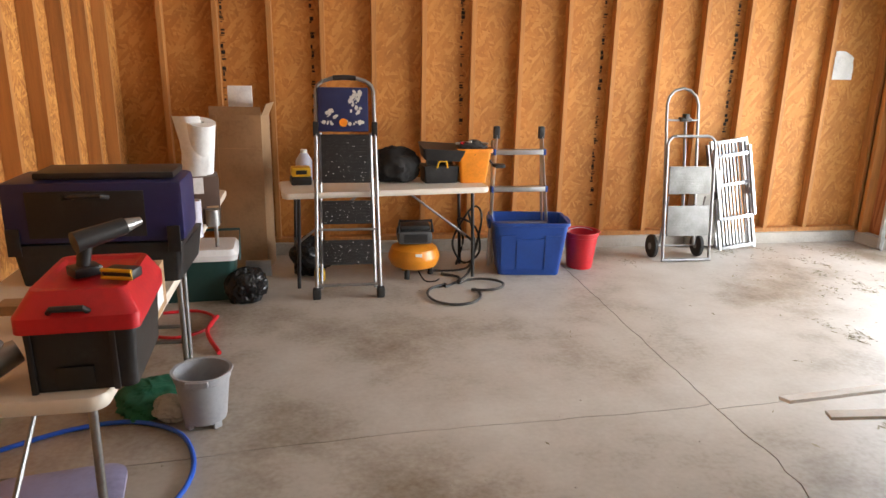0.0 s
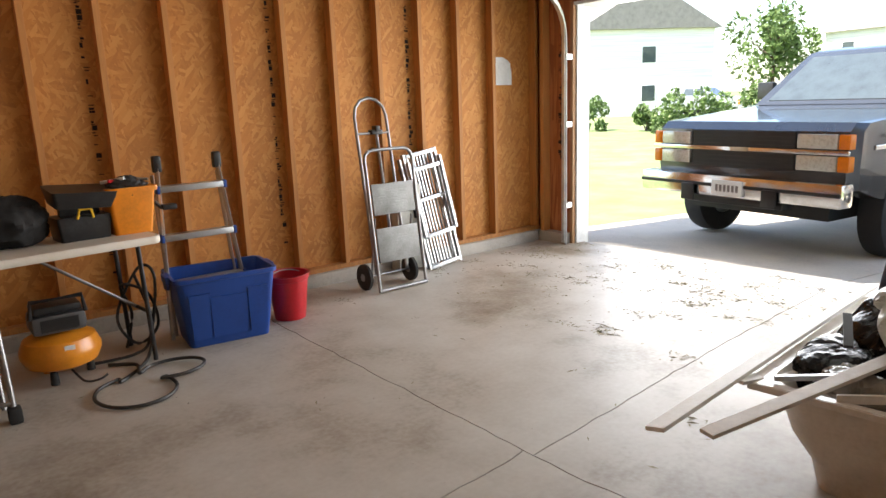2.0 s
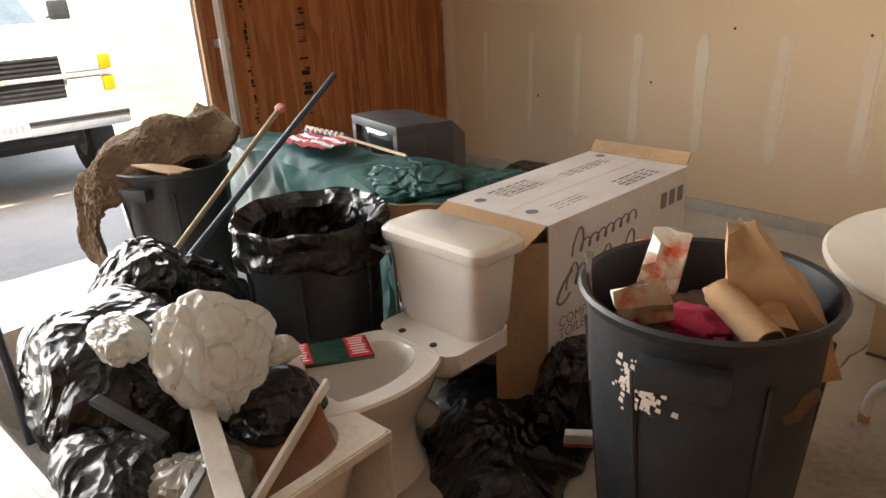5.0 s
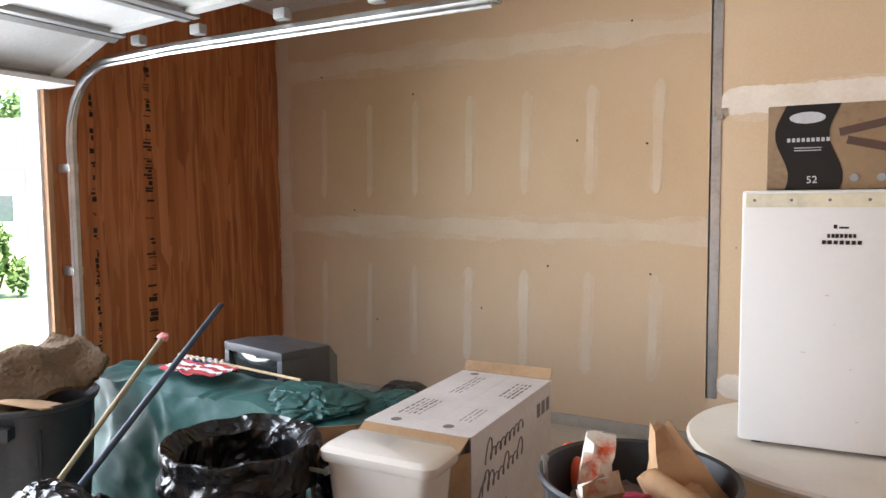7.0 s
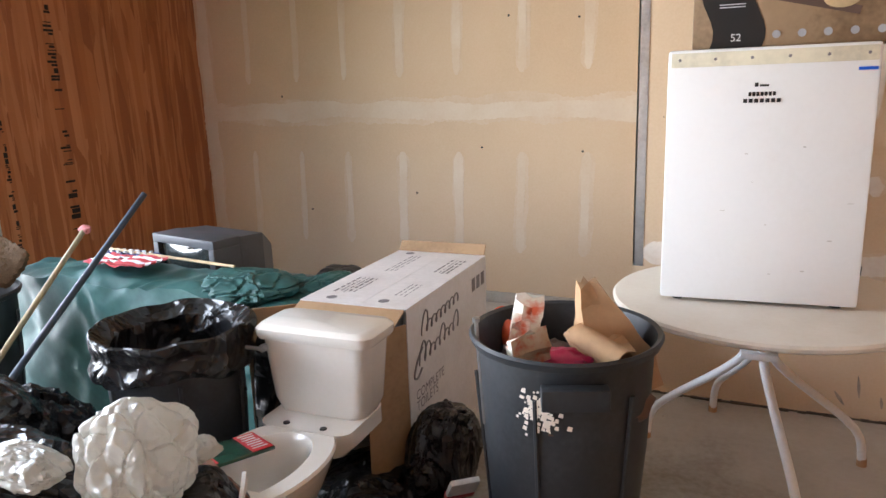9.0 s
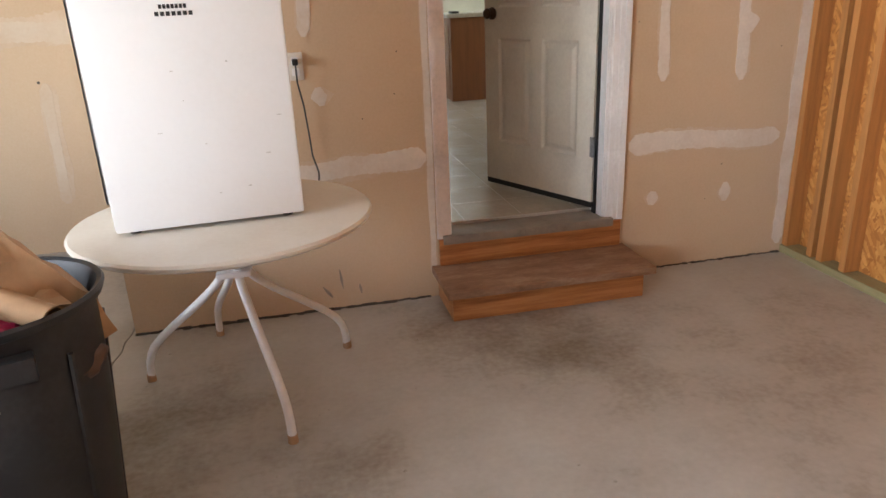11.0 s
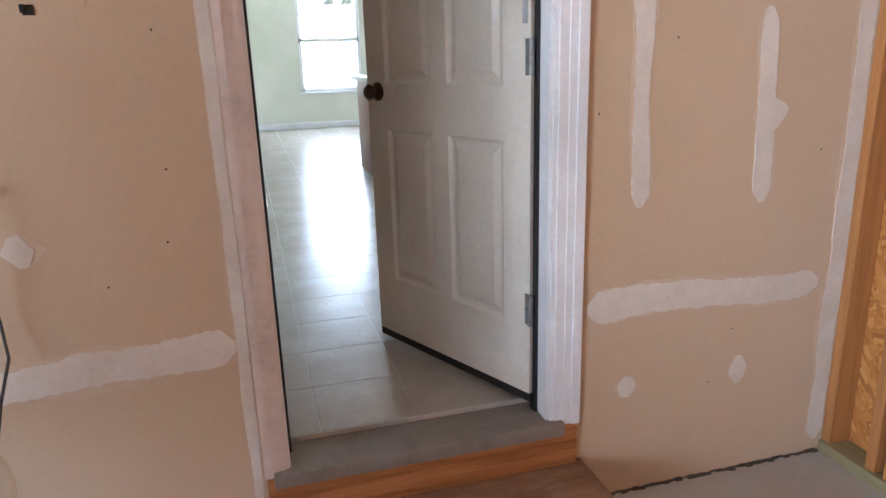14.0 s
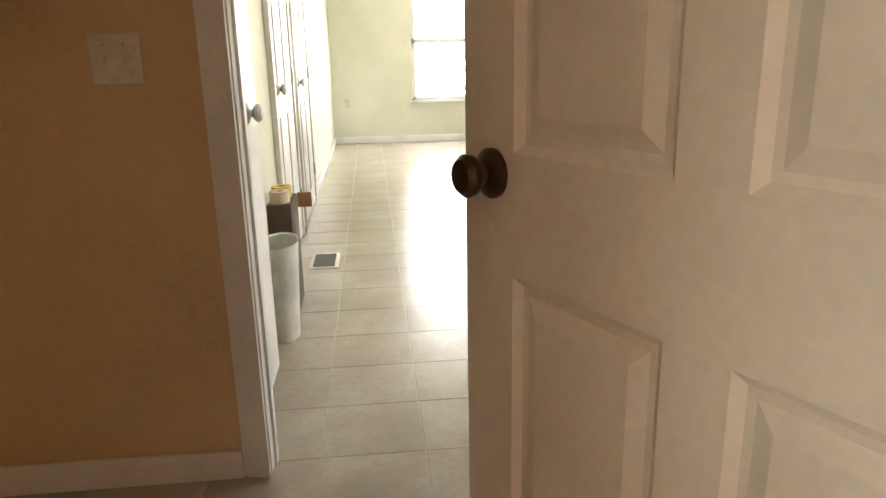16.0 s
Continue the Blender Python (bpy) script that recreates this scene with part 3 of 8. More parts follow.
# ---------- steps and the house door ----------
st = thing("wooden_steps", "varnished pine box steps with worn dusty tread below the house door", "steps")
part("riser", Shape().box((-0.05, -5.83, 0.0), (0.89, -5.806, 0.125), 0.003), STEPWOOD, st)
for x in (-0.05, 0.866):
    part("side_board", Shape().box((x, -6.118, 0.0), (x + 0.024, -5.831, 0.125), 0.003), STEPWOOD, st)
part("tread", Shape().box((-0.09, -6.119, 0.126), (0.92, -5.76, 0.163), 0.006), TREADWOOD, st, "dusty worn tread")
part("upper_riser", Shape().box((-0.065, -6.119, 0.164), (0.88, -6.095, 0.298), 0.003), STEPWOOD, st)
solid("threshold", Shape().box((-0.02, -6.26, 0.271), (0.86, -6.085, 0.315), 0.006), mat("worn_threshold", (0.26, 0.22, 0.18), 0.6, scale=7, bump=0.2), "worn grey wooden door threshold", "threshold", kind="structure")

door = thing("entry_door", "open cream six-panel door with bronze knob", "door", pose(0.035, -6.205, 0.0, 0, 0, math.degrees(math.atan2(-0.718, 0.334))))
DB, DT, DW = 0.375, 2.395, 0.80
s = Shape().box((0.0, -0.012, DB), (DW, 0.012, DT))
for a, b in (((0, DB), (0.11, DT)), ((DW - 0.11, DB), (DW, DT)), ((0.36, DB), (0.44, DT)), ((0.11, DB), (0.36, 0.60)), ((0.44, DB), (DW - 0.11, 0.60)), ((0.11, 1.17), (0.36, 1.33)), ((0.44, 1.17), (DW - 0.11, 1.33)), ((0.11, 1.95), (0.36, 2.04)), ((0.44, 1.95), (DW - 0.11, 2.04)), ((0.11, 2.29), (0.36, DT)), ((0.44, 2.29), (DW - 0.11, DT))):
    s.box((a[0], -0.022, a[1]), (b[0], 0.022, b[1]))
part("leaf", s, DOORPAINT, door, smooth=False)
for x0, x1 in ((0.11, 0.36), (0.44, DW - 0.11)):
    for z0, z1 in ((0.60, 1.17), (1.33, 1.95), (2.04, 2.29)):
        for sg in (1, -1):
            e = 0.045
            ring = lambda t, y: [(x0 + t, y, z0 + t), (x1 - t, y, z0 + t), (x1 - t, y, z1 - t), (x0 + t, y, z1 - t)]
            part("raised_panel", loft([ring(0.0, sg * 0.0225), ring(0.012, sg * 0.013), ring(0.022, sg * 0.0125), ring(e, sg * 0.0205)], closed_bottom=False), DOORPAINT, door, smooth=False)
HINGE = mat("worn_nickel", (0.3, 0.3, 0.29), 0.5, 0.8, scale=30, bump=0.1)
BRONZE = mat("dark_bronze", (0.09, 0.055, 0.035), 0.3, 0.85, scale=20, bump=0.05)
kb = Shape().lathe([(0.0, 0.0), (0.033, 0.0), (0.033, 0.006), (0.026, 0.012), (0.013, 0.016), (0.012, 0.022), (0.02, 0.027), (0.027, 0.034), (0.028, 0.043), (0.021, 0.051), (0, 0.053)], n=24)
for sg in (1, -1):
    part("knob", Shape().add(kb.v, kb.f).move(Matrix.Translation((DW - 0.065, sg * 0.022, 1.30)) @ Matrix.Rotation(radians(-90 * sg), 4, "X")), BRONZE, door, "dark bronze knob")
for z in (0.66, 1.41, 2.17):
    h = Shape().box((-0.004, 0.006, z - 0.05), (0.002, 0.02, z + 0.05)).box((-0.003, 0.0225, z - 0.05), (0.018, 0.025, z + 0.05), 0.001)
    for k in range(5):
        h.lathe([(0.0, -0.0095), (0.009, -0.0095), (0.009, 0.0095), (0, 0.0095)], (-0.006, 0.026, z - 0.04 + 0.02 * k), 10)
    for dz in (-0.03, 0, 0.03):
        h.lathe([(0.006, 0.001), (0.005, 0.0025), (0, 0.0025)], n=8, m=Matrix.Translation((0.008 + 0.004 * (dz == 0), 0.025, z + dz)) @ Matrix.Rotation(radians(-90), 4, "X"))
    part("hinge", h, HINGE, door, "nickel butt hinge")
part("door_sweep", Shape().box((0.0, -0.02, DB - 0.03), (DW, 0.02, DB - 0.001)), BLACK, door, "black rubber sweep", smooth=False)
part("maker_label", Shape().box((0.012, 0.0222, 1.5), (0.03, 0.0235, 1.64)), mat("foil_label", (0.6, 0.6, 0.6), 0.3, 0.4, bump=0), door, "small pale printed label", smooth=False)


def casing(x0, x1, z0, z1, y, name="trim", flip=1):
    """Moulded casing: a stepped board."""
    s = Shape()
    for f0, f1, d in ((0.0, 0.3, 0.019), (0.3, 0.55, 0.014), (0.55, 0.85, 0.011), (0.85, 1.0, 0.006)):
        a, b = (f0, f1) if flip > 0 else (1 - f1, 1 - f0)
        s.box((x0 + (x1 - x0) * a, y, z0), (x0 + (x1 - x0) * b, y + d, z1))
    return solid(name, s, WHITE if flip > 0 else PINK, "white moulded door casing", "trim", kind="structure", smooth=False)


casing(-0.075, 0.022, 0.30, DZ1 + 0.07, EY + 0.001)
casing(0.815, 0.885, 0.30, DZ1 + 0.07, EY + 0.001, flip=-1)
solid("trim", Shape().box((-0.07, EY + 0.001, DZ1), (0.88, EY + 0.018, DZ1 + 0.07), 0.003), WHITE, "white head casing", "trim", kind="structure", smooth=False)
for x0, x1 in ((HX0, HX0 + 0.012), (HX1 - 0.018, HX1)):
    solid("trim", Shape().box((x0, EY - 0.14, 0.316), (x1, EY + 0.0, DZ1), 0.002), WHITE, "white door jamb lining", "trim", kind="structure", smooth=False)
solid("weather_strip", Shape().box((HX0 + 0.0125, EY - 0.10, 0.316), (HX0 + 0.022, EY - 0.062, DZ1)).box((HX1 - 0.026, EY - 0.10, 0.316), (HX1 - 0.0185, EY - 0.075, DZ1)), BLACK, "black door weather strip", "weather strip", kind="structure", smooth=False)

# outlet with its cord
IVORY = mat("ivory_plastic", (0.75, 0.72, 0.65), 0.4, scale=10, bump=0.03)
ou = thing("wall_outlet", "white duplex wall outlet with a black plug in it", "outlet")
part("cover_plate", Shape().box((1.435, EY + 0.001, 1.085), (1.50, EY + 0.009, 1.20), 0.004), IVORY, ou)
for z in (1.165, 1.12):
    part("socket", Shape().box((1.452, EY + 0.0091, z - 0.016), (1.483, EY + 0.012, z + 0.016), 0.003), WHITE, ou)
part("plug", Shape().box((1.455, EY + 0.0121, 1.148), (1.48, EY + 0.04, 1.175), 0.006), BLACK, ou, "black plug")
CABLE = mat("grey_cable", (0.06, 0.06, 0.06), 0.5, bump=0.05)
cord_shape = (Shape().tube([(1.467, EY + 0.04, 1.15), (1.467, EY + 0.05, 1.08), (1.45, EY + 0.03, 0.98), (1.44, EY + 0.02, 0.85), (1.435, EY + 0.03, 0.76), (1.42, -5.95, 0.715), (1.45, -5.85, 0.5), (1.50, -5.75, 0.46), (1.54, -5.65, 0.52), (1.56, -5.6, 0.68)], 0.004, 6))

# ---------- rooms beyond the door ----------
F2, C2 = 0.33, 2.77
solid("subfloor", Shape().box((-4.0, -15.6, 0.0), (2.18, EY - 0.131, F2 - 0.0012)), GROUT, "pale joints of the vinyl tile floor", "floor", kind="structure", smooth=False)
IN = lambda n, a, b, m, l: solid(n, Shape().box(a, b), m, l, "wall", kind="structure", smooth=False)
IN("wall_mudroom_end", (0.90, -7.84, F2), (2.18, -7.72, C2), HALLPAINT, "ochre painted wall with a light switch")
IN("wall_mudroom_other", (-4.0, -7.84, F2), (-0.5, -7.72, C2), HALLPAINT, "ochre painted wall stub")
IN("wall_mudroom_top", (-0.5, -7.84, 2.42), (0.90, -7.72, C2), HALLPAINT, "ochre painted wall above the opening")
IN("wall_mudroom_left", (2.06, -7.72, F2), (2.18, EY - 0.131, C2), HALLPAINT, "ochre painted side wall")
IN("wall_mudroom_right", (-1.3, -7.72, F2), (-1.18, EY - 0.131, C2), HALLPAINT, "ochre painted side wall")
IN("wall_hall", (1.02, -15.5, F2), (1.14, -7.84, C2), GREENWALL, "pale green painted wall with white doors")
# side wall out of view; its opening is added to go with the fill lamp
for y0, y1, z0, z1 in ((-15.6, -11.25, F2, C2), (-9.95, -7.84, F2, C2), (-11.25, -9.95, F2, 1.1), (-11.25, -9.95, 2.3, C2)):
    IN("wall_dining_other", (-4.1, y0, z0), (-4.0, y1, z1), GREENWALL, "unseen pale green painted side wall around an added opening")
WX0, WX1, WZ0, WZ1 = -1.0, -0.05, 0.88, 2.45
IN("wall_window_left", (WX1, -15.62, F2), (1.14, -15.5, C2), GREENWALL, "pale green painted end wall")
IN("wall_window_right", (-4.1, -15.62, F2), (WX0, -15.5, C2), GREENWALL, "pale green painted end wall")
IN("wall_window_below", (WX0, -15.62, F2), (WX1, -15.5, WZ0), GREENWALL, "pale green wall below the window")
IN("wall_window_above", (WX0, -15.62, WZ1), (WX1, -15.5, C2), GREENWALL, "pale green wall above the window")
IN("ceiling_house", (-4.1, -15.6, C2), (2.18, EY - 0.131, C2 + 0.1), CEILING, "white house ceiling")
IN("roof_slab", (-4.2, -15.7, C2 + 0.3), (2.3, CY - 0.2, C2 + 0.5), CEILING, "plain roof deck")
for a, b in (((0.916, -7.72), (2.06, -7.706)), ((1.006, -15.5), (1.02, -11.6))):
    solid("baseboard", Shape().box((a[0], a[1], F2), (b[0], b[1], F2 + 0.085), 0.004), WHITE, "white painted baseboard", "baseboard", kind="structure")
solid("baseboard", Shape().box((-3.9, -15.5, F2), (1.0, -15.486, F2 + 0.09), 0.004), WHITE, "white painted baseboard", "baseboard", kind="structure")
casing(0.845, 0.915, F2, 2.42, -7.72)
solid("trim", Shape().box((0.84, -7.845, F2), (0.899, -7.721, 2.42), 0.002).box((0.832, -7.80, F2), (0.8405, -7.765, 2.42)), WHITE, "white opening jamb lining", "trim", kind="structure", smooth=False)
win = thing("dining_window", "white double-hung window with grilles, bright daylight behind", "window")
win["kind"] = "structure"
fr = Shape()
for a, b in (((WX0, WZ0), (WX0 + 0.05, WZ1)), ((WX1 - 0.05, WZ0), (WX1, WZ1)), ((WX0, WZ0), (WX1, WZ0 + 0.05)), ((WX0, WZ1 - 0.05), (WX1, WZ1)), ((WX0, 1.62), (WX1, 1.68))):
    fr.box((a[0], -15.58, a[1]), (b[0], -15.52, b[1]))
part("window_frame", fr, WHITE, win, smooth=False)
for z0, z1 in ((0.93, 1.62), (1.68, 2.40)):
    mu = Shape()
    for k in (1, 2):
        x = WX0 + (WX1 - WX0) * k / 3
        mu.box((x - 0.009, -15.56, z0), (x + 0.009, -15.54, z1))
    mu.box((WX0 + 0.05, -15.555, (z0 + z1) / 2 - 0.009), (WX1 - 0.05, -15.545, (z0 + z1) / 2 + 0.009))
    part("grille", mu, WHITE, win, smooth=False)
part("window_sill", Shape().box((WX0 - 0.05, -15.52, WZ0 - 0.03), (WX1 + 0.05, -15.45, WZ0), 0.005), WHITE, win)
g = part("pane", Shape().box((WX0 + 0.05, -15.552, WZ0 + 0.05), (WX1 - 0.05, -15.548, WZ1 - 0.05)), glass("window_glass"), win, smooth=False)
g.visible_shadow = False
# closed doors along the hall wall, and one standing open
for y0, y1 in ((-10.45, -9.65), (-11.6, -10.75)):
    d = thing("interior_door", "closed white panel door with satin knob", "door", group="hall doors")
    part("leaf", Shape().box((1.0, y0, F2 + 0.01), (1.018, y1, 2.36), 0.003), WHITE, d, smooth=False)
    for z0, z1 in ((0.5, 1.15), (1.3, 2.2)):
        for ya, yb in ((y0 + 0.1, (y0 + y1) / 2 - 0.04), ((y0 + y1) / 2 + 0.04, y1 - 0.1)):
            part("raised_panel", Shape().box((0.993, ya, z0), (1.0, yb, z1), 0.004), WHITE, d)
    part("knob", Shape().add(kb.v, kb.f).move(Matrix.Translation((1.0, y1 - 0.07, 1.3)) @ Matrix.Rotation(radians(-90), 4, "Y")), METAL, d, "satin nickel knob")
    for z in (0.6, 1.35, 2.1):
        part("hinge", Shape().box((0.985, y0 - 0.012, z - 0.045), (0.999, y0 + 0.012, z + 0.045), 0.002), METAL, d)
    for yy in (y0 - 0.07, y1):
        solid("trim", Shape().box((0.99, yy, F2), (1.019, yy + 0.065, 2.44), 0.004), WHITE, "white door casing in the hall", "trim", kind="structure", smooth=False)
d = thing("interior_door", "open white door seen edge on with satin knob", "door", group="hall doors")
part("leaf", Shape().box((0.905, -8.42, F2 + 0.012), (0.94, -7.86, 2.36), 0.003), WHITE, d, smooth=False)
part("knob", Shape().add(kb.v, kb.f).move(Matrix.Translation((0.905, -8.2, 1.29)) @ Matrix.Rotation(radians(-90), 4, "Y")), METAL, d, "satin nickel knob")
part("latch_plate", Shape().box((0.912, -8.424, 1.24), (0.933, -8.4201, 1.34)), METAL, d, smooth=False)

sw = thing("light_switch", "ivory double toggle light switch plate on the ochre wall", "light switch")
part("cover_plate", Shape().box((1.045, -7.72, 1.40), (1.16, -7.712, 1.515), 0.004), IVORY, sw)
for x in (1.083, 1.128):
    part("toggle", Shape().box((x - 0.005, -7.7119, 1.448), (x + 0.005, -7.695, 1.462), 0.002), IVORY, sw)
    part("screw", Shape().lathe([(0.004, 0), (0.003, 0.0015), (0, 0.0015)], n=8, m=Matrix.Translation((x, -7.712, 1.488)) @ Matrix.Rotation(radians(-90), 4, "X")), METAL, sw)
vt = thing("floor_vent", "dark metal floor register set in pale tile", "floor vent")
part("frame", Shape().box((0.74, -9.98, F2), (0.90, -9.68, F2 + 0.006), 0.002), IVORY, vt)
part("grille", Shape().box((0.76, -9.96, F2 + 0.0061), (0.88, -9.70, F2 + 0.008)), BLACK, vt, smooth=False)
bn = thing("waste_bin", "white plastic bin standing on the hall floor", "bin")
part("shell", Shape().lathe([(0.0, 0.0), (0.10, 0.0), (0.135, 0.40), (0.142, 0.41), (0.13, 0.405), (0.095, 0.015), (0, 0.015)], (0.915, -8.75, F2), 28, sx=0.55), mat("white_bin_plastic", (0.75, 0.76, 0.72), 0.4, bump=0.03), bn)
bxx = thing("storage_box", "brown cardboard box with tape rolls on its top", "box")
CARD = mat("cardboard", (0.38, 0.24, 0.13), 0.85, scale=4, fine=50, bump=0.1)
DARKBOX = mat("dark_box_print", (0.1, 0.06, 0.045), 0.6, scale=5, bump=0.05)
part("body", Shape().box((0.885, -9.25, F2), (0.99, -8.98, 0.84), 0.005), DARKBOX, bxx)
part("flap", Shape().box((0.82, -9.27, 0.77), (0.886, -9.26, 0.84), 0.002), CARD, bxx)
for k, (x, y) in enumerate(((0.94, -9.05), (0.945, -9.17))):
    solid("tape_roll", Shape().lathe([(0.022, 0), (0.05, 0), (0.05, 0.05), (0.022, 0.05), (0.022, 0)], (x, y, 0.84), 20, sx=0.9), mat("tape", ((0.7, 0.6, 0.45), (0.75, 0.55, 0.1))[k], 0.5, bump=0.05), ("cream roll of tape lying on the box", "yellow roll of tape lying on the box")[k], "tape")
# kitchen island and chandelier
isl = thing("kitchen_island", "brown wooden kitchen island with pale worktop", "kitchen island")
CAB = mat("cabinet_wood", (0.24, 0.09, 0.035), 0.4, scale=2, stretch=(10, 10, 1), bump=0.1)
part("body", Shape().box((-1.6, -11.3, F2), (-0.25, -10.4, 1.19), 0.004), CAB, isl)
part("side_panel", Shape().box((-0.249, -11.22, 0.45), (-0.241, -10.48, 1.12), 0.004), CAB, isl)
part("worktop", Shape().box((-1.65, -11.36, 1.191), (-0.20, -10.35, 1.23), 0.008), mat("laminate_top", (0.5, 0.47, 0.42), 0.35, bump=0.05), isl, "pale laminate worktop")
solid("phone", Shape().box((-0.36, -10.6, 1.231), (-0.28, -10.45, 1.255), 0.008), BLACK, "small black object lying on the worktop", "phone")
ch = thing("chandelier", "hanging lamp with white glass bell shades", "chandelier")
cc = Vector((-0.43, -13.6, 2.1))
part("stem", Shape().rod(cc + Vector((0, 0, 0.05)), (cc.x, cc.y, C2), 0.008), METAL, ch)
SHADE = mat("white_glass_shade", (0.8, 0.8, 0.78), 0.3, bump=0.02)
for k in range(4):
    a = radians(45 + 90 * k)
    p = cc + Vector((0.16 * math.cos(a), 0.16 * math.sin(a), 0))
    part("arm", Shape().tube([cc + Vector((0, 0, 0.1)), (cc + p) / 2 + Vector((0, 0, 0.16)), p + Vector((0, 0, 0.06))], 0.006, 6), METAL, ch)
    part("shade", Shape().lathe([(0.02, 0.06), (0.035, 0.03), (0.05, -0.02), (0.065, -0.06), (0.06, -0.058), (0.03, 0.03), (0.015, 0.055)], p, 16), SHADE, ch)
sol = solid("wall_plate", Shape().box((0.78, -15.5, 0.80), (0.86, -15.492, 0.92), 0.003), IVORY, "ivory outlet plate on the green wall", "outlet")

# dark ragged strip standing in for the dirty gap along the foot of the house wall
GAPDIRT = mat("wall_foot_gap_dirt", (0.09, 0.075, 0.06), 0.95, scale=14, bump=0.5)
rd = random.Random(3)
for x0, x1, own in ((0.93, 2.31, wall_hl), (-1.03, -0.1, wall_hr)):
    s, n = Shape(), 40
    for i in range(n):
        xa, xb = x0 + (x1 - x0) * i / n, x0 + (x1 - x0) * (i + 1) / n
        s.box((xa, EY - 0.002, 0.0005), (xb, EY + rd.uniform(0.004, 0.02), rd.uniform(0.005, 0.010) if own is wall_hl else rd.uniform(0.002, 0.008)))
    part("foot_gap_line", s, GAPDIRT, own, "dark ragged strip for the dirty gap at the wall foot", smooth=False)
# ---------- materials of the things ----------
BAG = mat("black_bin_liner", (0.012, 0.012, 0.013), 0.24, scale=5, fine=26, bump=0.3, spec=0.4, light=(0.02, 0.02, 0.022), fw=0.12)
CANP = mat("grey_bin_plastic", (0.023, 0.026, 0.030), 0.48, scale=3, fine=60, dark=(0.016, 0.018, 0.021), light=(0.045, 0.049, 0.054), bump=0.12)
CERAM = mat("white_porcelain", (0.76, 0.72, 0.66), 0.12, scale=1.2, dark=(0.73, 0.685, 0.62), light=(0.78, 0.745, 0.69), bump=0.0, coat=0.4)
TUBM = mat("tub_acrylic", (0.74, 0.69, 0.62), 0.25, scale=3, dark=(0.58, 0.52, 0.43), bump=0.03, coat=0.2)
WHITEBAG = mat("translucent_white_bag", (0.6, 0.59, 0.55), 0.14, scale=4, fine=13, dark=(0.46, 0.43, 0.36), light=(0.68, 0.68, 0.65), bump=0.5, spec=0.8, coat=0.4)
wt = WHITEBAG.node_tree
glow_through, bag_mix = wt.nodes.new("ShaderNodeBsdfTranslucent"), wt.nodes.new("ShaderNodeMixShader")
glow_through.inputs[0].default_value, bag_mix.inputs[0].default_value = (0.76, 0.73, 0.66, 1), 0.45
wt.links.new(wt.nodes["Principled BSDF"].outputs[0], bag_mix.inputs[1]), wt.links.new(glow_through.outputs[0], bag_mix.inputs[2])
wt.links.new(bag_mix.outputs[0], wt.nodes["Material Output"].inputs[0])
TARP = mat("green_cover_fabric", (0.022, 0.092, 0.086), 0.55, scale=4, fine=40, dark=(0.013, 0.06, 0.058), light=(0.04, 0.13, 0.12), bump=0.35)
CARDP = mat("printed_white_carton", (0.66, 0.62, 0.60), 0.7, scale=3, fine=50, dark=(0.58, 0.53, 0.49), bump=0.06)
KRAFT = mat("kraft_paper", (0.45, 0.28, 0.15), 0.85, scale=8, fine=40, bump=0.35)
APPL = mat("fridge_enamel", (0.8, 0.8, 0.79), 0.32, scale=1.5, dark=(0.77, 0.765, 0.75), light=(0.82, 0.82, 0.81), bump=0.01)
TABLEW = mat("white_table_plastic", (0.7, 0.64, 0.55), 0.45, scale=4, fine=70, dark=(0.64, 0.57, 0.47), light=(0.74, 0.69, 0.61), bump=0.04)
ALU = mat("brushed_aluminium", (0.46, 0.47, 0.48), 0.32, 0.85, scale=6, fine=80, bump=0.06)
STEELG = mat("grey_steel_tube", (0.3, 0.3, 0.3), 0.36, 0.8, scale=9, bump=0.08)
PLBLK = mat("black_plastic", (0.014, 0.014, 0.015), 0.42, scale=8, fine=60, light=(0.03, 0.03, 0.032), bump=0.15)
RUBBER = mat("tyre_rubber", (0.022, 0.022, 0.022), 0.8, scale=12, bump=0.3)
BLUEP = mat("blue_tote_plastic", (0.012, 0.06, 0.29), 0.4, scale=4, bump=0.08)
NAVY = mat("navy_plastic", (0.018, 0.018, 0.085), 0.4, scale=5, bump=0.08)
REDP = mat("red_plastic", (0.5, 0.012, 0.02), 0.38, scale=5, bump=0.08)
ORANGEP = mat("orange_plastic", (0.78, 0.25, 0.012), 0.4, scale=5, bump=0.08)
YELLOWP = mat("yellow_plastic", (0.72, 0.42, 0.02), 0.45, scale=5, bump=0.08)
TANKP = mat("orange_tank_paint", (0.75, 0.27, 0.02), 0.35, scale=4, dark=(0.6, 0.2, 0.02), bump=0.05, coat=0.2)
GREYP = mat("grey_bucket_plastic", (0.33, 0.34, 0.36), 0.5, scale=5, bump=0.05)
GREENP = mat("green_cooler_plastic", (0.012, 0.05, 0.045), 0.45, scale=5, bump=0.08)
RUG = mat("brown_rug_pile", (0.12, 0.075, 0.04), 0.95, scale=7, fine=140, dark=(0.085, 0.05, 0.026), light=(0.17, 0.11, 0.062), bump=0.5, fw=0.45)
BOARDW = mat("white_trim_board", (0.72, 0.69, 0.64), 0.55, scale=6, dark=(0.6, 0.55, 0.48), bump=0.08)
BROWNW = mat("stained_board", (0.2, 0.08, 0.035), 0.5, scale=3, stretch=(2, 10, 10), bump=0.15)
BLUEH = mat("blue_hose_rubber", (0.01, 0.1, 0.55), 0.4, scale=8, bump=0.05)
REDH = mat("red_hose_rubber", (0.6, 0.02, 0.03), 0.4, scale=8, bump=0.05)
CLEARP = mat("cloudy_clear_plastic", (0.5, 0.51, 0.6), 0.3, scale=5, bump=0.05)
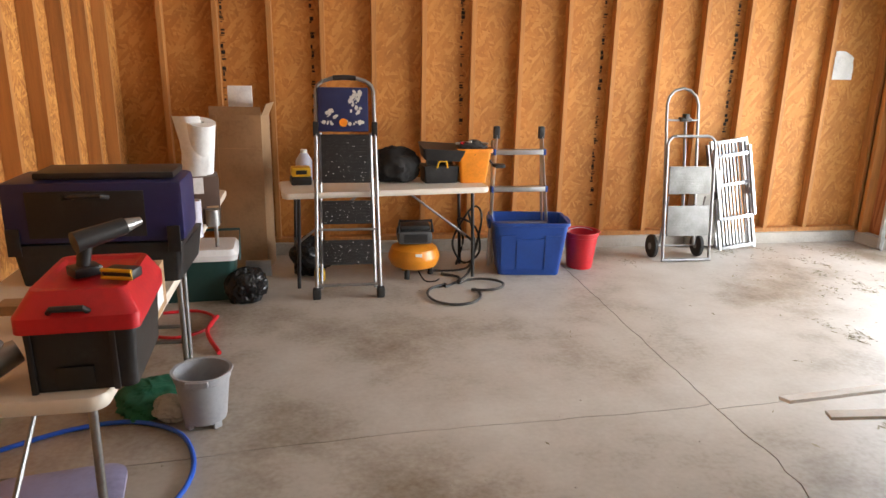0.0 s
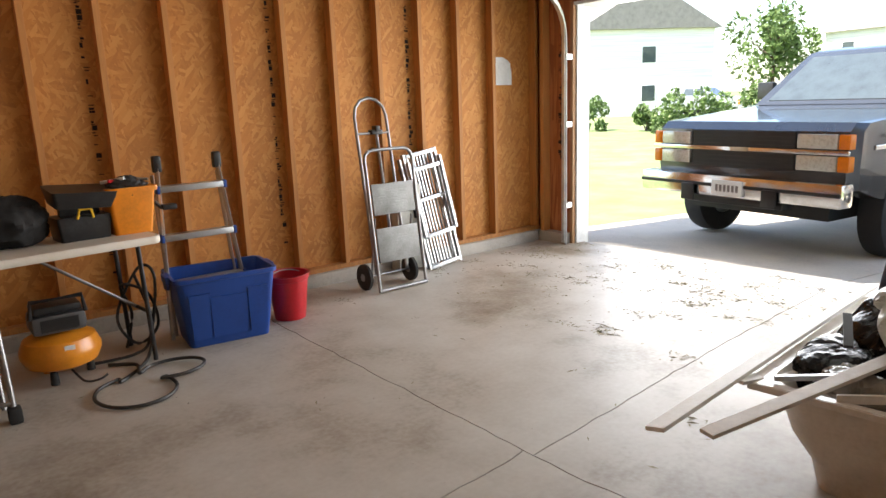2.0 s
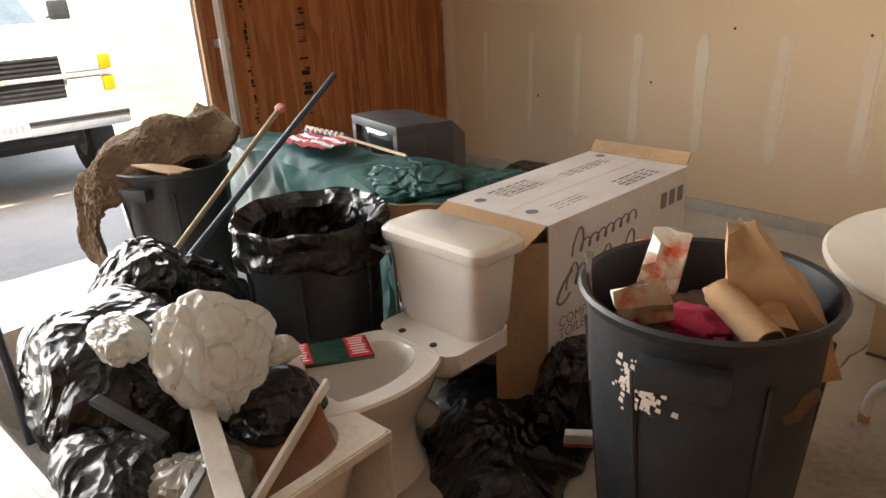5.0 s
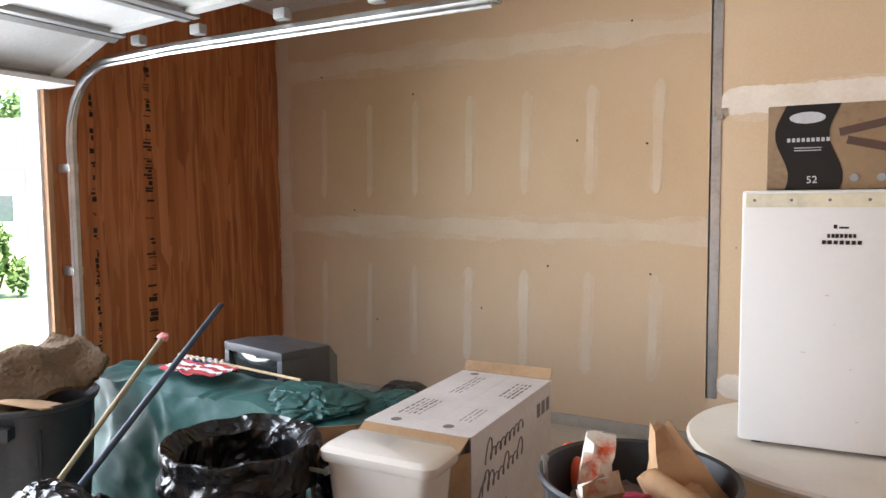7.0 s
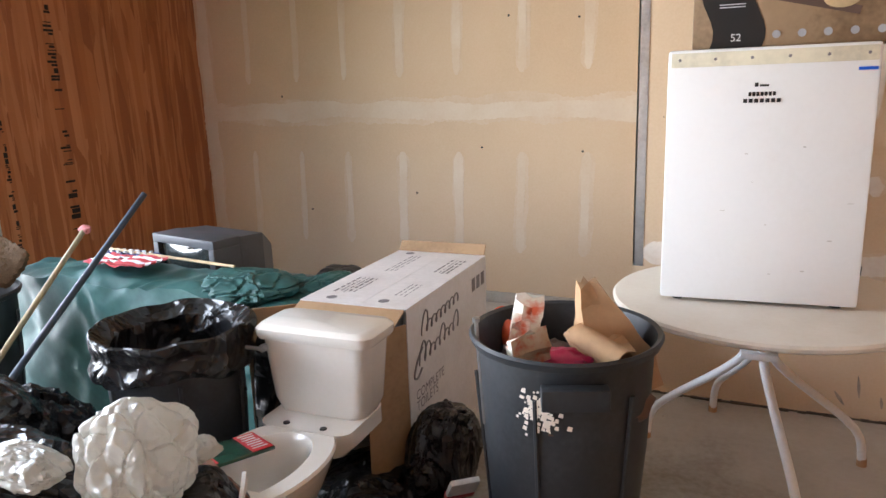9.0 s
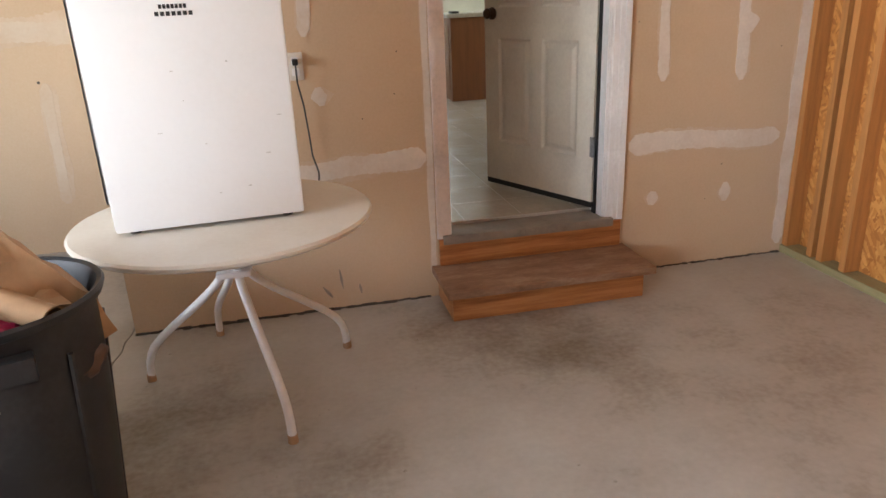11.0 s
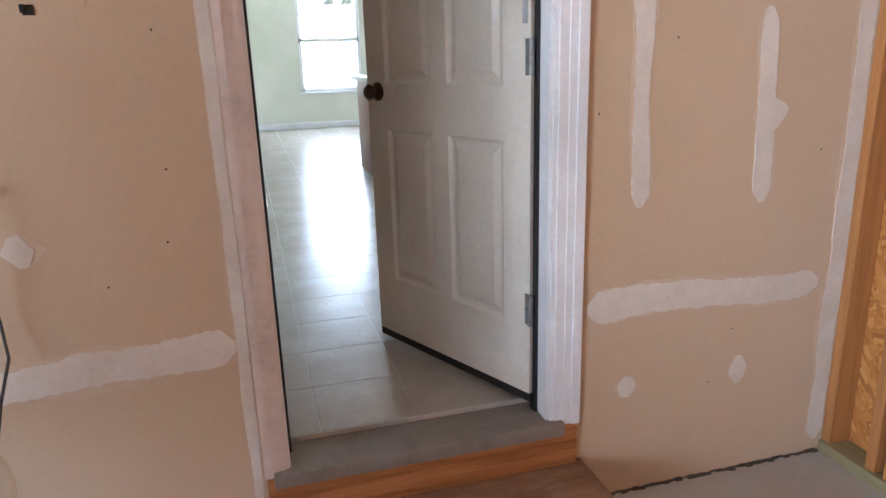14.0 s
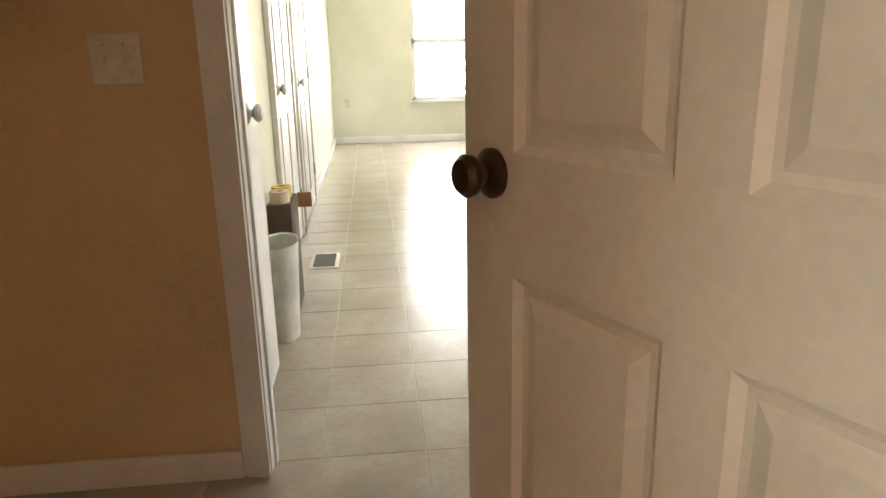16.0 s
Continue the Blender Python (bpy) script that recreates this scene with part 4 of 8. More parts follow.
FOOD = mat("printed_wrapper", (0.74, 0.66, 0.55), 0.45, scale=14, fine=25, dark=(0.62, 0.12, 0.05), light=(0.82, 0.79, 0.72), bump=0.3, tight=0.12)
LEAF = mat("dry_leaves", (0.25, 0.22, 0.145), 0.9, scale=14, dark=(0.13, 0.11, 0.065), light=(0.34, 0.31, 0.2), bump=0.2)
INKG = mat("grey_print", (0.2, 0.18, 0.18), 0.8, bump=0)
HUB = mat("wheel_rim_steel", (0.45, 0.45, 0.44), 0.35, 0.7, scale=9, bump=0.06)


def wrinkle(m, size, depth):
    """Sharp crease lines between slack facets, at two sizes, laid over a film's own relief."""
    nt = m.node_tree
    L, b = nt.links.new, nt.nodes["Principled BSDF"]
    geo = nt.nodes.new("ShaderNodeNewGeometry")
    warp = nt.nodes.new("ShaderNodeTexNoise")
    warp.inputs["Scale"].default_value, warp.inputs["Detail"].default_value = 0.35 / size, 2
    L(geo.outputs["Position"], warp.inputs["Vector"])
    push = nt.nodes.new("ShaderNodeVectorMath")
    push.operation = "MULTIPLY_ADD"
    push.inputs[1].default_value = (size * 2.6,) * 3
    L(warp.outputs["Color"], push.inputs[0]), L(geo.outputs["Position"], push.inputs[2])
    normal = b.inputs["Normal"].links[0].from_socket
    for f, k in ((1.0, 1.0), (0.36, 0.45)):
        v = nt.nodes.new("ShaderNodeTexVoronoi")
        v.inputs["Scale"].default_value = 1 / (size * f)
        L(push.outputs[0], v.inputs["Vector"])
        bn = nt.nodes.new("ShaderNodeBump")
        bn.inputs["Strength"].default_value, bn.inputs["Distance"].default_value = 0.8, depth * k
        L(v.outputs["Distance"], bn.inputs["Height"]), L(normal, bn.inputs["Normal"])
        normal = bn.outputs[0]
    L(normal, b.inputs["Normal"])


wrinkle(BAG, 0.13, 0.04)
wrinkle(WHITEBAG, 0.085, 0.026)


def crumple(c, r, seed, amp=0.22, nu=72, nv=44, freq=1.7, floor=None, m=None, crease=0.0):
    """A bag-like blob with folds."""
    off = Vector((seed * 7.3, seed * 3.1, seed * 1.7))

    def f(u, v):
        a, b = 2 * math.pi * u, math.pi * (v - 0.5) * 0.998
        d = Vector((math.cos(a) * math.cos(b), math.sin(a) * math.cos(b), math.sin(b)))
        w = noise.noise_vector(d * freq + off)
        e = d + 0.35 * w
        k = 1 + amp * (0.9 * noise.noise(d * freq + off) + 0.75 * (0.3 - abs(noise.noise(Vector((e.x * 2.6, e.y * 2.6, e.z * 1.2)) + off))) + 0.5 * (0.25 - abs(noise.noise(Vector((e.x * 6, e.y * 6, e.z * 3)) + off))))
        if crease:
            k += crease * (0.2 - abs(noise.noise(Vector((e.x * 4.5, e.y * 4.5, e.z * 1.8)) + off)))
        p = Vector((c[0] + r[0] * d.x * k, c[1] + r[1] * d.y * k, c[2] + r[2] * d.z * k))
        if floor is not None and p.z < floor + 0.004:
            p.z = floor + 0.002 + 0.003 * (v * 7 % 1)
        return m @ p if m is not None else p
    return Shape().sheet(f, nu, nv, True)


def smooth_path(pts, n=8):
    """A soft curve through points."""
    pts = [Vector(p) for p in pts]
    out = []
    for i in range(len(pts) - 1):
        p0, p1, p2, p3 = pts[max(i - 1, 0)], pts[i], pts[i + 1], pts[min(i + 2, len(pts) - 1)]
        for k in range(n):
            t = k / n
            out.append(0.5 * ((2 * p1) + (p2 - p0) * t + (2 * p0 - 5 * p1 + 4 * p2 - p3) * t * t + (3 * p1 - p0 - 3 * p2 + p3) * t ** 3))
    return out + [pts[-1]]


def tub_ring(x0, x1, y0, y1, r, z, n=6):
    return [(p[0] + (x0 + x1) / 2, p[1] + (y0 + y1) / 2, z) for p in rounded(x1 - x0, y1 - y0, r, n)]


# ---------- the heap by the garage opening ----------
tub = thing("bathtub", "discarded off-white bathtub filled with rubbish and boards", "bathtub", pose(3.52, -3.86, 0, 0, 0, 5.5))
s = loft([tub_ring(-0.62, 0.60, -0.19, 0.16, 0.10, 0.0), tub_ring(-0.65, 0.63, -0.21, 0.18, 0.11, 0.11), tub_ring(-0.655, 0.635, -0.22, 0.185, 0.11, 0.115), tub_ring(-0.69, 0.66, -0.27, 0.24, 0.13, 0.20), tub_ring(-0.74, 0.70, -0.30, 0.29, 0.14, 0.375)], closed_top=False)
part("shell", s, TUBM, tub, "dusty underside of the shell")
s = loft([tub_ring(-0.745, 0.72, -0.315, 0.345, 0.015, 0.378), tub_ring(-0.745, 0.72, -0.315, 0.345, 0.015, 0.392), tub_ring(-0.712, 0.66, -0.25, 0.295, 0.12, 0.392), tub_ring(-0.685, 0.64, -0.235, 0.275, 0.13, 0.36), tub_ring(-0.55, 0.58, -0.2, 0.2, 0.12, 0.10)], closed_bottom=False)
part("basin", s, TUBM, tub, "glossy cream basin")
part("apron", Shape().box((-0.745, -0.322, 0.004), (0.715, -0.316, 0.389), 0.002).box((-0.752, -0.32, 0.366), (-0.7455, 0.34, 0.391), 0.003), TUBM, tub, smooth=False)

def sack(c, r, seed, fold=0.16, fine=0.05, freq=1.5, nu=110, nv=70, floor=None, taper=0.0, pleat=0.0):
    """A plastic sack: sharp creases between slack panels, warped so that they run in curves."""
    off = Vector((seed * 5.3, seed * 2.9, seed * 1.3))

    def f(u, v):
        a, b = 2 * math.pi * u, math.pi * (v - 0.5) * 0.998
        d = Vector((math.cos(a) * math.cos(b), math.sin(a) * math.cos(b), math.sin(b)))
        e = d + 0.30 * noise.noise_vector(d * 1.4 + off)
        f1 = noise.voronoi(Vector((e.x, e.y, e.z * 0.55)) * freq + off)[0]
        f2 = noise.voronoi(Vector((e.x, e.y, e.z * 0.4)) * freq * 2.7 + off)[0]
        k = 1 + pleat * (abs(math.sin(4.5 * a + 2.2 * noise.noise(d * 1.5 + off) + 1.2 * d.z)) - 0.6) * math.cos(b) + 0.22 * noise.noise(d * 1.2 + off) + fold * (f1[0] - 0.45) + fine * (f2[0] - 0.45) - 0.5 * fold * max(0, 0.1 - (f1[1] - f1[0])) / 0.1 + fine * (0.55 - 1.5 * abs(noise.noise(Vector((e.x, e.y, e.z * 0.6)) * freq * 2.2 + off))) + 0.5 * fine * (0.3 - abs(noise.noise(Vector((e.x, e.y, e.z * 0.5)) * freq * 5.5 + off)))
        w = 1 + taper * d.z
        p = Vector((c[0] + r[0] * d.x * k * w, c[1] + r[1] * d.y * k * w, c[2] + r[2] * d.z * k))
        if floor is not None and p.z < floor + 0.004:
            p.z = floor + 0.002 + 0.003 * (v * 7 % 1)
        return p
    return Shape().sheet(f, nu, nv, True)


def film(c, rx, ry, turn, h, seed, rings=34, spokes=110):
    """A slack plastic sheet dropped on the floor, creased and with a torn outline."""
    off = Vector((seed * 4.1, seed * 2.3, 0.7))
    ct, sn = math.cos(radians(turn)), math.sin(radians(turn))
    s = Shape()

    def f(u, v):
        a = 2 * math.pi * u
        out = 1 + 0.28 * noise.noise(Vector((math.cos(a) * 1.6, math.sin(a) * 1.6, seed))) + 0.12 * abs(noise.noise(Vector((math.cos(a) * 5, math.sin(a) * 5, seed + 3))))
        x, y = rx * v * out * math.cos(a), ry * v * out * math.sin(a)
        q = Vector((x, y, 0)) * 8.5 + 0.6 * noise.noise_vector(Vector((x * 3, y * 3, seed))) + off
        d = noise.voronoi(Vector((q.x, q.y * 0.6, q.z)))[0]
        d2 = noise.voronoi(q * 2.4)[0]
        z = h * max(0, 1 - v * v) * (0.75 + 0.9 * noise.noise(Vector((x * 4, y * 4, seed + 8)))) + (0.055 * d[0] + 0.018 * d2[0]) * min(1, 1.6 * (1.05 - v))
        return Vector((c[0] + x * ct - y * sn, c[1] + x * sn + y * ct, 0.003 + max(0, z)))
    return s.sheet(f, spokes, rings, True)


for c, r, sd in (((3.60, -3.87, 0.38), (0.42, 0.26, 0.215), 1), ((3.96, -4.10, 0.42), (0.21, 0.20, 0.20), 4)):
    solid("rubbish_bag", sack(c, r, sd, 0.09, 0.03, 1.35, nu=150, nv=96, pleat=0.05), BAG, "shiny crumpled black bin bag lying in the bathtub", "bin bag", "bags in the bathtub", angle=28)
for c, r, sd in (((3.18, -3.72, 0.34), (0.21, 0.15, 0.12), 3), ((3.11, -4.10, 0.40), (0.13, 0.13, 0.09), 6)):
    solid("rubbish_bag", sack(c, r, sd, 0.12, 0.03, 1.3, nu=80, nv=50), BAG, "small slack black bin bag tucked into the bathtub", "bin bag", "bags in the bathtub", angle=28)
pbag = thing("plastic_bag", "knotted translucent white bag lying on black bags", "plastic bag")
part("bulge", sack((3.155, -3.99, 0.57), (0.135, 0.135, 0.16), 11, 0.17, 0.03, 1.6, 150, 100, taper=0.28, pleat=0.16), WHITEBAG, pbag, angle=28)
part("tied_end", sack((3.35, -3.84, 0.615), (0.12, 0.065, 0.05), 13, 0.25, 0.06, 1.6, nu=70, nv=44, pleat=0.1), WHITEBAG, pbag, "limp gathered neck", angle=28)
part("corner", sack((3.11, -4.135, 0.545), (0.055, 0.06, 0.03), 17, 0.25, 0.1, nu=40, nv=24), WHITEBAG, pbag, angle=28)
CLEARBAG = mat("clear_bag", (0.3, 0.28, 0.25), 0.2, scale=9, bump=0.4)
solid("plastic_bag", sack((3.0, -3.83, 0.34), (0.13, 0.12, 0.09), 15, 0.25, 0.1, nu=70, nv=44), CLEARBAG, "grey clear bag stuffed into the bathtub", "plastic bag", angle=28)


def board(name, a, b, w, t, material, label, cat="board", roll=0.0):
    a, b = Vector(a), Vector(b)
    d = (b - a).normalized()
    sd = d.cross(Vector((0, 0, 1))).normalized()
    up = sd.cross(d)
    sd, up = sd * math.cos(roll) + up * math.sin(roll), up * math.cos(roll) - sd * math.sin(roll)
    m = Matrix((d, sd, up)).transposed().to_4x4()
    m.translation = a
    return solid(name, Shape().box((0, -w / 2, -t / 2), ((b - a).length, w / 2, t / 2), 0.002, m), material, label, cat, smooth=False)


board("trim_board", (2.19, -3.60, 0.402), (4.2, -3.45, 0.425), 0.062, 0.014, BOARDW, "long white trim board with nail holes along the tub rim", roll=0.2)
board("trim_board", (2.305, -3.70, 0.385), (3.25, -3.96, 0.49), 0.055, 0.014, BOARDW, "white trim board resting on the tub rim")
board("trim_board", (2.70, -3.58, 0.40), (3.5, -3.70, 0.30), 0.05, 0.014, BOARDW, "short white trim board inside the tub")
board("metal_strip", (2.795, -3.66, 0.408), (2.97, -3.86, 0.425), 0.02, 0.018, ALU, "thin grey metal channel across the tub rim", "metal strip")
board("wood_panel", (2.83, -4.02, 0.335), (3.20, -4.14, 0.43), 0.20, 0.012, BROWNW, "broken brown wood panel with a white edge in the tub", "panel", roll=0.35)
board("trim_board", (2.79, -3.865, 0.40), (3.04, -4.225, 0.435), 0.012, 0.03, BOARDW, "narrow white strip along the broken panel")
solid("stick", Shape().tube([(3.66, -3.625, 0.25), (3.737, -3.632, 0.445), (3.819, -3.639, 0.663)], 0.014, 8), mat("blue_grey_pipe", (0.06, 0.075, 0.11), 0.4, bump=0.05), "dark blue-grey pipe standing among the bags", "pipe")
board("trim_board", (3.2, -3.72, 0.56), (3.02, -3.80, 0.50), 0.03, 0.012, PLBLK, "bent dark plastic strip on the bags", "plastic strip")

toi = thing("toilet", "old white porcelain toilet with tank standing on the concrete", "toilet", pose(3.1, -4.44, 0, 0, 0, 2))


def oval(cx, cy, a, b, z, n=36, egg=0.12):
    return [(cx + a * math.cos(2 * math.pi * k / n), cy + b * math.sin(2 * math.pi * k / n) * (1 + egg * math.sin(2 * math.pi * k / n)), z) for k in range(n)]


part("pedestal", loft([oval(0, 0.06, 0.105, 0.21, 0.0), oval(0, 0.06, 0.10, 0.20, 0.03), oval(0, 0.05, 0.085, 0.17, 0.12), oval(0, 0.06, 0.10, 0.19, 0.20), oval(0, 0.06, 0.15, 0.25, 0.29), oval(0, 0.06, 0.178, 0.275, 0.36)], closed_top=False), CERAM, toi)
part("bowl", loft([oval(0, 0.06, 0.178, 0.275, 0.36), oval(0, 0.06, 0.186, 0.283, 0.385), oval(0, 0.06, 0.18, 0.277, 0.394), oval(0, 0.075, 0.125, 0.205, 0.394), oval(0, 0.075, 0.115, 0.19, 0.375), oval(0, 0.06, 0.09, 0.14, 0.27), oval(0, 0.03, 0.05, 0.08, 0.22)], closed_bottom=False), CERAM, toi)
part("shelf", loft([tub_ring(-0.13, 0.13, -0.40, -0.14, 0.05, 0.30), tub_ring(-0.17, 0.17, -0.40, -0.13, 0.05, 0.34), tub_ring(-0.17, 0.17, -0.40, -0.12, 0.05, 0.396)]), CERAM, toi)
part("trapway", Shape().tube(smooth_path([(0.09, 0.12, 0.16), (0.10, 0.0, 0.12), (0.10, -0.10, 0.17), (0.09, -0.18, 0.10), (0.08, -0.24, 0.03)], 5), 0.05, 10), CERAM, toi)
part("tank", loft([tub_ring(-0.165, 0.165, -0.39, -0.23, 0.05, 0.397), tub_ring(-0.185, 0.185, -0.395, -0.225, 0.05, 0.44), tub_ring(-0.205, 0.205, -0.405, -0.215, 0.05, 0.655)]), CERAM, toi)
part("tank_lid", loft([tub_ring(-0.215, 0.215, -0.415, -0.205, 0.04, 0.656), tub_ring(-0.222, 0.222, -0.42, -0.20, 0.045, 0.668), tub_ring(-0.222, 0.222, -0.42, -0.20, 0.045, 0.69), tub_ring(-0.205, 0.205, -0.405, -0.215, 0.04, 0.705)]), CERAM, toi)
part("flush_lever", Shape().rod((0.17, -0.205, 0.63), (0.17, -0.185, 0.63), 0.013).box((0.165, -0.19, 0.622), (0.235, -0.182, 0.636), 0.003), ALU, toi, "chrome flush lever")
for x in (-0.07, 0.07):
    part("seat_bolt", Shape().lathe([(0.012, 0), (0.011, 0.004), (0, 0.005)], (x, -0.15, 0.3965), 10), BLACK, toi)
pk = thing("packaged_part", "red and green printed plastic package lying on the toilet bowl", "package", pose(3.2, -4.36, 0.405, 4, -3, 65))
part("tray", Shape().box((-0.10, -0.075, 0), (0.16, 0.075, 0.012), 0.004), mat("package_green", (0.02, 0.06, 0.04), 0.25, scale=12, bump=0.1), pk)
for x0, x1 in ((-0.095, -0.03), (0.075, 0.13)):
    part("red_label", Shape().box((x0, -0.072, 0.0125), (x1, 0.072, 0.0145), 0.0005), REDP, pk, "red printed label", smooth=False)
    bars = Shape()
    for k in range(7):
        bars.box((x0 + 0.008 + 0.003 * (k % 3), -0.06 + 0.018 * k, 0.0146), (x1 - 0.008 - 0.004 * (k % 2), -0.053 + 0.018 * k, 0.0156))
    part("print", bars, PAPER, pk, "white bars of print", smooth=False)


def bin_can(name, c, r0, r1, h, label, tilt=0.0, grips=2, n=40):
    t = thing(name, label, "rubbish bin", pose(c[0], c[1], 0, 0, 0, tilt))
    body = Shape().lathe([(0.0, 0.0), (r0 * 0.95, 0.0), (r0, 0.02), (r0 + (r1 - r0) * 0.55, h * 0.55), (r0 + (r1 - r0) * 0.57, h * 0.56), (r1 - 0.012, h - 0.035), (r1 - 0.004, h - 0.03), (r1 + 0.004, h - 0.028), (r1 + 0.012, h - 0.008), (r1 + 0.006, h), (r1 - 0.006, h - 0.006), (r1 - 0.02, h - 0.06), (r0 * 0.95, 0.03), (0, 0.03)], n=n)
    part("body", body, CANP, t)
    for k in range(6):
        a = 2 * math.pi * k / 6 + 0.3
        rib = Shape()
        p0, p1 = (r0 + 0.004), (r0 + (r1 - r0) * 0.86 + 0.002)
        rib.tube([(p0 * math.cos(a), p0 * math.sin(a), 0.05), (p1 * math.cos(a), p1 * math.sin(a), h * 0.85)], 0.007, 6)
        part("rib", rib, CANP, t)
    for k in range(grips):
        a = math.pi * k + radians(100)
        m = Matrix.Rotation(a, 4, "Z") @ Matrix.Translation((r1, 0, h - 0.085))
        part("handle", Shape().box((-0.012, -0.085, 0.0), (0.03, 0.085, 0.022), 0.006, m).box((0.02, -0.085, -0.035), (0.032, 0.085, 0.022), 0.005, m).box((-0.02, -0.085, -0.03), (0.03, -0.072, 0.02), 0.004, m).box((-0.02, 0.072, -0.03), (0.03, 0.085, 0.02), 0.004, m), CANP, t)
    return t


can1 = bin_can("rubbish_bin", (2.29, -4.75), 0.20, 0.262, 0.77, "dark grey round rubbish bin full of wrappers and paper bags", 10)
splat = Shape()
rs = random.Random(8)
for k in range(130):
    a, z = radians(80 + rs.gauss(0, 5.5)), 0.625 + rs.gauss(0, 0.03)
    rr = 0.2 + 0.062 * z / 0.77 + 0.005
    w = rs.uniform(0.002, 0.008)
    splat.add([(rr * math.cos(a + da * w / rr), rr * math.sin(a + da * w / rr), z + dz * w) for da, dz in ((-1, -0.6), (0.8, -1), (1, 0.7), (-0.5, 1))], [(0, 1, 2, 3)])
part("paint_splash", splat, MUD, can1, "white paint splash", smooth=False)
solid("bin_filling", crumple((2.29, -4.75, 0.60), (0.21, 0.21, 0.11), 31, 0.3, crease=0.15), DARKBOX, "brown crumpled rubbish filling the bin", "rubbish")


def paper_bag(name, c, size, rot, seed, label, material, point=0.0):
    m = pose(*c, *rot)
    w, d, h = size
    r = random.Random(seed)
    rings = []
    for i in range(7):
        z = h * i / 6
        k = 1 - 0.75 * max(0, (i - 3) / 3) ** 1.3
        rings.append([m @ Vector((x * w / 2 * (1 - point * max(0, (i - 2) / 4)) * (1 + 0.05 * r.uniform(-1, 1)) + 0.08 * point * w * i, y * d / 2 * k + 0.012 * r.uniform(-1, 1), z + 0.012 * r.uniform(-1, 1))) for x, y in ((-1, -1), (-0.4, -1.05), (0.1, -0.9), (0.5, -1.05), (1, -1), (1.02, 0), (1, 1), (0.4, 0.95), (-0.2, 1.05), (-1, 1), (-0.97, 0))])
    return solid(name, loft(rings), material, label, "paper bag", angle=20)


paper_bag("paper_bag", (2.13, -4.82, 0.60), (0.19, 0.13, 0.33), (-4, 10, 28), 1, "crumpled brown paper bag sticking out of the bin", KRAFT, 0.72)
paper_bag("paper_bag", (2.13, -4.70, 0.70), (0.10, 0.08, 0.16), (62, 8, 60), 2, "brown paper bag lying on top of the bin", KRAFT)
paper_bag("food_wrapper", (2.42, -4.76, 0.69), (0.085, 0.05, 0.155), (14, -10, 20), 3, "white, red and yellow food wrapper in the bin", FOOD)
paper_bag("food_wrapper", (2.36, -4.63, 0.70), (0.11, 0.04, 0.13), (-30, 15, 40), 4, "white food wrapper with red print in the bin", FOOD)
solid("cardboard_tube", Shape().lathe([(0.030, 0), (0.034, 0), (0.034, 0.17), (0.030, 0.17), (0.030, 0)], n=20, m=pose(2.10, -4.63, 0.735, 78, 0, 60)), KRAFT, "brown cardboard tube lying across the bin", "tube")
solid("threaded_rod", Shape().tube([(2.49, -4.62, 0.5), (2.515, -4.633, 0.80)], 0.006, 8).lathe([(0, 0), (0.011, 0.002), (0.011, 0.014), (0, 0.018)], (2.515, -4.633, 0.80), 10), STEELG, "thin steel rod with a nut standing in the bin", "rod")
solid("pink_wrapper", crumple((2.27, -4.68, 0.70), (0.08, 0.05, 0.03), 41, 0.4, 24, 14), mat("magenta_wrap", (0.45, 0.02, 0.09), 0.35, bump=0.4), "crumpled magenta wrapper in the bin", "wrapper")
solid("soda_bottle", Shape().lathe([(0, 0), (0.03, 0.0), (0.032, 0.1), (0.014, 0.14), (0.012, 0.155)], n=16, m=pose(2.46, -4.84, 0.62, 20, 30, 0)).lathe([(0.017, 0.15), (0.017, 0.172), (0, 0.174)], n=16, m=pose(2.46, -4.84, 0.62, 20, 30, 0)), mat("orange_cap", (0.7, 0.09, 0.02), 0.35, bump=0), "plastic bottle with red-orange cap in the bin", "bottle")

can2 = bin_can("rubbish_bin", (3.60, -4.56), 0.20, 0.235, 0.66, "dark grey rubbish bin lined with a shiny black bag", 60, 0)


def liner(u, v):
    a = 2 * math.pi * u
    p = Vector((math.cos(a) * 2.2, math.sin(a) * 2.2, v * 3.5))
    w = 0.030 * (noise.voronoi(p + 0.4 * noise.noise_vector(p))[0][0] - 0.4) + 0.012 * (noise.voronoi(Vector((a * 3, v * 7, 4)))[0][0] - 0.4) * math.sin(a / 2)
    if v < 0.42:
        k = v / 0.42
        r, z = 0.256 + w + 0.006 * math.sin(k * 9), 0.575 + 0.13 * k + 0.016 * math.sin(3 * a + 1) * (1 - k)
    elif v < 0.5:
        r, z = 0.252 + 0.5 * w, 0.71
    else:
        k = (v - 0.5) / 0.5
        r, z = 0.247 - 0.052 * min(1, k * 6) - 0.012 * k + 0.8 * w * k, 0.708 - 0.26 * k
    z += 0.018 * noise.noise(Vector((math.cos(a) * 2, math.sin(a) * 2, 3)))
    return (3.60 + r * math.cos(a), -4.56 + r * math.sin(a), z)


solid("bin_liner", Shape().sheet(liner, 200, 44, True), BAG, "shiny black bag folded over the bin rim", "bin liner", angle=28)
solid("bin_contents", sack((3.60, -4.56, 0.44), (0.19, 0.19, 0.10), 51, 0.3, 0.06), BAG, "black rubbish inside the lined bin", "rubbish")

can3 = bin_can("rubbish_bin", (4.99, -4.64), 0.22, 0.275, 0.66, "dark grey rubbish bin with a brown rug thrown over it", 20)


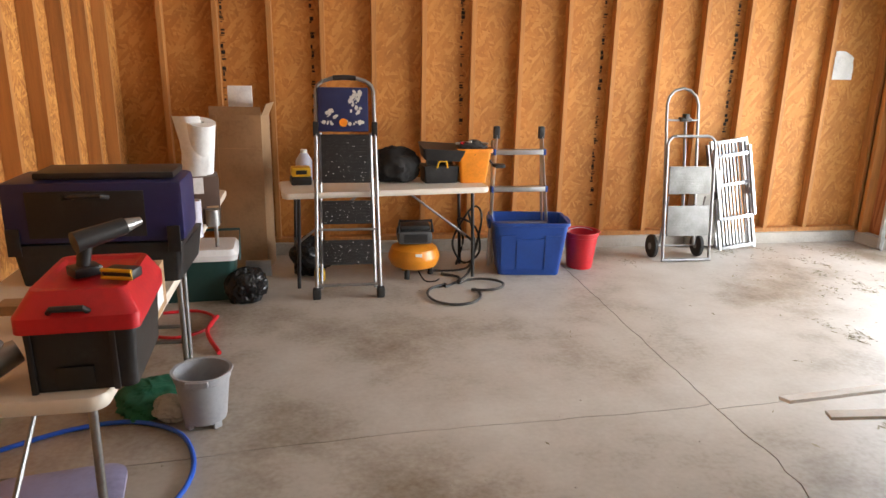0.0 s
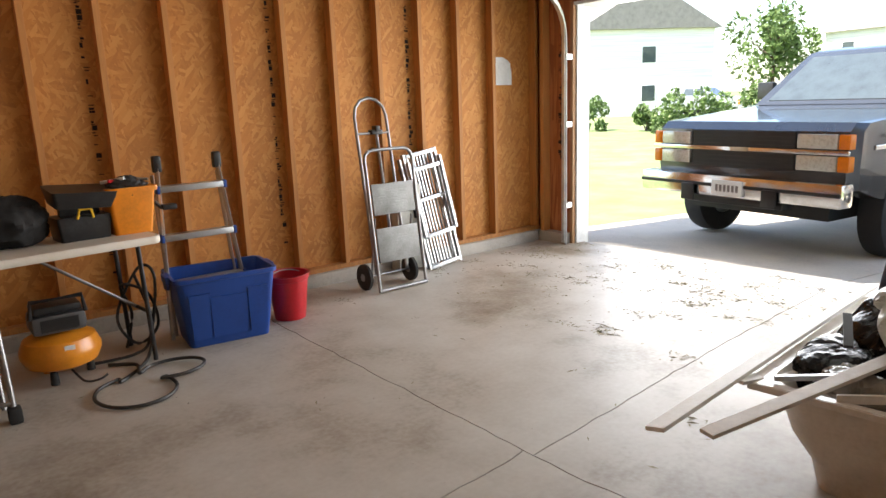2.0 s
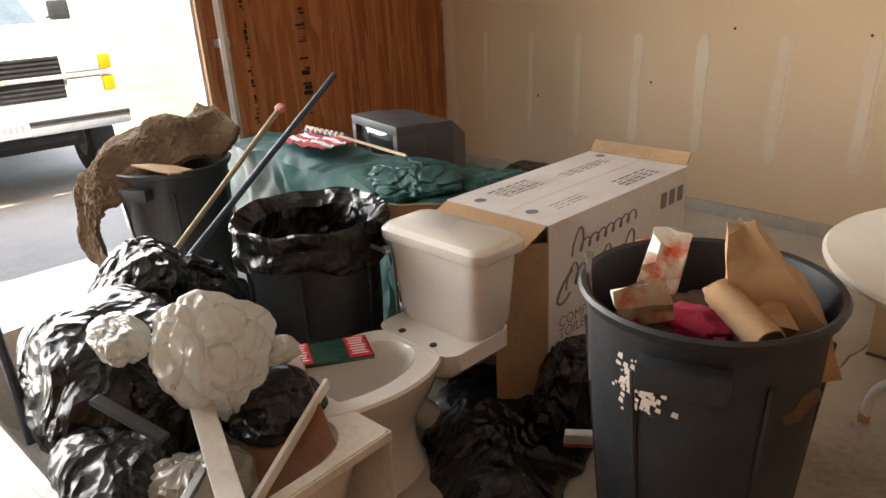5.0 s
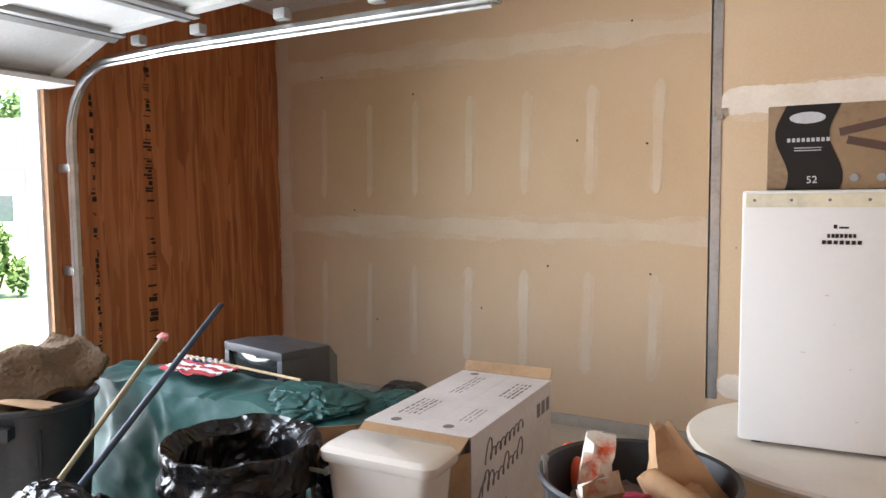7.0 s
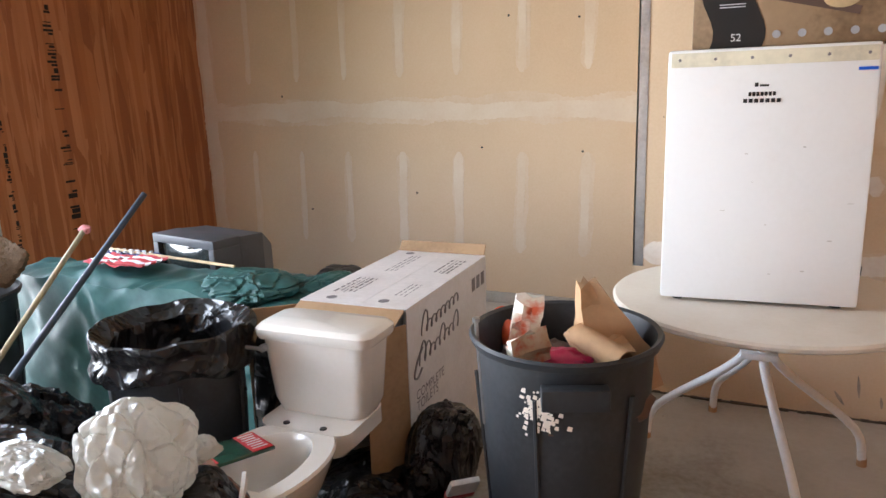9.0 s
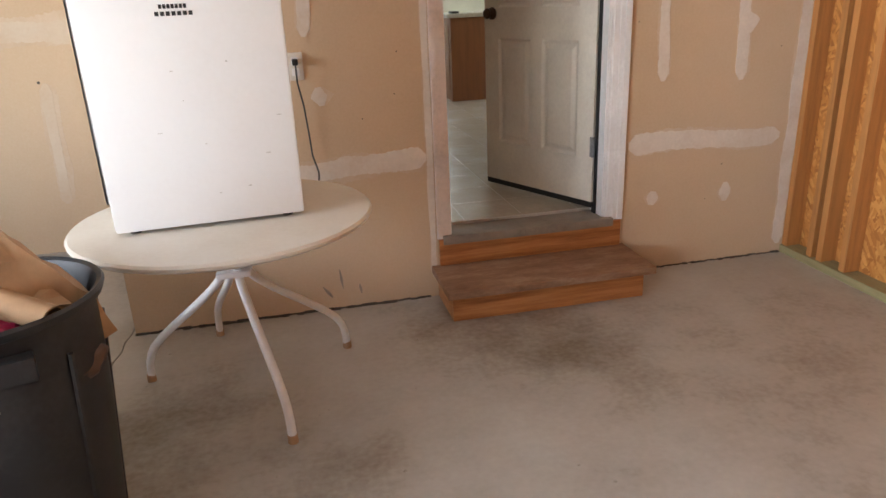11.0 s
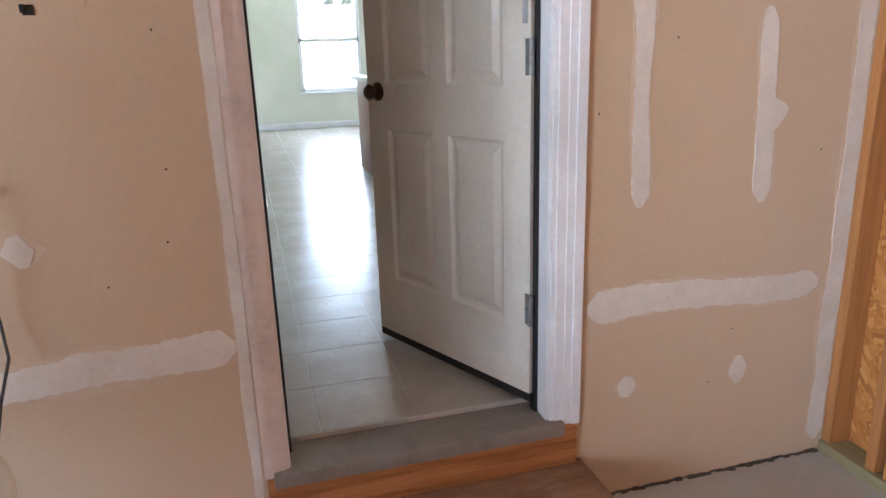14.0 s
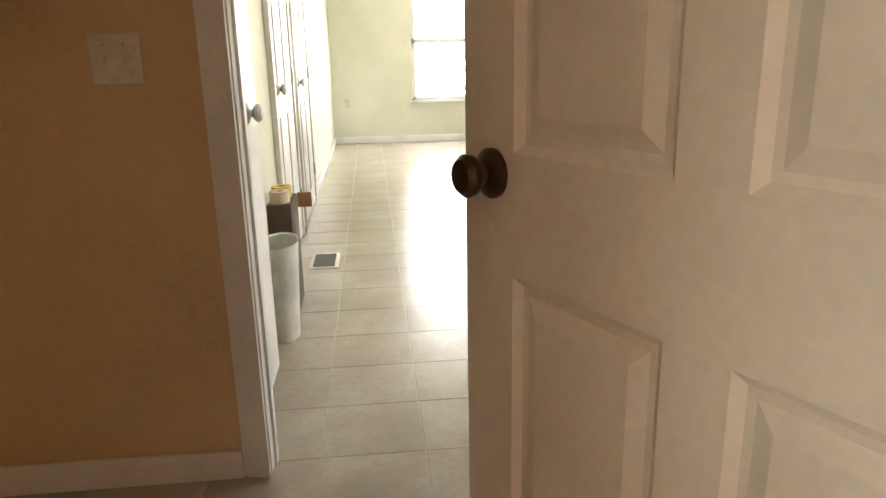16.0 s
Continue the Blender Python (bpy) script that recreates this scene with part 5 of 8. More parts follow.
rug_line = smooth_path([(0, -4.20, 0.26), (0, -4.21, 0.45), (0, -4.27, 0.647), (0, -4.40, 0.756), (0, -4.57, 0.81), (0, -4.72, 0.853), (0, -4.86, 0.82), (0, -4.97, 0.863)], 18)
tuft = random.Random(77)
RU, RV = len(rug_line), 64
s = Shape()


def rug(u, v):
    i = min(int(u * (RU - 1)), RU - 1)
    q, side = rug_line[i], 2 * v - 1
    half = (0.13 + 0.02 * math.sin(u * 30)) if u < 0.25 else 0.13 + 0.11 * min(1, (u - 0.25) * 4)
    x = 4.94 + 0.20 * min(1, u * 1.6) + side * half * (1 + 0.2 * noise.noise(Vector((u * 5, side, 3))))
    drop = (0.17 if side < 0 else 0.06) * abs(side) ** 1.4 * min(1, max(0, u - 0.18) * 6) * (1 - 0.5 * max(0, u - 0.85) / 0.15)
    soft = 0.03 * noise.noise(Vector((u * 7, v * 4, 8)))
    return Vector((x + tuft.uniform(-0.004, 0.004), q.y + soft + tuft.uniform(-0.005, 0.005), q.z - drop + soft + tuft.uniform(-0.003, 0.005)))


s.sheet(rug, RU, RV)
top, n = list(s.v), RU * RV
s.add([(p[0] + 0.004, p[1] - 0.012, p[2] - 0.02) for p in top], [q[::-1] for q in s.f])
border = [i for i in range(RU)] + [j * RU + RU - 1 for j in range(1, RV)] + [(RV - 1) * RU + i for i in range(RU - 2, -1, -1)] + [j * RU for j in range(RV - 2, 0, -1)]
for a, b in zip(border, border[1:] + border[:1]):
    s.f.append((a, b, b + n, a + n))
solid("rug", s, RUG, "shaggy brown rug draped over a rubbish bin", "rug")
solid("cardboard_scrap", Shape().box((-0.12, -0.1, 0.0), (0.1, 0.1, 0.008), 0.002, pose(4.83, -4.55, 0.66, 12, -8, 25)), CARD, "torn cardboard lying on the bin rim", "cardboard")

# couch under its green cover, with what lies on it
couch = thing("covered_couch", "couch wrapped in a wrinkled dark green cover", "couch")


def soft_block(lo, hi, seed, amp=0.03, nx=80, ny=34, nz=36):
    s = Shape()
    c = Vector([(a + b) / 2 for a, b in zip(lo, hi)])

    def wob(p):
        p = Vector(p)
        q = noise.noise_vector(p * 3.1 + Vector((seed, 0, 0))) * amp + noise.noise_vector(p * 9 + Vector((seed, 3, 0))) * amp * 0.35
        d = Vector([(p[i] - c[i]) / (hi[i] - lo[i]) * 2 for i in range(3)])
        fold = noise.voronoi((p + 0.12 * noise.noise_vector(p * 4)) * 6 + Vector((seed, 0, 0)))[0][0]
        q += (p - c).normalized() * 0.05 * (fold - 0.4)
        rnd = 1 - 0.045 * (max(0, abs(d.x) - 0.7) + max(0, abs(d.y) - 0.6) + max(0, abs(d.z) - 0.6)) / 0.4
        p = c + (p - c) * rnd + q
        p.z = max(p.z, lo[2])
        return p
    for ax in range(3):
        for side in (lo, hi):
            o = [i for i in range(3) if i != ax]
            nn = (nx, ny, nz)

            def f(u, v, ax=ax, side=side, o=o):
                p = [0, 0, 0]
                p[ax] = side[ax]
                p[o[0]] = lo[o[0]] + (hi[o[0]] - lo[o[0]]) * u
                p[o[1]] = lo[o[1]] + (hi[o[1]] - lo[o[1]]) * v
                return wob(p)
            s.sheet(f, nn[o[0]], nn[o[1]])
    return s


part("back", soft_block((3.75, -5.38, 0.0), (5.22, -4.98, 0.68), 1), TARP, couch)
part("seat", soft_block((3.72, -6.2, 0.0), (5.2, -5.39, 0.40), 2), TARP, couch)
part("arm", soft_block((3.50, -5.62, 0.0), (3.95, -5.0, 0.62), 3, 0.03, 34, 40, 34), TARP, couch)
part("bolster", sack((3.84, -5.2, 0.63), (0.24, 0.19, 0.075), 63, 0.25, 0.08), TARP, couch, angle=28)
part("bolster", sack((3.55, -5.42, 0.60), (0.12, 0.16, 0.06), 65, 0.25, 0.08), TARP, couch, angle=28)

tv = thing("television", "old dark grey tube television with its screen facing out", "television", pose(4.40, -5.60, 0.41, 0, 0, -11) @ Matrix.Diagonal((0.7, 0.7, 1, 1)))
GREYTV = mat("tv_casing", (0.07, 0.075, 0.085), 0.45, scale=8, bump=0.08)
part("casing", loft([[(x * 0.36, -0.02, z) for x, z in ((-1, 0), (1, 0), (1, 0.36), (-1, 0.36))], [(x * 0.33, -0.25, z) for x, z in ((-1, 0.0), (1, 0.0), (1, 0.35), (-1, 0.35))], [(x * 0.22, -0.42, z) for x, z in ((-1, 0.0), (1, 0.0), (1, 0.26), (-1, 0.26))]]), GREYTV, tv, smooth=False)
bz = Shape()
for a, b in (((-0.36, 0.0), (0.36, 0.07)), ((-0.36, 0.32), (0.36, 0.365)), ((-0.36, 0.0701), (-0.30, 0.3199)), ((0.30, 0.0701), (0.36, 0.3199))):
    bz.box((a[0], -0.02, a[1]), (b[0], 0.21, b[1]), 0.006)
part("bezel", bz, GREYTV, tv)
scr = Shape().sheet(lambda u, v: (-0.30 + 0.6 * u, 0.175 + 0.02 * (1 - (2 * u - 1) ** 2) * (1 - (2 * v - 1) ** 2), 0.07 + 0.25 * v), 12, 10)
part("screen", scr, mat("tv_screen", (0.03, 0.035, 0.035), 0.08, bump=0, coat=0.5), tv, "dark glossy curved screen")
solid("dark_bundle", crumple((3.78, -5.85, 0.44), (0.16, 0.22, 0.13), 71, 0.15), PLBLK, "dark bundle lying behind the television on the couch", "bundle")

flag = thing("folded_flag", "small red, white and blue flag lying crumpled on the green cover", "flag")


def cloth(x0, x1, y0, y1, z, seed, amp=0.02):
    return Shape().sheet(lambda u, v: (x0 + (x1 - x0) * u + 0.02 * noise.noise(Vector((u * 4, v * 4, seed))), y0 + (y1 - y0) * v + 0.02 * noise.noise(Vector((u * 3, v * 3, seed + 5))), z + amp * (1 + noise.noise(Vector((u * 6, v * 6, seed + 9))))), 16, 12)


part("blue_field", cloth(4.44, 4.78, -5.33, -5.24, 0.70, 1), mat("flag_blue", (0.03, 0.035, 0.13), 0.8, bump=0.2), flag)
for k in range(14):
    x, y = 4.47 + 0.045 * (k % 7), -5.31 + 0.035 * (k // 7)
    part("star", Shape().box((x, y, 0.722), (x + 0.014, y + 0.012, 0.735)), PAPER, flag, smooth=False)
FRED = mat("flag_red", (0.5, 0.06, 0.07), 0.8, bump=0.2)
for k in range(5):
    part("stripe", cloth(4.30, 4.66, -5.235 + 0.034 * k, -5.205 + 0.034 * k, 0.705, 2), PAPER if k % 2 else FRED, flag)
solid("flag_stick", Shape().tube([(4.78, -5.29, 0.735), (3.92, -5.25, 0.71)], 0.007, 6), mat("pale_dowel", (0.55, 0.4, 0.22), 0.6, bump=0.05), "thin pale wooden dowel lying on the couch", "dowel")
solid("pole", Shape().tube([(4.30, -4.05, 0.10), (4.34, -4.42, 0.41), (4.436, -5.271, 1.019)], 0.0145, 10), mat("slate_pole", (0.035, 0.05, 0.075), 0.4, bump=0.05), "dark slate metal pole leaning on the couch", "pole")
wp = thing("wooden_pole", "pale wooden pole with a pink cord tip leaning on the couch", "pole")
part("shaft", Shape().tube([(4.40, -4.0, 0.12), (4.44, -4.38, 0.40), (4.59, -5.046, 0.882)], 0.012, 10), mat("olive_pole", (0.34, 0.29, 0.17), 0.6, bump=0.08), wp)
part("cord_tip", crumple((4.59, -5.05, 0.885), (0.03, 0.018, 0.02), 81, 0.4, 16, 10), mat("pink_cord", (0.55, 0.2, 0.2), 0.7, bump=0.2), wp, "knotted pink cord")

# carton
ct = thing("carton", "large white printed carton lying with open brown flaps", "carton", pose(3.165, -5.42, 0, 0, 0, 1.5))
x0, x1, y0, y1, h = -0.225, 0.225, -0.43, 0.43, 0.685
part("body", Shape().box((x0, y0, 0), (x0 + 0.006, y1, h)).box((x1 - 0.006, y0, 0), (x1, y1, h)).box((x0 + 0.006, y0, h - 0.006), (x1 - 0.006, y1, h)).box((x0 + 0.006, y0, 0), (x1 - 0.006, y1, 0.006)).box((x0 + 0.006, y0, 0.006), (x1 - 0.006, y0 + 0.006, h - 0.006)), CARDP, ct, smooth=False)
part("flap", Shape().box((0, 0, -0.003), (0.44, 0.27, 0.003), 0.001, Matrix.Translation((x0 + 0.006, y1 + 0.003, h - 0.004)) @ Matrix.Rotation(radians(-22), 4, "X")), CARD, ct, "brown inside of the top flap", smooth=False)
part("flap", Shape().box((0, 0, 0), (0.005, 0.21, 0.66), 0.001, Matrix.Translation((x1 - 0.003, y1 + 0.002, 0.01)) @ Matrix.Rotation(radians(-50), 4, "Z")), CARD, ct, smooth=False)
part("flap", Shape().box((0, 0, 0), (0.005, 0.18, 0.62), 0.001, Matrix.Translation((x0 + 0.002, y1 + 0.002, 0.01)) @ Matrix.Rotation(radians(-28), 4, "Z")), CARD, ct, smooth=False)
part("flap", Shape().box((0, -0.055, -0.003), (0.44, 0, 0.003), 0.001, Matrix.Translation((x0 + 0.006, y0, h)) @ Matrix.Rotation(radians(-55), 4, "X")), CARD, ct, smooth=False)
script = Shape()
for ya, yb, z0, tall in ((0.31, -0.06, 0.545, (2.3, 1, 1, 1, 1, 1, 1, 1)), (0.34, -0.05, 0.435, (2.2, 1.7, 1, 1, 2, 1, 1, 2))):
    pts, nl = [], len(tall)
    for k in range(nl * 12 + 1):
        f = k / (nl * 12)
        hgt = 0.019 * tall[min(int(f * nl), nl - 1)]
        ph = 2 * math.pi * f * nl
        pts.append((x0 - 0.0015, ya + (yb - ya) * f + 0.014 * math.sin(ph) - 0.25 * hgt * (1 - math.cos(ph)), z0 + 0.03 * f + hgt * (1 - math.cos(ph))))
    script.tube(pts, 0.0032, 5)
script.tube(smooth_path([(x0 - 0.0015, 0.31, 0.50), (x0 - 0.0015, 0.36, 0.46), (x0 - 0.0015, 0.39, 0.41), (x0 - 0.0015, 0.36, 0.395), (x0 - 0.0015, 0.32, 0.42)], 5), 0.0045, 5)
part("script_mark", script, INKG, ct, "grey script lettering", smooth=False)
cap = bpy.data.curves.new("lettering", "FONT")
cap.body, cap.size, cap.space_line = "COMPLETE\nTOILETS", 0.055, 0.8
o = new("lettering", cap)
o.data.materials.append(INKG)
o.parent, o.matrix_basis = ct, Matrix.Translation((x0 - 0.002, 0.38, 0.31)) @ Matrix.Rotation(radians(-90), 4, "Z") @ Matrix.Rotation(radians(90), 4, "X")
bars = Shape()
rb = random.Random(5)
for xa, ya, n, ln in ((-0.18, -0.30, 4, 0.24), (-0.15, 0.12, 3, 0.17), (0.06, -0.33, 3, 0.30), (0.07, 0.08, 5, 0.22)):
    for k in range(n):
        w = rb.choice((0.004, 0.005, 0.009))
        for q in range(5):
            y_ = ya + ln * q / 5
            bars.box((xa + 0.02 * k, y_, h + 0.0009), (xa + 0.02 * k + w, y_ + ln / 5 * rb.uniform(0.5, 0.9), h + 0.0014))
for xc, yc in ((0.12, 0.37), (-0.10, 0.36), (0.14, -0.38)):
    bars.add([(xc + 0.022 * math.cos(a), yc + 0.022 * math.sin(a), h + 0.0014) for a in [2 * math.pi * k / 18 for k in range(18)]], [tuple(range(18))])
part("print", bars, INKG, ct, "grey bars of print", smooth=False)
bars = Shape()
for k in range(3):
    bars.box((x0 - 0.0015, -0.40 + 0.06 * k, 0.56), (x0 - 0.0002, -0.36 + 0.06 * k, 0.62))
part("print", bars, INKG, ct, smooth=False)
part("tape", Shape().box((-0.03, y0 + 0.01, h + 0.0002), (0.035, y1, h + 0.0008)), CARDP, ct, smooth=False)

# bags on the floor round the bins
for c, rx, ry, turn, h, sd in (((2.97, -4.80), 0.44, 0.24, -48, 0.09, 91), ((2.60, -4.43), 0.31, 0.2, -38, 0.03, 95)):
    solid("rubbish_bag", film(c, rx, ry, turn, h, sd), BAG, "slack black bin bag lying flat on the concrete floor", "bin bag", "bags on the floor", angle=25)
solid("rubbish_bag", sack((2.80, -4.99, 0.14), (0.13, 0.17, 0.2), 93, 0.2, 0.06, floor=0.0), BAG, "slumped black bin bag standing between bin and carton", "bin bag", "bags on the floor", angle=28)
solid("rubbish_bag", sack((3.47, -4.91, 0.26), (0.10, 0.08, 0.32), 97, 0.12, 0.04, floor=0.0, nu=80, nv=50), BAG, "tall slack black bin bag wedged between carton and bin", "bin bag", "bags on the floor", angle=28)
solid("rubbish_bag", sack((3.93, -4.26, 0.26), (0.18, 0.18, 0.26), 94, 0.2, 0.07, floor=0.0), BAG, "crumpled black bin bag standing on the concrete floor", "bin bag", "bags on the floor", angle=28)
tr = thing("packet", "small white packet with a red band lying on a black bag", "packet", pose(2.645, -4.80, 0.14, 50, 0, 40))
part("wrap", Shape().box((-0.05, -0.07, 0), (0.05, 0.07, 0.02), 0.006), PAPER, tr)
part("red_band", Shape().box((-0.051, -0.071, -0.001), (0.051, -0.03, 0.021), 0.006), REDP, tr, "red band")

# ---------- round table and fridge ----------
rt = thing("patio_table", "round white plastic-topped table on bent tubular legs", "table")
tc0 = Vector((1.77, -5.43, 0))
part("tabletop", Shape().lathe([(0, 0.685), (0.45, 0.69), (0.485, 0.692), (0.5, 0.702), (0.502, 0.712), (0.494, 0.72), (0.47, 0.722), (0, 0.722)], tc0, 64), TABLEW, rt)
for fx, fy in ((2.17, -5.66), (1.63, -5.08), (1.385, -5.71), (1.93, -6.0)):
    f = Vector((fx, fy, 0))
    d = (f - tc0)
    part("leg", Shape().tube(smooth_path([tc0 + d * 0.10 + Vector((0, 0, 0.686)), tc0 + d * 0.09 + Vector((0, 0, 0.60)), tc0 + d * 0.11 + Vector((0, 0, 0.50)), tc0 + d * 0.30 + Vector((0, 0, 0.40)), tc0 + d * 0.90 + Vector((0, 0, 0.16)), f + Vector((0, 0, 0.012))], 5), 0.0155, 10), WHITE, rt)
    part("foot_cap", Shape().lathe([(0, 0), (0.018, 0), (0.017, 0.03), (0, 0.03)], f, 12), KRAFT, rt, "worn foot cap")
part("hub", Shape().box(tc0 + Vector((-0.06, -0.06, 0.50)), tc0 + Vector((0.06, 0.06, 0.525)), 0.008), WHITE, rt)

fg = thing("mini_fridge", "white compact refrigerator standing on the round table", "refrigerator", pose(1.797, -5.285, 0.722, 0, 0, 4.5))
part("cabinet", Shape().box((-0.29, -0.47, 0.012), (0.29, -0.045, 0.815), 0.012), APPL, fg)
part("door", Shape().box((-0.295, -0.04, 0.012), (0.295, 0.0, 0.818), 0.012), APPL, fg)
part("trim_strip", Shape().box((-0.285, 0.0002, 0.765), (0.285, 0.004, 0.808), 0.002), mat("cream_strip", (0.68, 0.63, 0.48), 0.45, bump=0.02), fg, "cream top strip")
for k in range(6):
    part("screw", Shape().lathe([(0.005, 0), (0.004, 0.001), (0, 0.001)], n=8, m=Matrix.Translation((-0.26 + 0.104 * k, 0.0042, 0.787)) @ Matrix.Rotation(radians(-90), 4, "X")), INKG, fg)
note = Shape()
for k, (xa, xb) in enumerate(((-0.02, 0.06), (-0.035, 0.075))):
    for j in range(7):
        w = (xb - xa) / 7
        note.box((xa + j * w, 0.0005, 0.672 - 0.02 * k), (xa + j * w + w * 0.7, 0.0015, 0.684 - 0.02 * k))
note.box((0.0, 0.0005, 0.70), (0.025, 0.0015, 0.706)).box((0.03, 0.0005, 0.70), (0.04, 0.0015, 0.712))
part("print", note, BLACK, fg, "black bars of print", smooth=False)
part("blue_tape", Shape().box((-0.285, 0.0042, 0.738), (-0.235, 0.0055, 0.747)), BLUEH, fg, "small blue tape mark", smooth=False)
mk = Shape()
rm = random.Random(9)
for k in range(9):
    x, z = rm.uniform(-0.26, 0.26), rm.uniform(0.06, 0.62)
    mk.box((x, 0.0003, z), (x + rm.uniform(0.004, 0.018), 0.0012, z + rm.uniform(0.002, 0.004)))
part("scuff", mk, mat("scuff_grey", (0.58, 0.56, 0.53), 0.7, bump=0), fg, "grey scuff marks", smooth=False)
for x in (-0.24, 0.24):
    for y in (-0.05, -0.42):
        part("foot", Shape().lathe([(0, 0), (0.018, 0), (0.018, 0.013), (0, 0.013)], (x, y, 0), 12), BLACK, fg)

o = part("power_cord", cord_shape, CABLE, fg, "thin dark cord hanging from the outlet")
o.matrix_parent_inverse = fg.matrix_basis.inverted()

fb = thing("fan_carton", "brown and black printed ceiling fan carton on the fridge", "carton", pose(1.75, -5.50, 1.541, 0, 0, 4.5))
FANC = mat("fan_carton_print", (0.28, 0.19, 0.11), 0.5, scale=3, dark=(0.14, 0.085, 0.045), bump=0.04)
part("body", Shape().box((-0.30, -0.17, 0), (0.29, 0.17, 0.262), 0.004), FANC, fb)
wave = [(0.25 - 0.02 * math.sin(k / 10 * 2 * math.pi + 0.6), 0.262 * k / 10) for k in range(11)]
s = Shape()
for (xa, za), (xb, zb) in zip(wave, wave[1:]):
    s.add([(xa, 0.1715, za), (xb, 0.1715, zb), (xb - 0.15, 0.1715, zb), (xa - 0.15, 0.1715, za)], [(0, 1, 2, 3)])
part("black_band", s, BLACK, fb, "black curved band", smooth=False)
s = Shape()
s.add([(0.18 + 0.05 * math.cos(a), 0.1722, 0.222 + 0.018 * math.sin(a)) for a in [2 * math.pi * k / 20 for k in range(20)]], [tuple(range(20))])
for k in range(9):
    s.box((0.235 - 0.0135 * k, 0.1718, 0.148), (0.226 - 0.0135 * k, 0.1724, 0.160))
for k in range(2):
    s.box((0.215, 0.1718, 0.128 - 0.008 * k), (0.14, 0.1724, 0.131 - 0.008 * k))
part("print", s, mat("pale_print", (0.55, 0.56, 0.6), 0.6, bump=0), fb, "pale oval badge and bars of print", smooth=False)
num = bpy.data.curves.new("number", "FONT")
num.body, num.size = "52", 0.032
o = new("number", num)
o.data.materials.append(PAPER)
o.parent, o.matrix_basis = fb, Matrix.Translation((0.18, 0.1725, 0.02)) @ Matrix.Rotation(radians(180), 4, "Z") @ Matrix.Rotation(radians(90), 4, "X")
for x, z, w in ((-0.03, 0.20, 0.25), (-0.05, 0.12, 0.25)):
    part("fan_blade_picture", Shape().box((-w / 2, 0.1716, -0.012), (w / 2, 0.1728, 0.012), 0.0, Matrix.Translation((x, 0, z)) @ Matrix.Rotation(radians(12 if z > 0.15 else -14), 4, "Y")), DARKBOX, fb, "printed dark fan blade", smooth=False)
part("fan_light_picture", Shape().add([(-0.12 + 0.05 * math.cos(a), 0.1732, 0.13 + 0.03 * math.sin(a)) for a in [2 * math.pi * k / 20 for k in range(20)]], [tuple(range(20))]), mat("printed_glow", (0.6, 0.45, 0.25), 0.5, bump=0), fb, "printed cream lamp bowl", smooth=False)
for k in range(5):
    cx = 0.05 - 0.07 * k
    part("badge", Shape().add([(cx + 0.012 * math.cos(a), 0.1735, 0.035 + 0.012 * math.sin(a)) for a in [2 * math.pi * j / 12 for j in range(12)]], [tuple(range(12))]), GREYP, fb, smooth=False)
# ---------- along the stud wall ----------
def folding_table(name, m, length, depth, z, label, group="", near_wear=False):
    t = thing(name, label, "table", m, group)
    part("tabletop", loft([tub_ring(-length / 2, length / 2, -depth / 2, depth / 2, 0.05, z - 0.042), tub_ring(-length / 2 - 0.006, length / 2 + 0.006, -depth / 2 - 0.006, depth / 2 + 0.006, 0.055, z - 0.03), tub_ring(-length / 2 - 0.006, length / 2 + 0.006, -depth / 2 - 0.006, depth / 2 + 0.006, 0.055, z - 0.008), tub_ring(-length / 2, length / 2, -depth / 2, depth / 2, 0.05, z)]), TABLEW, t)
    for sx in (-1, 1):
        x = sx * (length / 2 - 0.09)
        for sy in (-1, 1):
            y = sy * (depth / 2 - 0.07)
            part("leg", Shape().tube([(x - sx * 0.02, y, z - 0.045), (x, y, 0.02), (x, y, 0.0)], 0.0135, 10), STEELG if near_wear else PLBLK, t)
        part("crossbar", Shape().rod((x, -depth / 2 + 0.07, 0.28), (x, depth / 2 - 0.07, 0.28), 0.011), STEELG if near_wear else PLBLK, t)
        part("brace", Shape().tube([(x, 0, 0.28), (sx * 0.16, 0, z - 0.05)], 0.009, 8), STEELG, t)
    return t


folding_table("folding_table", pose(0.86, -0.66, 0, 0, 0, 6.5), 1.50, 0.50, 0.715, "white plastic folding table with dark legs against the studs")

sl = thing("step_ladder", "grey steel three-step ladder with black treads leaning on the table", "step ladder")
yt = lambda z: -1.15 + 0.30 * z / 1.5


def sl_x(side, z):
    return 0.578 + side * (0.222 - 0.028 * z / 1.5)


top = [(sl_x(-1, z), yt(z), z) for z in (0.03, 0.5, 1.0, 1.40)] + [(0.578 + 0.19 * math.cos(radians(a)), yt(1.44), 1.42 + 0.075 * math.sin(radians(a)) * 1.0) for a in (165, 140, 115)] + [(0.578 + 0.19 * math.cos(radians(a)), yt(1.44), 1.42 + 0.075 * math.sin(radians(a))) for a in (65, 40, 15)] + [(sl_x(1, z), yt(z), z) for z in (1.40, 1.0, 0.5, 0.03)]
part("front_frame", Shape().tube(top, 0.0135, 10), STEELG, sl)
part("grip", Shape().tube([(0.50, yt(1.44), 1.489), (0.578, yt(1.44), 1.494), (0.656, yt(1.44), 1.489)], 0.018, 10), PLBLK, sl, "black foam grip")
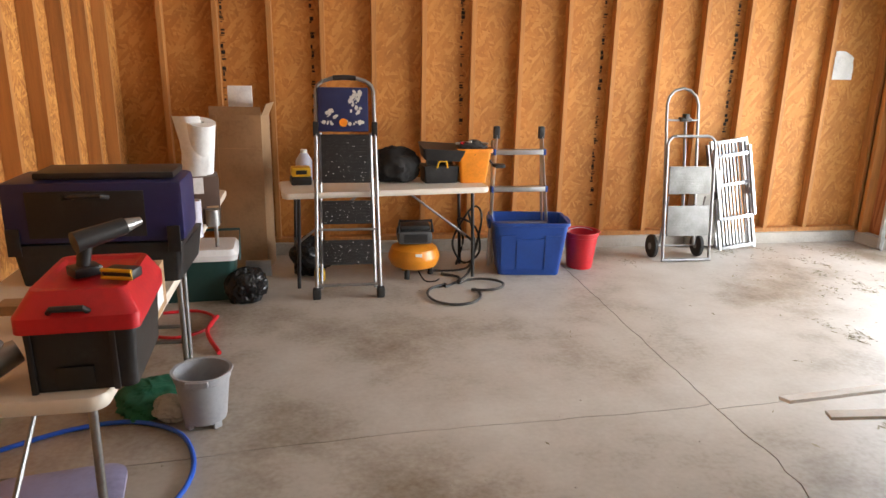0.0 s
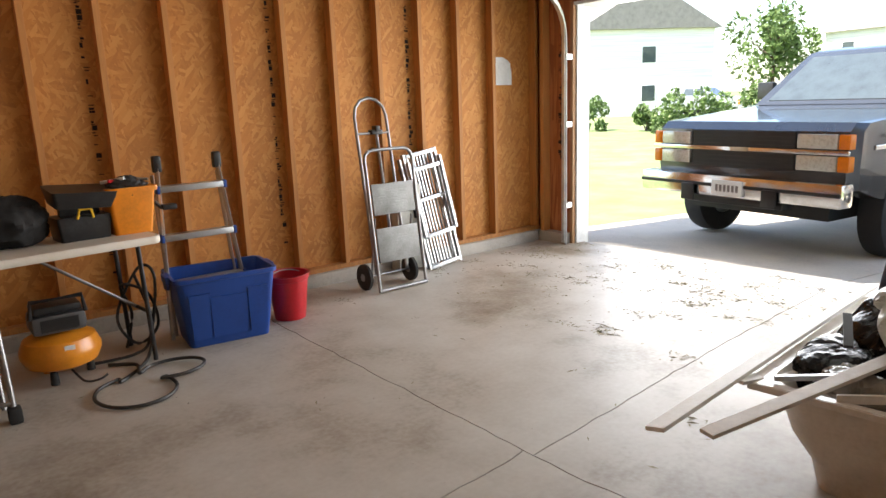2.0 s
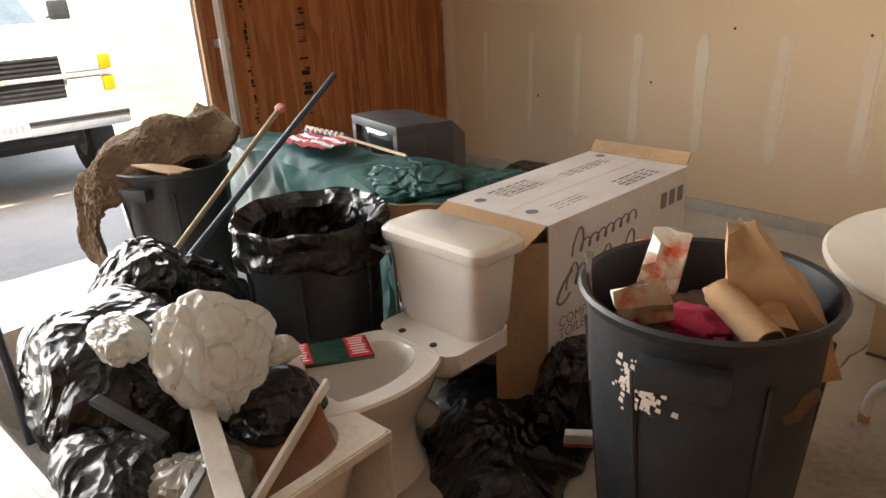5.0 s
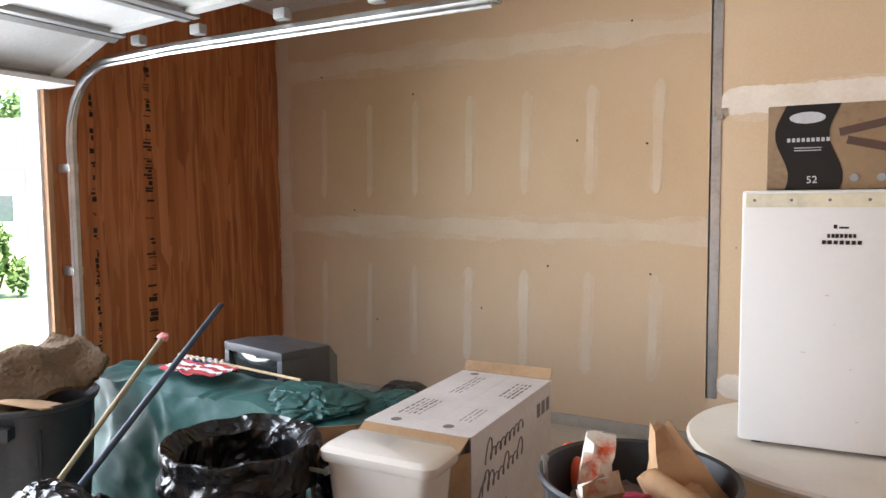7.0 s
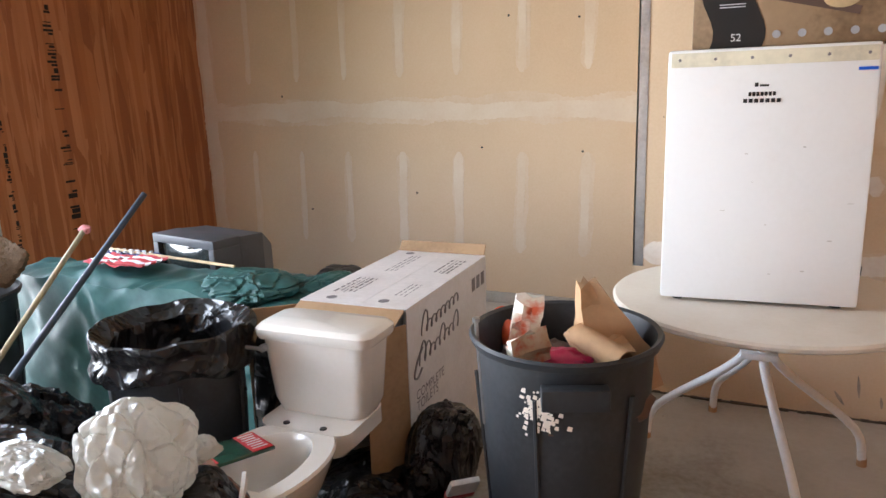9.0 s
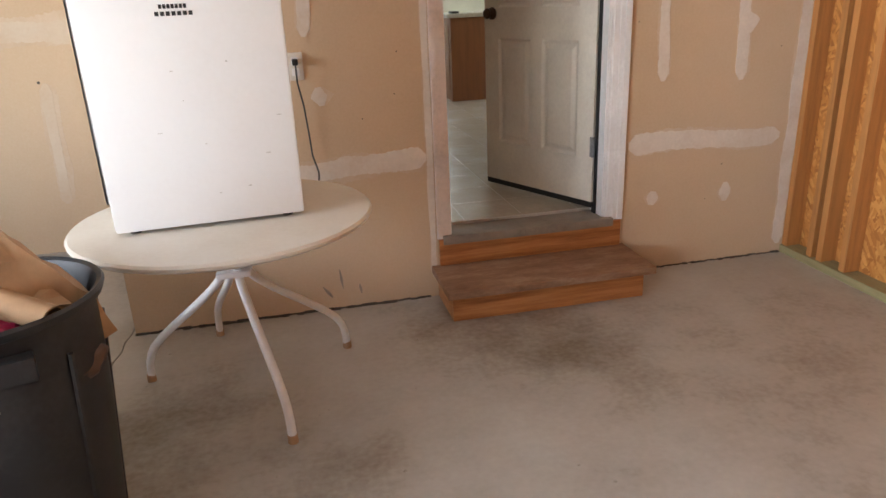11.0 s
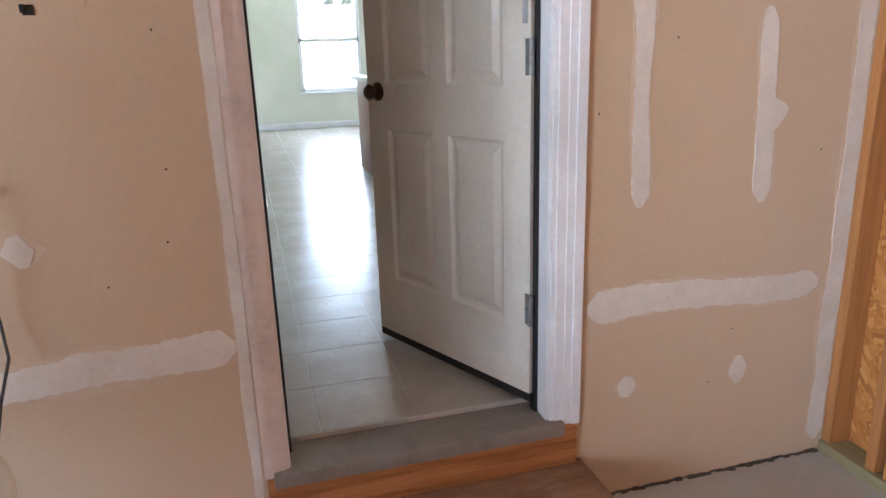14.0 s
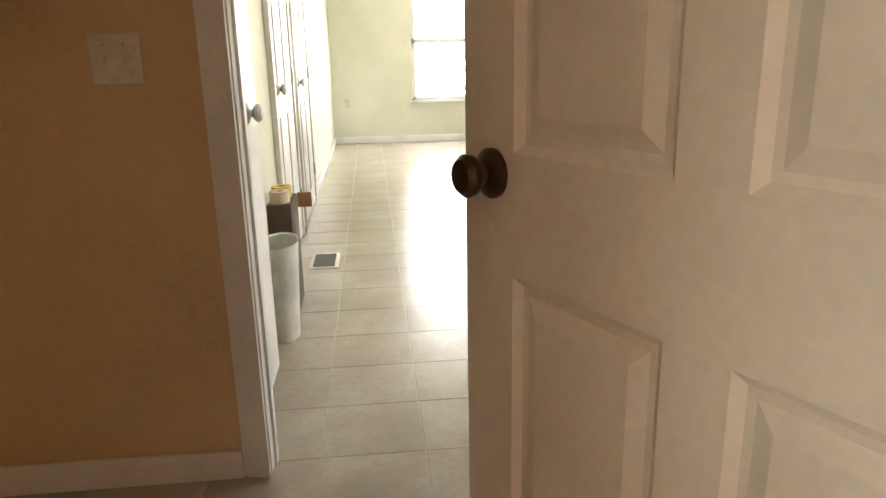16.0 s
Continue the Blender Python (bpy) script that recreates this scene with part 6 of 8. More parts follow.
for side in (-1, 1):
    part("foot", Shape().box((sl_x(side, 0) - 0.028, -1.185, 0.0), (sl_x(side, 0) + 0.028, -1.115, 0.075), 0.012), RUBBER, sl, "black rubber foot")
    part("rear_leg", Shape().tube([(sl_x(side * 0.86, 0.1), yt(0.1) + 0.07, 0.04), (sl_x(side * 0.86, 1.1), yt(1.1) + 0.05, 1.12)], 0.0115, 8), STEELG, sl)
    part("joint", Shape().box((sl_x(side, 1.15) - 0.02, yt(1.15) - 0.02, 1.10), (sl_x(side, 1.15) + 0.02, yt(1.15) + 0.03, 1.20), 0.006), PLBLK, sl)
part("lower_bar", Shape().rod((sl_x(-1, 0.09), yt(0.09), 0.09), (sl_x(1, 0.09), yt(0.09), 0.09), 0.011), STEELG, sl)
part("middle_bar", Shape().rod((sl_x(-1, 0.47), yt(0.47), 0.47), (sl_x(1, 0.47), yt(0.47), 0.47), 0.009), STEELG, sl)
PAINTY = mat("paint_spattered_plastic", (0.02, 0.02, 0.022), 0.5, scale=26, fine=120, bump=0.15, light=(0.05, 0.05, 0.05))
for z0, z1 in ((0.22, 0.395), (0.50, 0.665), (0.78, 1.115)):
    zc = (z0 + z1) / 2
    w = 0.178 - 0.01 * zc
    m = Matrix.Translation((0.578, yt(zc) + 0.022, zc)) @ Matrix.Rotation(radians(-11), 4, "X")
    tr = part("tread", Shape().box((-w, -0.012, -(z1 - z0) / 2), (w, 0.012, (z1 - z0) / 2), 0.01, m), PAINTY, sl, "black paint-spattered tread")
    ribs = Shape()
    nr = int((z1 - z0) / 0.022)
    for k in range(nr):
        zz = -(z1 - z0) / 2 + 0.018 + k * 0.022
        ribs.box((-w + 0.02, -0.0155, zz), (w - 0.02, -0.0121, zz + 0.007), 0, m)
    part("grip_rib", ribs, PLBLK, tr, smooth=False)
    sp = Shape()
    rr = random.Random(int(z0 * 100))
    for k in range(34):
        x, z = rr.uniform(-w * 0.9, w * 0.9), rr.uniform(-(z1 - z0) * 0.45, (z1 - z0) * 0.45)
        q = rr.uniform(0.0015, 0.0045)
        sp.box((x, -0.0172, z), (x + q * rr.uniform(1, 3), -0.0158, z + q), 0, m)
    part("paint_fleck", sp, PAPER, tr, "white paint flecks", smooth=False)
m = Matrix.Translation((0.565, yt(1.3) - 0.01, 1.30)) @ Matrix.Rotation(radians(-11), 4, "X")
tray = part("tray", Shape().box((-0.172, -0.012, -0.17), (0.172, 0.012, 0.13), 0.015, m), mat("blue_paint_tray", (0.014, 0.02, 0.085), 0.4, scale=9, fine=25, bump=0.1), sl, "navy tray with dried white paint")
sp = Shape()
for cx, cz, rx, rz, n in ((0.08, 0.02, 0.045, 0.075, 40), (-0.08, -0.05, 0.04, 0.03, 18), (0.0, -0.11, 0.15, 0.012, 22), (0.1, 0.09, 0.03, 0.02, 12)):
    rr = random.Random(int(cx * 1000))
    for k in range(n):
        a, q, s0 = rr.uniform(0, 6.28), rr.random() ** 0.5, rr.uniform(0.006, 0.02)
        x, z = cx + rx * q * math.cos(a), cz + rz * q * math.sin(a)
        sp.add([(m @ Vector((x + s0 * math.cos(b) * rr.uniform(0.5, 1), -0.0125 - 0.0002 * k / n, z + s0 * math.sin(b) * rr.uniform(0.5, 1)))) for b in (0, 1, 2, 3, 4, 5)], [(0, 1, 2, 3, 4, 5)])
part("dried_paint", sp, mat("dried_white_paint", (0.6, 0.58, 0.54), 0.7, bump=0.1), tray, "dried white paint", smooth=False)
ring = Shape().lathe([(0.028, 0), (0.028, 0.004), (0, 0.005)], n=20, m=m @ Matrix.Translation((0, -0.013, -0.11)) @ Matrix.Rotation(radians(90), 4, "X"))
part("orange_disc", ring, ORANGEP, tray, "orange round badge")

ac = thing("air_compressor", "orange pancake air compressor with grey motor hood", "air compressor", pose(1.09, -0.66, 0))
part("tank", Shape().lathe([(0, 0.06), (0.12, 0.065), (0.175, 0.09), (0.198, 0.14), (0.198, 0.17), (0.175, 0.225), (0.12, 0.252), (0, 0.26)], n=40), TANKP, ac)
part("motor_hood", Shape().box((-0.13, -0.11, 0.265), (0.13, 0.11, 0.37), 0.03), mat("hood_grey", (0.075, 0.075, 0.078), 0.5, bump=0.1), ac)
part("top_cover", Shape().box((-0.115, -0.10, 0.371), (0.115, 0.10, 0.415), 0.02), PLBLK, ac)
part("carry_handle", Shape().tube([(-0.13, -0.09, 0.36), (-0.12, -0.09, 0.45), (0.12, -0.09, 0.45), (0.13, -0.09, 0.36)], 0.013, 8), PLBLK, ac)
for k in range(3):
    a = radians(90 + 120 * k + 30)
    part("foot", Shape().lathe([(0, 0), (0.022, 0), (0.018, 0.07), (0, 0.08)], (0.13 * math.cos(a), 0.13 * math.sin(a), 0), 12), RUBBER if k else TANKP, ac)
part("grille", Shape().box((-0.09, -0.1135, 0.285), (0.09, -0.110, 0.35), 0.002), PLBLK, ac, smooth=False)
part("data_plate", Shape().box((-0.01, -0.188, 0.19), (0.04, -0.183, 0.215), 0.001, Matrix.Rotation(radians(0), 4, "X")), PAPER, ac, smooth=False)
part("drain_hose", Shape().tube(smooth_path([(0.02, -0.1, 0.06), (0.06, -0.2, 0.012), (0.13, -0.22, 0.01), (0.17, -0.2, 0.02)], 5), 0.006, 6), PLBLK, ac)

BLKH = mat("black_hose_rubber", (0.02, 0.018, 0.016), 0.5, scale=9, bump=0.1)
pts = [(1.55, -0.45, 0.45), (1.58, -0.6, 0.2), (1.50, -0.75, 0.02), (1.30, -1.0, 0.012)]
pts += [(1.32 + 0.19 * math.cos(radians(a)), -1.18 + 0.22 * math.sin(radians(a)), 0.012) for a in range(100, 400, 40)]
pts += [(1.55 + 0.17 * math.cos(radians(a)), -1.02 + 0.13 * math.sin(radians(a)), 0.022) for a in range(-120, 200, 40)] + [(1.42, -0.8, 0.012), (1.3, -0.7, 0.012)]
solid("air_hose", Shape().tube(smooth_path(pts, 6), 0.0095, 8), BLKH, "black rubber air hose coiled loosely on the floor", "hose")
solid("coiled_hose", Shape().tube(smooth_path([(1.45, -0.5, 0.02), (1.52, -0.42, 0.2), (1.46, -0.5, 0.40), (1.60, -0.52, 0.33), (1.64, -0.5, 0.12), (1.5, -0.55, 0.05), (1.42, -0.5, 0.22), (1.58, -0.46, 0.48), (1.64, -0.55, 0.42), (1.56, -0.6, 0.08), (1.46, -0.62, 0.012), (1.25, -0.62, 0.012)], 7), 0.009, 7), BLKH, "tangled black hose hanging at the table leg", "hose")

tt = thing("storage_tote", "open blue plastic storage tote standing on the floor", "tote", pose(2.0, -0.62, 0, 0, 0, -7))
outer = [tub_ring(-0.235, 0.235, -0.15, 0.15, 0.03, 0.0), tub_ring(-0.24, 0.24, -0.155, 0.155, 0.035, 0.012), tub_ring(-0.29, 0.29, -0.20, 0.20, 0.045, 0.40), tub_ring(-0.305, 0.305, -0.215, 0.215, 0.05, 0.405), tub_ring(-0.305, 0.305, -0.215, 0.215, 0.05, 0.43), tub_ring(-0.285, 0.285, -0.195, 0.195, 0.045, 0.43), tub_ring(-0.235, 0.235, -0.15, 0.15, 0.03, 0.012)]
part("body", loft(outer), BLUEP, tt)
for x in (-0.17, 0.17):
    s = loft([[(x + dx * 0.05, -0.1555 - 0.045 * z / 0.4 - d, z) for dx, z in ((-1, 0.05), (1, 0.05), (1.2, 0.33), (-1.2, 0.33))] for d in (-0.004, 0.008)])
    part("side_rib", s, BLUEP, tt)
part("front_panel", loft([[(dx * 0.1, -0.1555 - 0.045 * z / 0.4 - d, z) for dx, z in ((-1, 0.05), (1, 0.05), (1.1, 0.30), (-1.1, 0.30))] for d in (-0.004, 0.005)]), BLUEP, tt)
for x in (-1, 1):
    part("grip", Shape().box((x * 0.30, -0.07, 0.385), (x * 0.325, 0.07, 0.43), 0.006), BLUEP, tt)


def bucket(name, c, r0, r1, h, material, label, handle=None, feet=False):
    t = thing(name, label, "bucket", pose(c[0], c[1], 0))
    z0 = 0.025 if feet else 0.0
    part("body", Shape().lathe([(0, z0), (r0, z0), (r0 + 0.003, z0 + 0.01), (r1 - 0.006, h - 0.045), (r1, h - 0.04), (r1 + 0.004, h - 0.008), (r1 + 0.012, h - 0.004), (r1 + 0.01, h), (r1 - 0.004, h - 0.003), (r0 - 0.004, z0 + 0.012), (0, z0 + 0.012)], n=40), material, t)
    if handle is not None:
        part("bail", Shape().tube([(r1 * math.cos(radians(handle)) * math.cos(radians(a)) - r1 * 0.5 * math.sin(radians(a)) * math.sin(radians(handle)), r1 * math.sin(radians(handle)) * math.cos(radians(a)) + r1 * 0.5 * math.sin(radians(a)) * math.cos(radians(handle)), h - 0.03 + 0.035 * math.sin(radians(a))) for a in range(0, 181, 15)], 0.004, 6), STEELG, t, "wire bail handle")
    if feet:
        for k in range(4):
            a = radians(45 + 90 * k)
            part("foot", Shape().box((-0.02, -0.012, 0), (0.02, 0.012, 0.03), 0.004, Matrix.Translation((r0 * 0.9 * math.cos(a), r0 * 0.9 * math.sin(a), 0)) @ Matrix.Rotation(a + math.pi / 2, 4, "Z")), material, t)
        part("spout", Shape().box((-0.05, -r1 - 0.02, h - 0.03), (0.05, -r1 + 0.004, h - 0.002), 0.008), material, t)
    return t


bucket("bucket", (2.465, -0.58), 0.10, 0.138, 0.305, REDP, "red plastic bucket with wire handle beside the tote", 20)
bucket("bucket", (-0.12, -2.77), 0.095, 0.125, 0.265, GREYP, "grey plastic bucket with moulded feet on the floor", None, True)

# multi-position ladder behind the tote
ml = thing("ladder", "folded aluminium ladder with blue rung caps behind the tote", "ladder")
for side in (-1, 1):
    part("rail", Shape().tube([(1.955 + side * 0.255, -0.56, 0.02), (1.955 + side * 0.185, -0.40, 1.05)], 0.02, 6, flat=0.6), ALU, ml)
    part("inner_rail", Shape().tube([(1.955 + side * 0.215, -0.50, 0.02), (1.955 + side * 0.20, -0.34, 1.0)], 0.017, 6, flat=0.6), ALU, ml)
    part("end_cap", Shape().box((1.955 + side * 0.183 - 0.025, -0.42, 1.02), (1.955 + side * 0.183 + 0.025, -0.37, 1.12), 0.012), PLBLK, ml, "black rubber cap")
for z in (0.35, 0.63, 0.92):
    w = 0.255 - 0.07 * z / 1.05
    y = -0.56 + 0.16 * z / 1.05
    rg = part("rung", Shape().box((1.955 - w, y - 0.035, z - 0.02), (1.955 + w, y + 0.03, z + 0.02), 0.006), ALU, ml)
    for side in (-1, 1):
        part("rung_cap", Shape().box((1.955 + side * (w + 0.001), y - 0.037, z - 0.024), (1.955 + side * (w + 0.02), y + 0.032, z + 0.024), 0.005), BLUEP, rg, "blue plastic cap")

# hand truck
ht = thing("hand_truck", "old grey steel convertible hand truck with two wheels", "hand truck")


def hoop(x0, x1, z0, z1, y0, y1, r, rad):
    ym = y0 + (y1 - y0) * (z1 - r - z0) / (z1 - z0)
    cx, hw = (x0 + x1) / 2, (x1 - x0) / 2
    pts = [(x0, y0, z0), (x0, ym, z1 - r)] + [(cx - hw + r - r * math.cos(radians(a)) if a <= 90 else 0, ym + (y1 - ym) * math.sin(radians(a)), z1 - r + r * math.sin(radians(a))) for a in (30, 60, 90)]
    pts += [(cx + hw - r + r * math.cos(radians(a)), ym + (y1 - ym) * math.sin(radians(a)), z1 - r + r * math.sin(radians(a))) for a in (90, 60, 30)] + [(x1, ym, z1 - r), (x1, y0, z0)]
    return Shape().tube(pts, rad, 10)


part("front_hoop", hoop(3.21, 3.63, 0.02, 1.045, -0.545, -0.42, 0.07, 0.0125), STEELG, ht)
part("tall_hoop", hoop(3.26, 3.54, 0.12, 1.42, -0.43, -0.22, 0.139, 0.0125), STEELG, ht)
part("base_bar", Shape().rod((3.20, -0.55, 0.02), (3.64, -0.55, 0.02), 0.014), STEELG, ht)
part("centre_post", Shape().tube([(3.43, -0.42, 0.2), (3.41, -0.30, 1.15)], 0.012, 8), STEELG, ht)
part("cross_bar", Shape().rod((3.265, -0.27, 1.16), (3.54, -0.27, 1.16), 0.009), STEELG, ht)
part("latch", Shape().box((3.37, -0.30, 1.15), (3.47, -0.24, 1.185), 0.01).box((3.40, -0.31, 1.17), (3.44, -0.25, 1.215), 0.008), PLBLK, ht, "black latch knob")
TREADPL = mat("checker_plate", (0.25, 0.25, 0.24), 0.5, 0.3, scale=6, fine=90, dark=(0.16, 0.155, 0.15), light=(0.36, 0.36, 0.35), bump=0.5)
for z0, z1 in ((0.57, 0.80), (0.22, 0.475)):
    m = Matrix.Translation((3.42, -0.525 + 0.12 * (z0 + z1) / 2 - 0.02, (z0 + z1) / 2)) @ Matrix.Rotation(radians(-7), 4, "X")
    pl = part("step_plate", Shape().box((-0.185, -0.008, -(z1 - z0) / 2), (0.185, 0.008, (z1 - z0) / 2), 0.004, m), TREADPL, ht, "worn checker plate")
    dm = Shape()
    for i in range(17):
        for j in range(10):
            x, z = -0.17 + i * 0.021 + 0.0105 * (j % 2), -(z1 - z0) / 2 + 0.012 + j * (z1 - z0 - 0.02) / 10
            dm.add([m @ Vector(q) for q in ((x - 0.007, -0.0082, z), (x, -0.0105, z + 0.004), (x + 0.007, -0.0082, z), (x, -0.0105, z - 0.004))], [(0, 1, 2, 3)])
    tagged(part("raised_pattern", dm, TREADPL, pl, smooth=False), kind="stuff")
for x in (3.215, 3.60):
    w = part("wheel", Shape().lathe([(0.03, -0.02), (0.085, -0.022), (0.10, -0.012), (0.10, 0.012), (0.085, 0.022), (0.03, 0.02)], n=24, m=Matrix.Translation((x - 0.03 if x < 3.4 else x, -0.38, 0.10)) @ Matrix.Rotation(radians(90), 4, "Y")), RUBBER, ht, "black rubber wheel")
    part("rim", Shape().lathe([(0, -0.018), (0.05, -0.016), (0.05, 0.016), (0, 0.018)], n=16, m=Matrix.Translation((x - 0.03 if x < 3.4 else x, -0.38, 0.10)) @ Matrix.Rotation(radians(90), 4, "Y")), STEELG, w)
part("axle", Shape().rod((3.18, -0.38, 0.10), (3.62, -0.38, 0.10), 0.009), STEELG, ht)
for x in (3.245, 3.575):
    part("axle_strut", Shape().rod((x, -0.38, 0.10), (x, -0.47, 0.55), 0.008), STEELG, ht)
solid("metal_cabinet_panel", Shape().box((3.66, -0.16, 0.02), (3.90, -0.04, 0.72), 0.006), mat("pale_panel", (0.42, 0.41, 0.37), 0.6, scale=4, bump=0.1), "pale grey board leaning on the wall behind the hand truck", "board")

# folded aluminium ladder
fl = thing("folding_ladder", "folded bright aluminium articulated ladder leaning on the studs", "ladder", pose(4.09, -0.22, 0, -9, -7.5, 1))
for side in (-1, 1):
    for y, zb, zt in ((0.0, 0.0, 1.0), (0.06, 0.02, 0.97), (-0.05, 0.30, 0.93)):
        part("rail", Shape().box((side * 0.165 - 0.012, y - 0.018, zb), (side * 0.165 + 0.012, y + 0.018, zt), 0.003), ALU, fl, smooth=False)
    part("hinge", Shape().lathe([(0, -0.012), (0.045, -0.012), (0.045, 0.012), (0, 0.012)], n=20, m=Matrix.Translation((side * 0.19, 0.0, 0.52)) @ Matrix.Rotation(radians(90), 4, "Y")), PLBLK, fl, "dark hinge knuckle")
for k, z in enumerate((0.03, 0.30, 0.60, 0.86, 0.98)):
    part("rung", Shape().box((-0.152, -0.02 - 0.04 * (k % 2), z - 0.016), (0.152, 0.02 - 0.04 * (k % 2), z + 0.016), 0.005), ALU, fl)
for k in range(9):
    x = -0.13 + 0.0325 * k
    part("inner_slat", Shape().box((x - 0.008, 0.035, 0.04), (x + 0.008, 0.05, 0.96), 0.002), ALU, fl, smooth=False)

# tall carton, cooler and bags in the corner
tc2 = thing("tall_carton", "tall narrow brown cardboard box standing against the studs", "carton", pose(-0.2, -0.30, 0, 0, 0, -8))
part("body", Shape().box((-0.19, -0.14, 0.0), (0.19, 0.14, 1.20), 0.004), CARD, tc2)
part("flap", Shape().box((-0.19, -0.141, 1.2), (0.19, -0.136, 1.26), 0.001, Matrix.Translation((0, 0, 0))), CARD, tc2, smooth=False)
part("flap", Shape().box((-0.006, -0.13, 0), (0.0, 0.13, 0.10), 0.001, Matrix.Translation((0.19, 0, 1.19)) @ Matrix.Rotation(radians(25), 4, "Y")), CARD, tc2, smooth=False)
part("crease", Shape().box((-0.14, -0.1425, 0.95), (0.19, -0.1401, 0.955)).box((-0.14, -0.1425, 0.02), (-0.136, -0.1401, 1.2)), KRAFT, tc2, smooth=False)
solid("foam_sheet", Shape().box((-0.29, -0.24, 1.13), (-0.11, -0.21, 1.40), 0.006, pose(0, 0, 0)), PAPER, "white foam sheet sticking out of the tall carton", "foam")
cl = thing("cooler", "dark green cooler with a white lid on the floor", "cooler", pose(-0.46, -0.98, 0, 0, 0, 4))
part("body", loft([tub_ring(-0.24, 0.24, -0.15, 0.15, 0.04, 0), tub_ring(-0.27, 0.27, -0.18, 0.18, 0.05, 0.29)]), GREENP, cl)
part("lid", loft([tub_ring(-0.28, 0.28, -0.19, 0.19, 0.05, 0.291), tub_ring(-0.285, 0.285, -0.195, 0.195, 0.05, 0.33), tub_ring(-0.26, 0.26, -0.17, 0.17, 0.04, 0.365)]), WHITE, cl, "white lid")
part("bail", Shape().tube([(-0.285, 0, 0.24), (-0.29, 0.10, 0.44), (0.29, 0.10, 0.44), (0.285, 0, 0.24)], 0.01, 8), GREENP, cl)
solid("rubbish_bag", crumple((-0.12, -1.12, 0.10), (0.14, 0.12, 0.12), 101, 0.3, floor=0.0), BAG, "small crumpled black bag on the concrete beside the cooler", "bin bag")
solid("metal_bracket", Shape().box((-0.16, -0.80, 0.06), (0.02, -0.77, 0.18), 0.004).box((-0.16, -0.80, 0.0), (-0.13, -0.70, 0.06), 0.003), STEELG, "small grey metal bracket on the floor", "bracket")
solid("rubbish_bag", crumple((0.30, -0.58, 0.14), (0.15, 0.13, 0.16), 103, 0.25, floor=0.0), BAG, "black tool bag slumped under the folding table", "bag")
solid("yellow_tape_measure", Shape().box((0.33, -0.78, 0.0), (0.41, -0.70, 0.09), 0.02), YELLOWP, "yellow plastic case on the floor under the table", "case")

# on the folding table
ch1 = thing("battery_charger", "yellow and black battery charger on the folding table", "charger", pose(0.25, -0.62, 0.715, 0, 0, 8))
part("base", Shape().box((-0.075, -0.07, 0), (0.075, 0.07, 0.06), 0.012), PLBLK, ch1)
part("top", Shape().box((-0.07, -0.06, 0.061), (0.07, 0.06, 0.13), 0.014), YELLOWP, ch1)
part("slot", Shape().box((-0.04, -0.063, 0.08), (0.04, -0.0601, 0.11), 0.002), PLBLK, ch1)
jug = thing("clear_jug", "cloudy clear plastic jug standing on the table", "jug", pose(0.27, -0.47, 0.715))
part("body", Shape().lathe([(0, 0), (0.06, 0), (0.062, 0.15), (0.035, 0.20), (0.02, 0.21)], n=20), CLEARP, jug)
part("cap", Shape().lathe([(0.024, 0.21), (0.024, 0.235), (0, 0.236)], n=16), PAPER, jug)
solid("tool_bag", crumple((0.95, -0.55, 0.84), (0.19, 0.13, 0.14), 111, 0.22, floor=0.716), mat("black_canvas", (0.012, 0.011, 0.011), 0.85, scale=20, bump=0.4), "slumped black canvas tool bag on the table", "bag")
tb = thing("tool_box", "open black tool box with yellow latch on the table", "tool box", pose(1.29, -0.56, 0.715, 0, 0, 6))
part("base", loft([tub_ring(-0.125, 0.125, -0.09, 0.09, 0.015, 0), tub_ring(-0.14, 0.14, -0.10, 0.10, 0.015, 0.13)]), PLBLK, tb)
part("tray", loft([tub_ring(-0.14, 0.14, -0.11, 0.07, 0.02, 0.0), tub_ring(-0.165, 0.165, -0.13, 0.09, 0.02, 0.09)]).move(pose(0.0, -0.02, 0.19, 8, 4, 0)), PLBLK, tb)
part("bracket", Shape().box((-0.1, -0.02, 0.1301), (0.1, 0.02, 0.20)), PLBLK, tb, smooth=False)
part("latch", Shape().tube([(-0.04, -0.105, 0.12), (-0.03, -0.115, 0.17), (0.03, -0.115, 0.17), (0.04, -0.105, 0.12)], 0.008, 6), YELLOWP, tb, "yellow latch")
ob = thing("orange_bin", "orange plastic tool crate heaped with tools on the table", "crate", pose(1.54, -0.57, 0.715, 0, 0, 4))
part("body", loft([tub_ring(-0.10, 0.10, -0.08, 0.08, 0.02, 0), tub_ring(-0.13, 0.13, -0.11, 0.11, 0.02, 0.26), tub_ring(-0.115, 0.115, -0.095, 0.095, 0.02, 0.26), tub_ring(-0.10, 0.10, -0.08, 0.08, 0.02, 0.02)]), ORANGEP, ob)
part("rim", loft([tub_ring(-0.14, 0.14, -0.12, 0.12, 0.02, 0.235), tub_ring(-0.14, 0.14, -0.12, 0.12, 0.02, 0.262), tub_ring(-0.128, 0.128, -0.108, 0.108, 0.02, 0.262)], False, False), ORANGEP, ob)
part("tool_heap", crumple((0, 0, 0.24), (0.12, 0.09, 0.07), 121, 0.3), PLBLK, ob)
for k, (a, b, mm) in enumerate((((-0.1, -0.05, 0.30), (0.08, 0.02, 0.285), REDP), ((-0.12, 0.02, 0.29), (-0.02, -0.06, 0.31), PAPER), ((0.0, 0.05, 0.3), (0.12, -0.03, 0.29), STEELG))):
    part("tool_handle", Shape().tube([a, b], 0.009, 6), mm, ob)
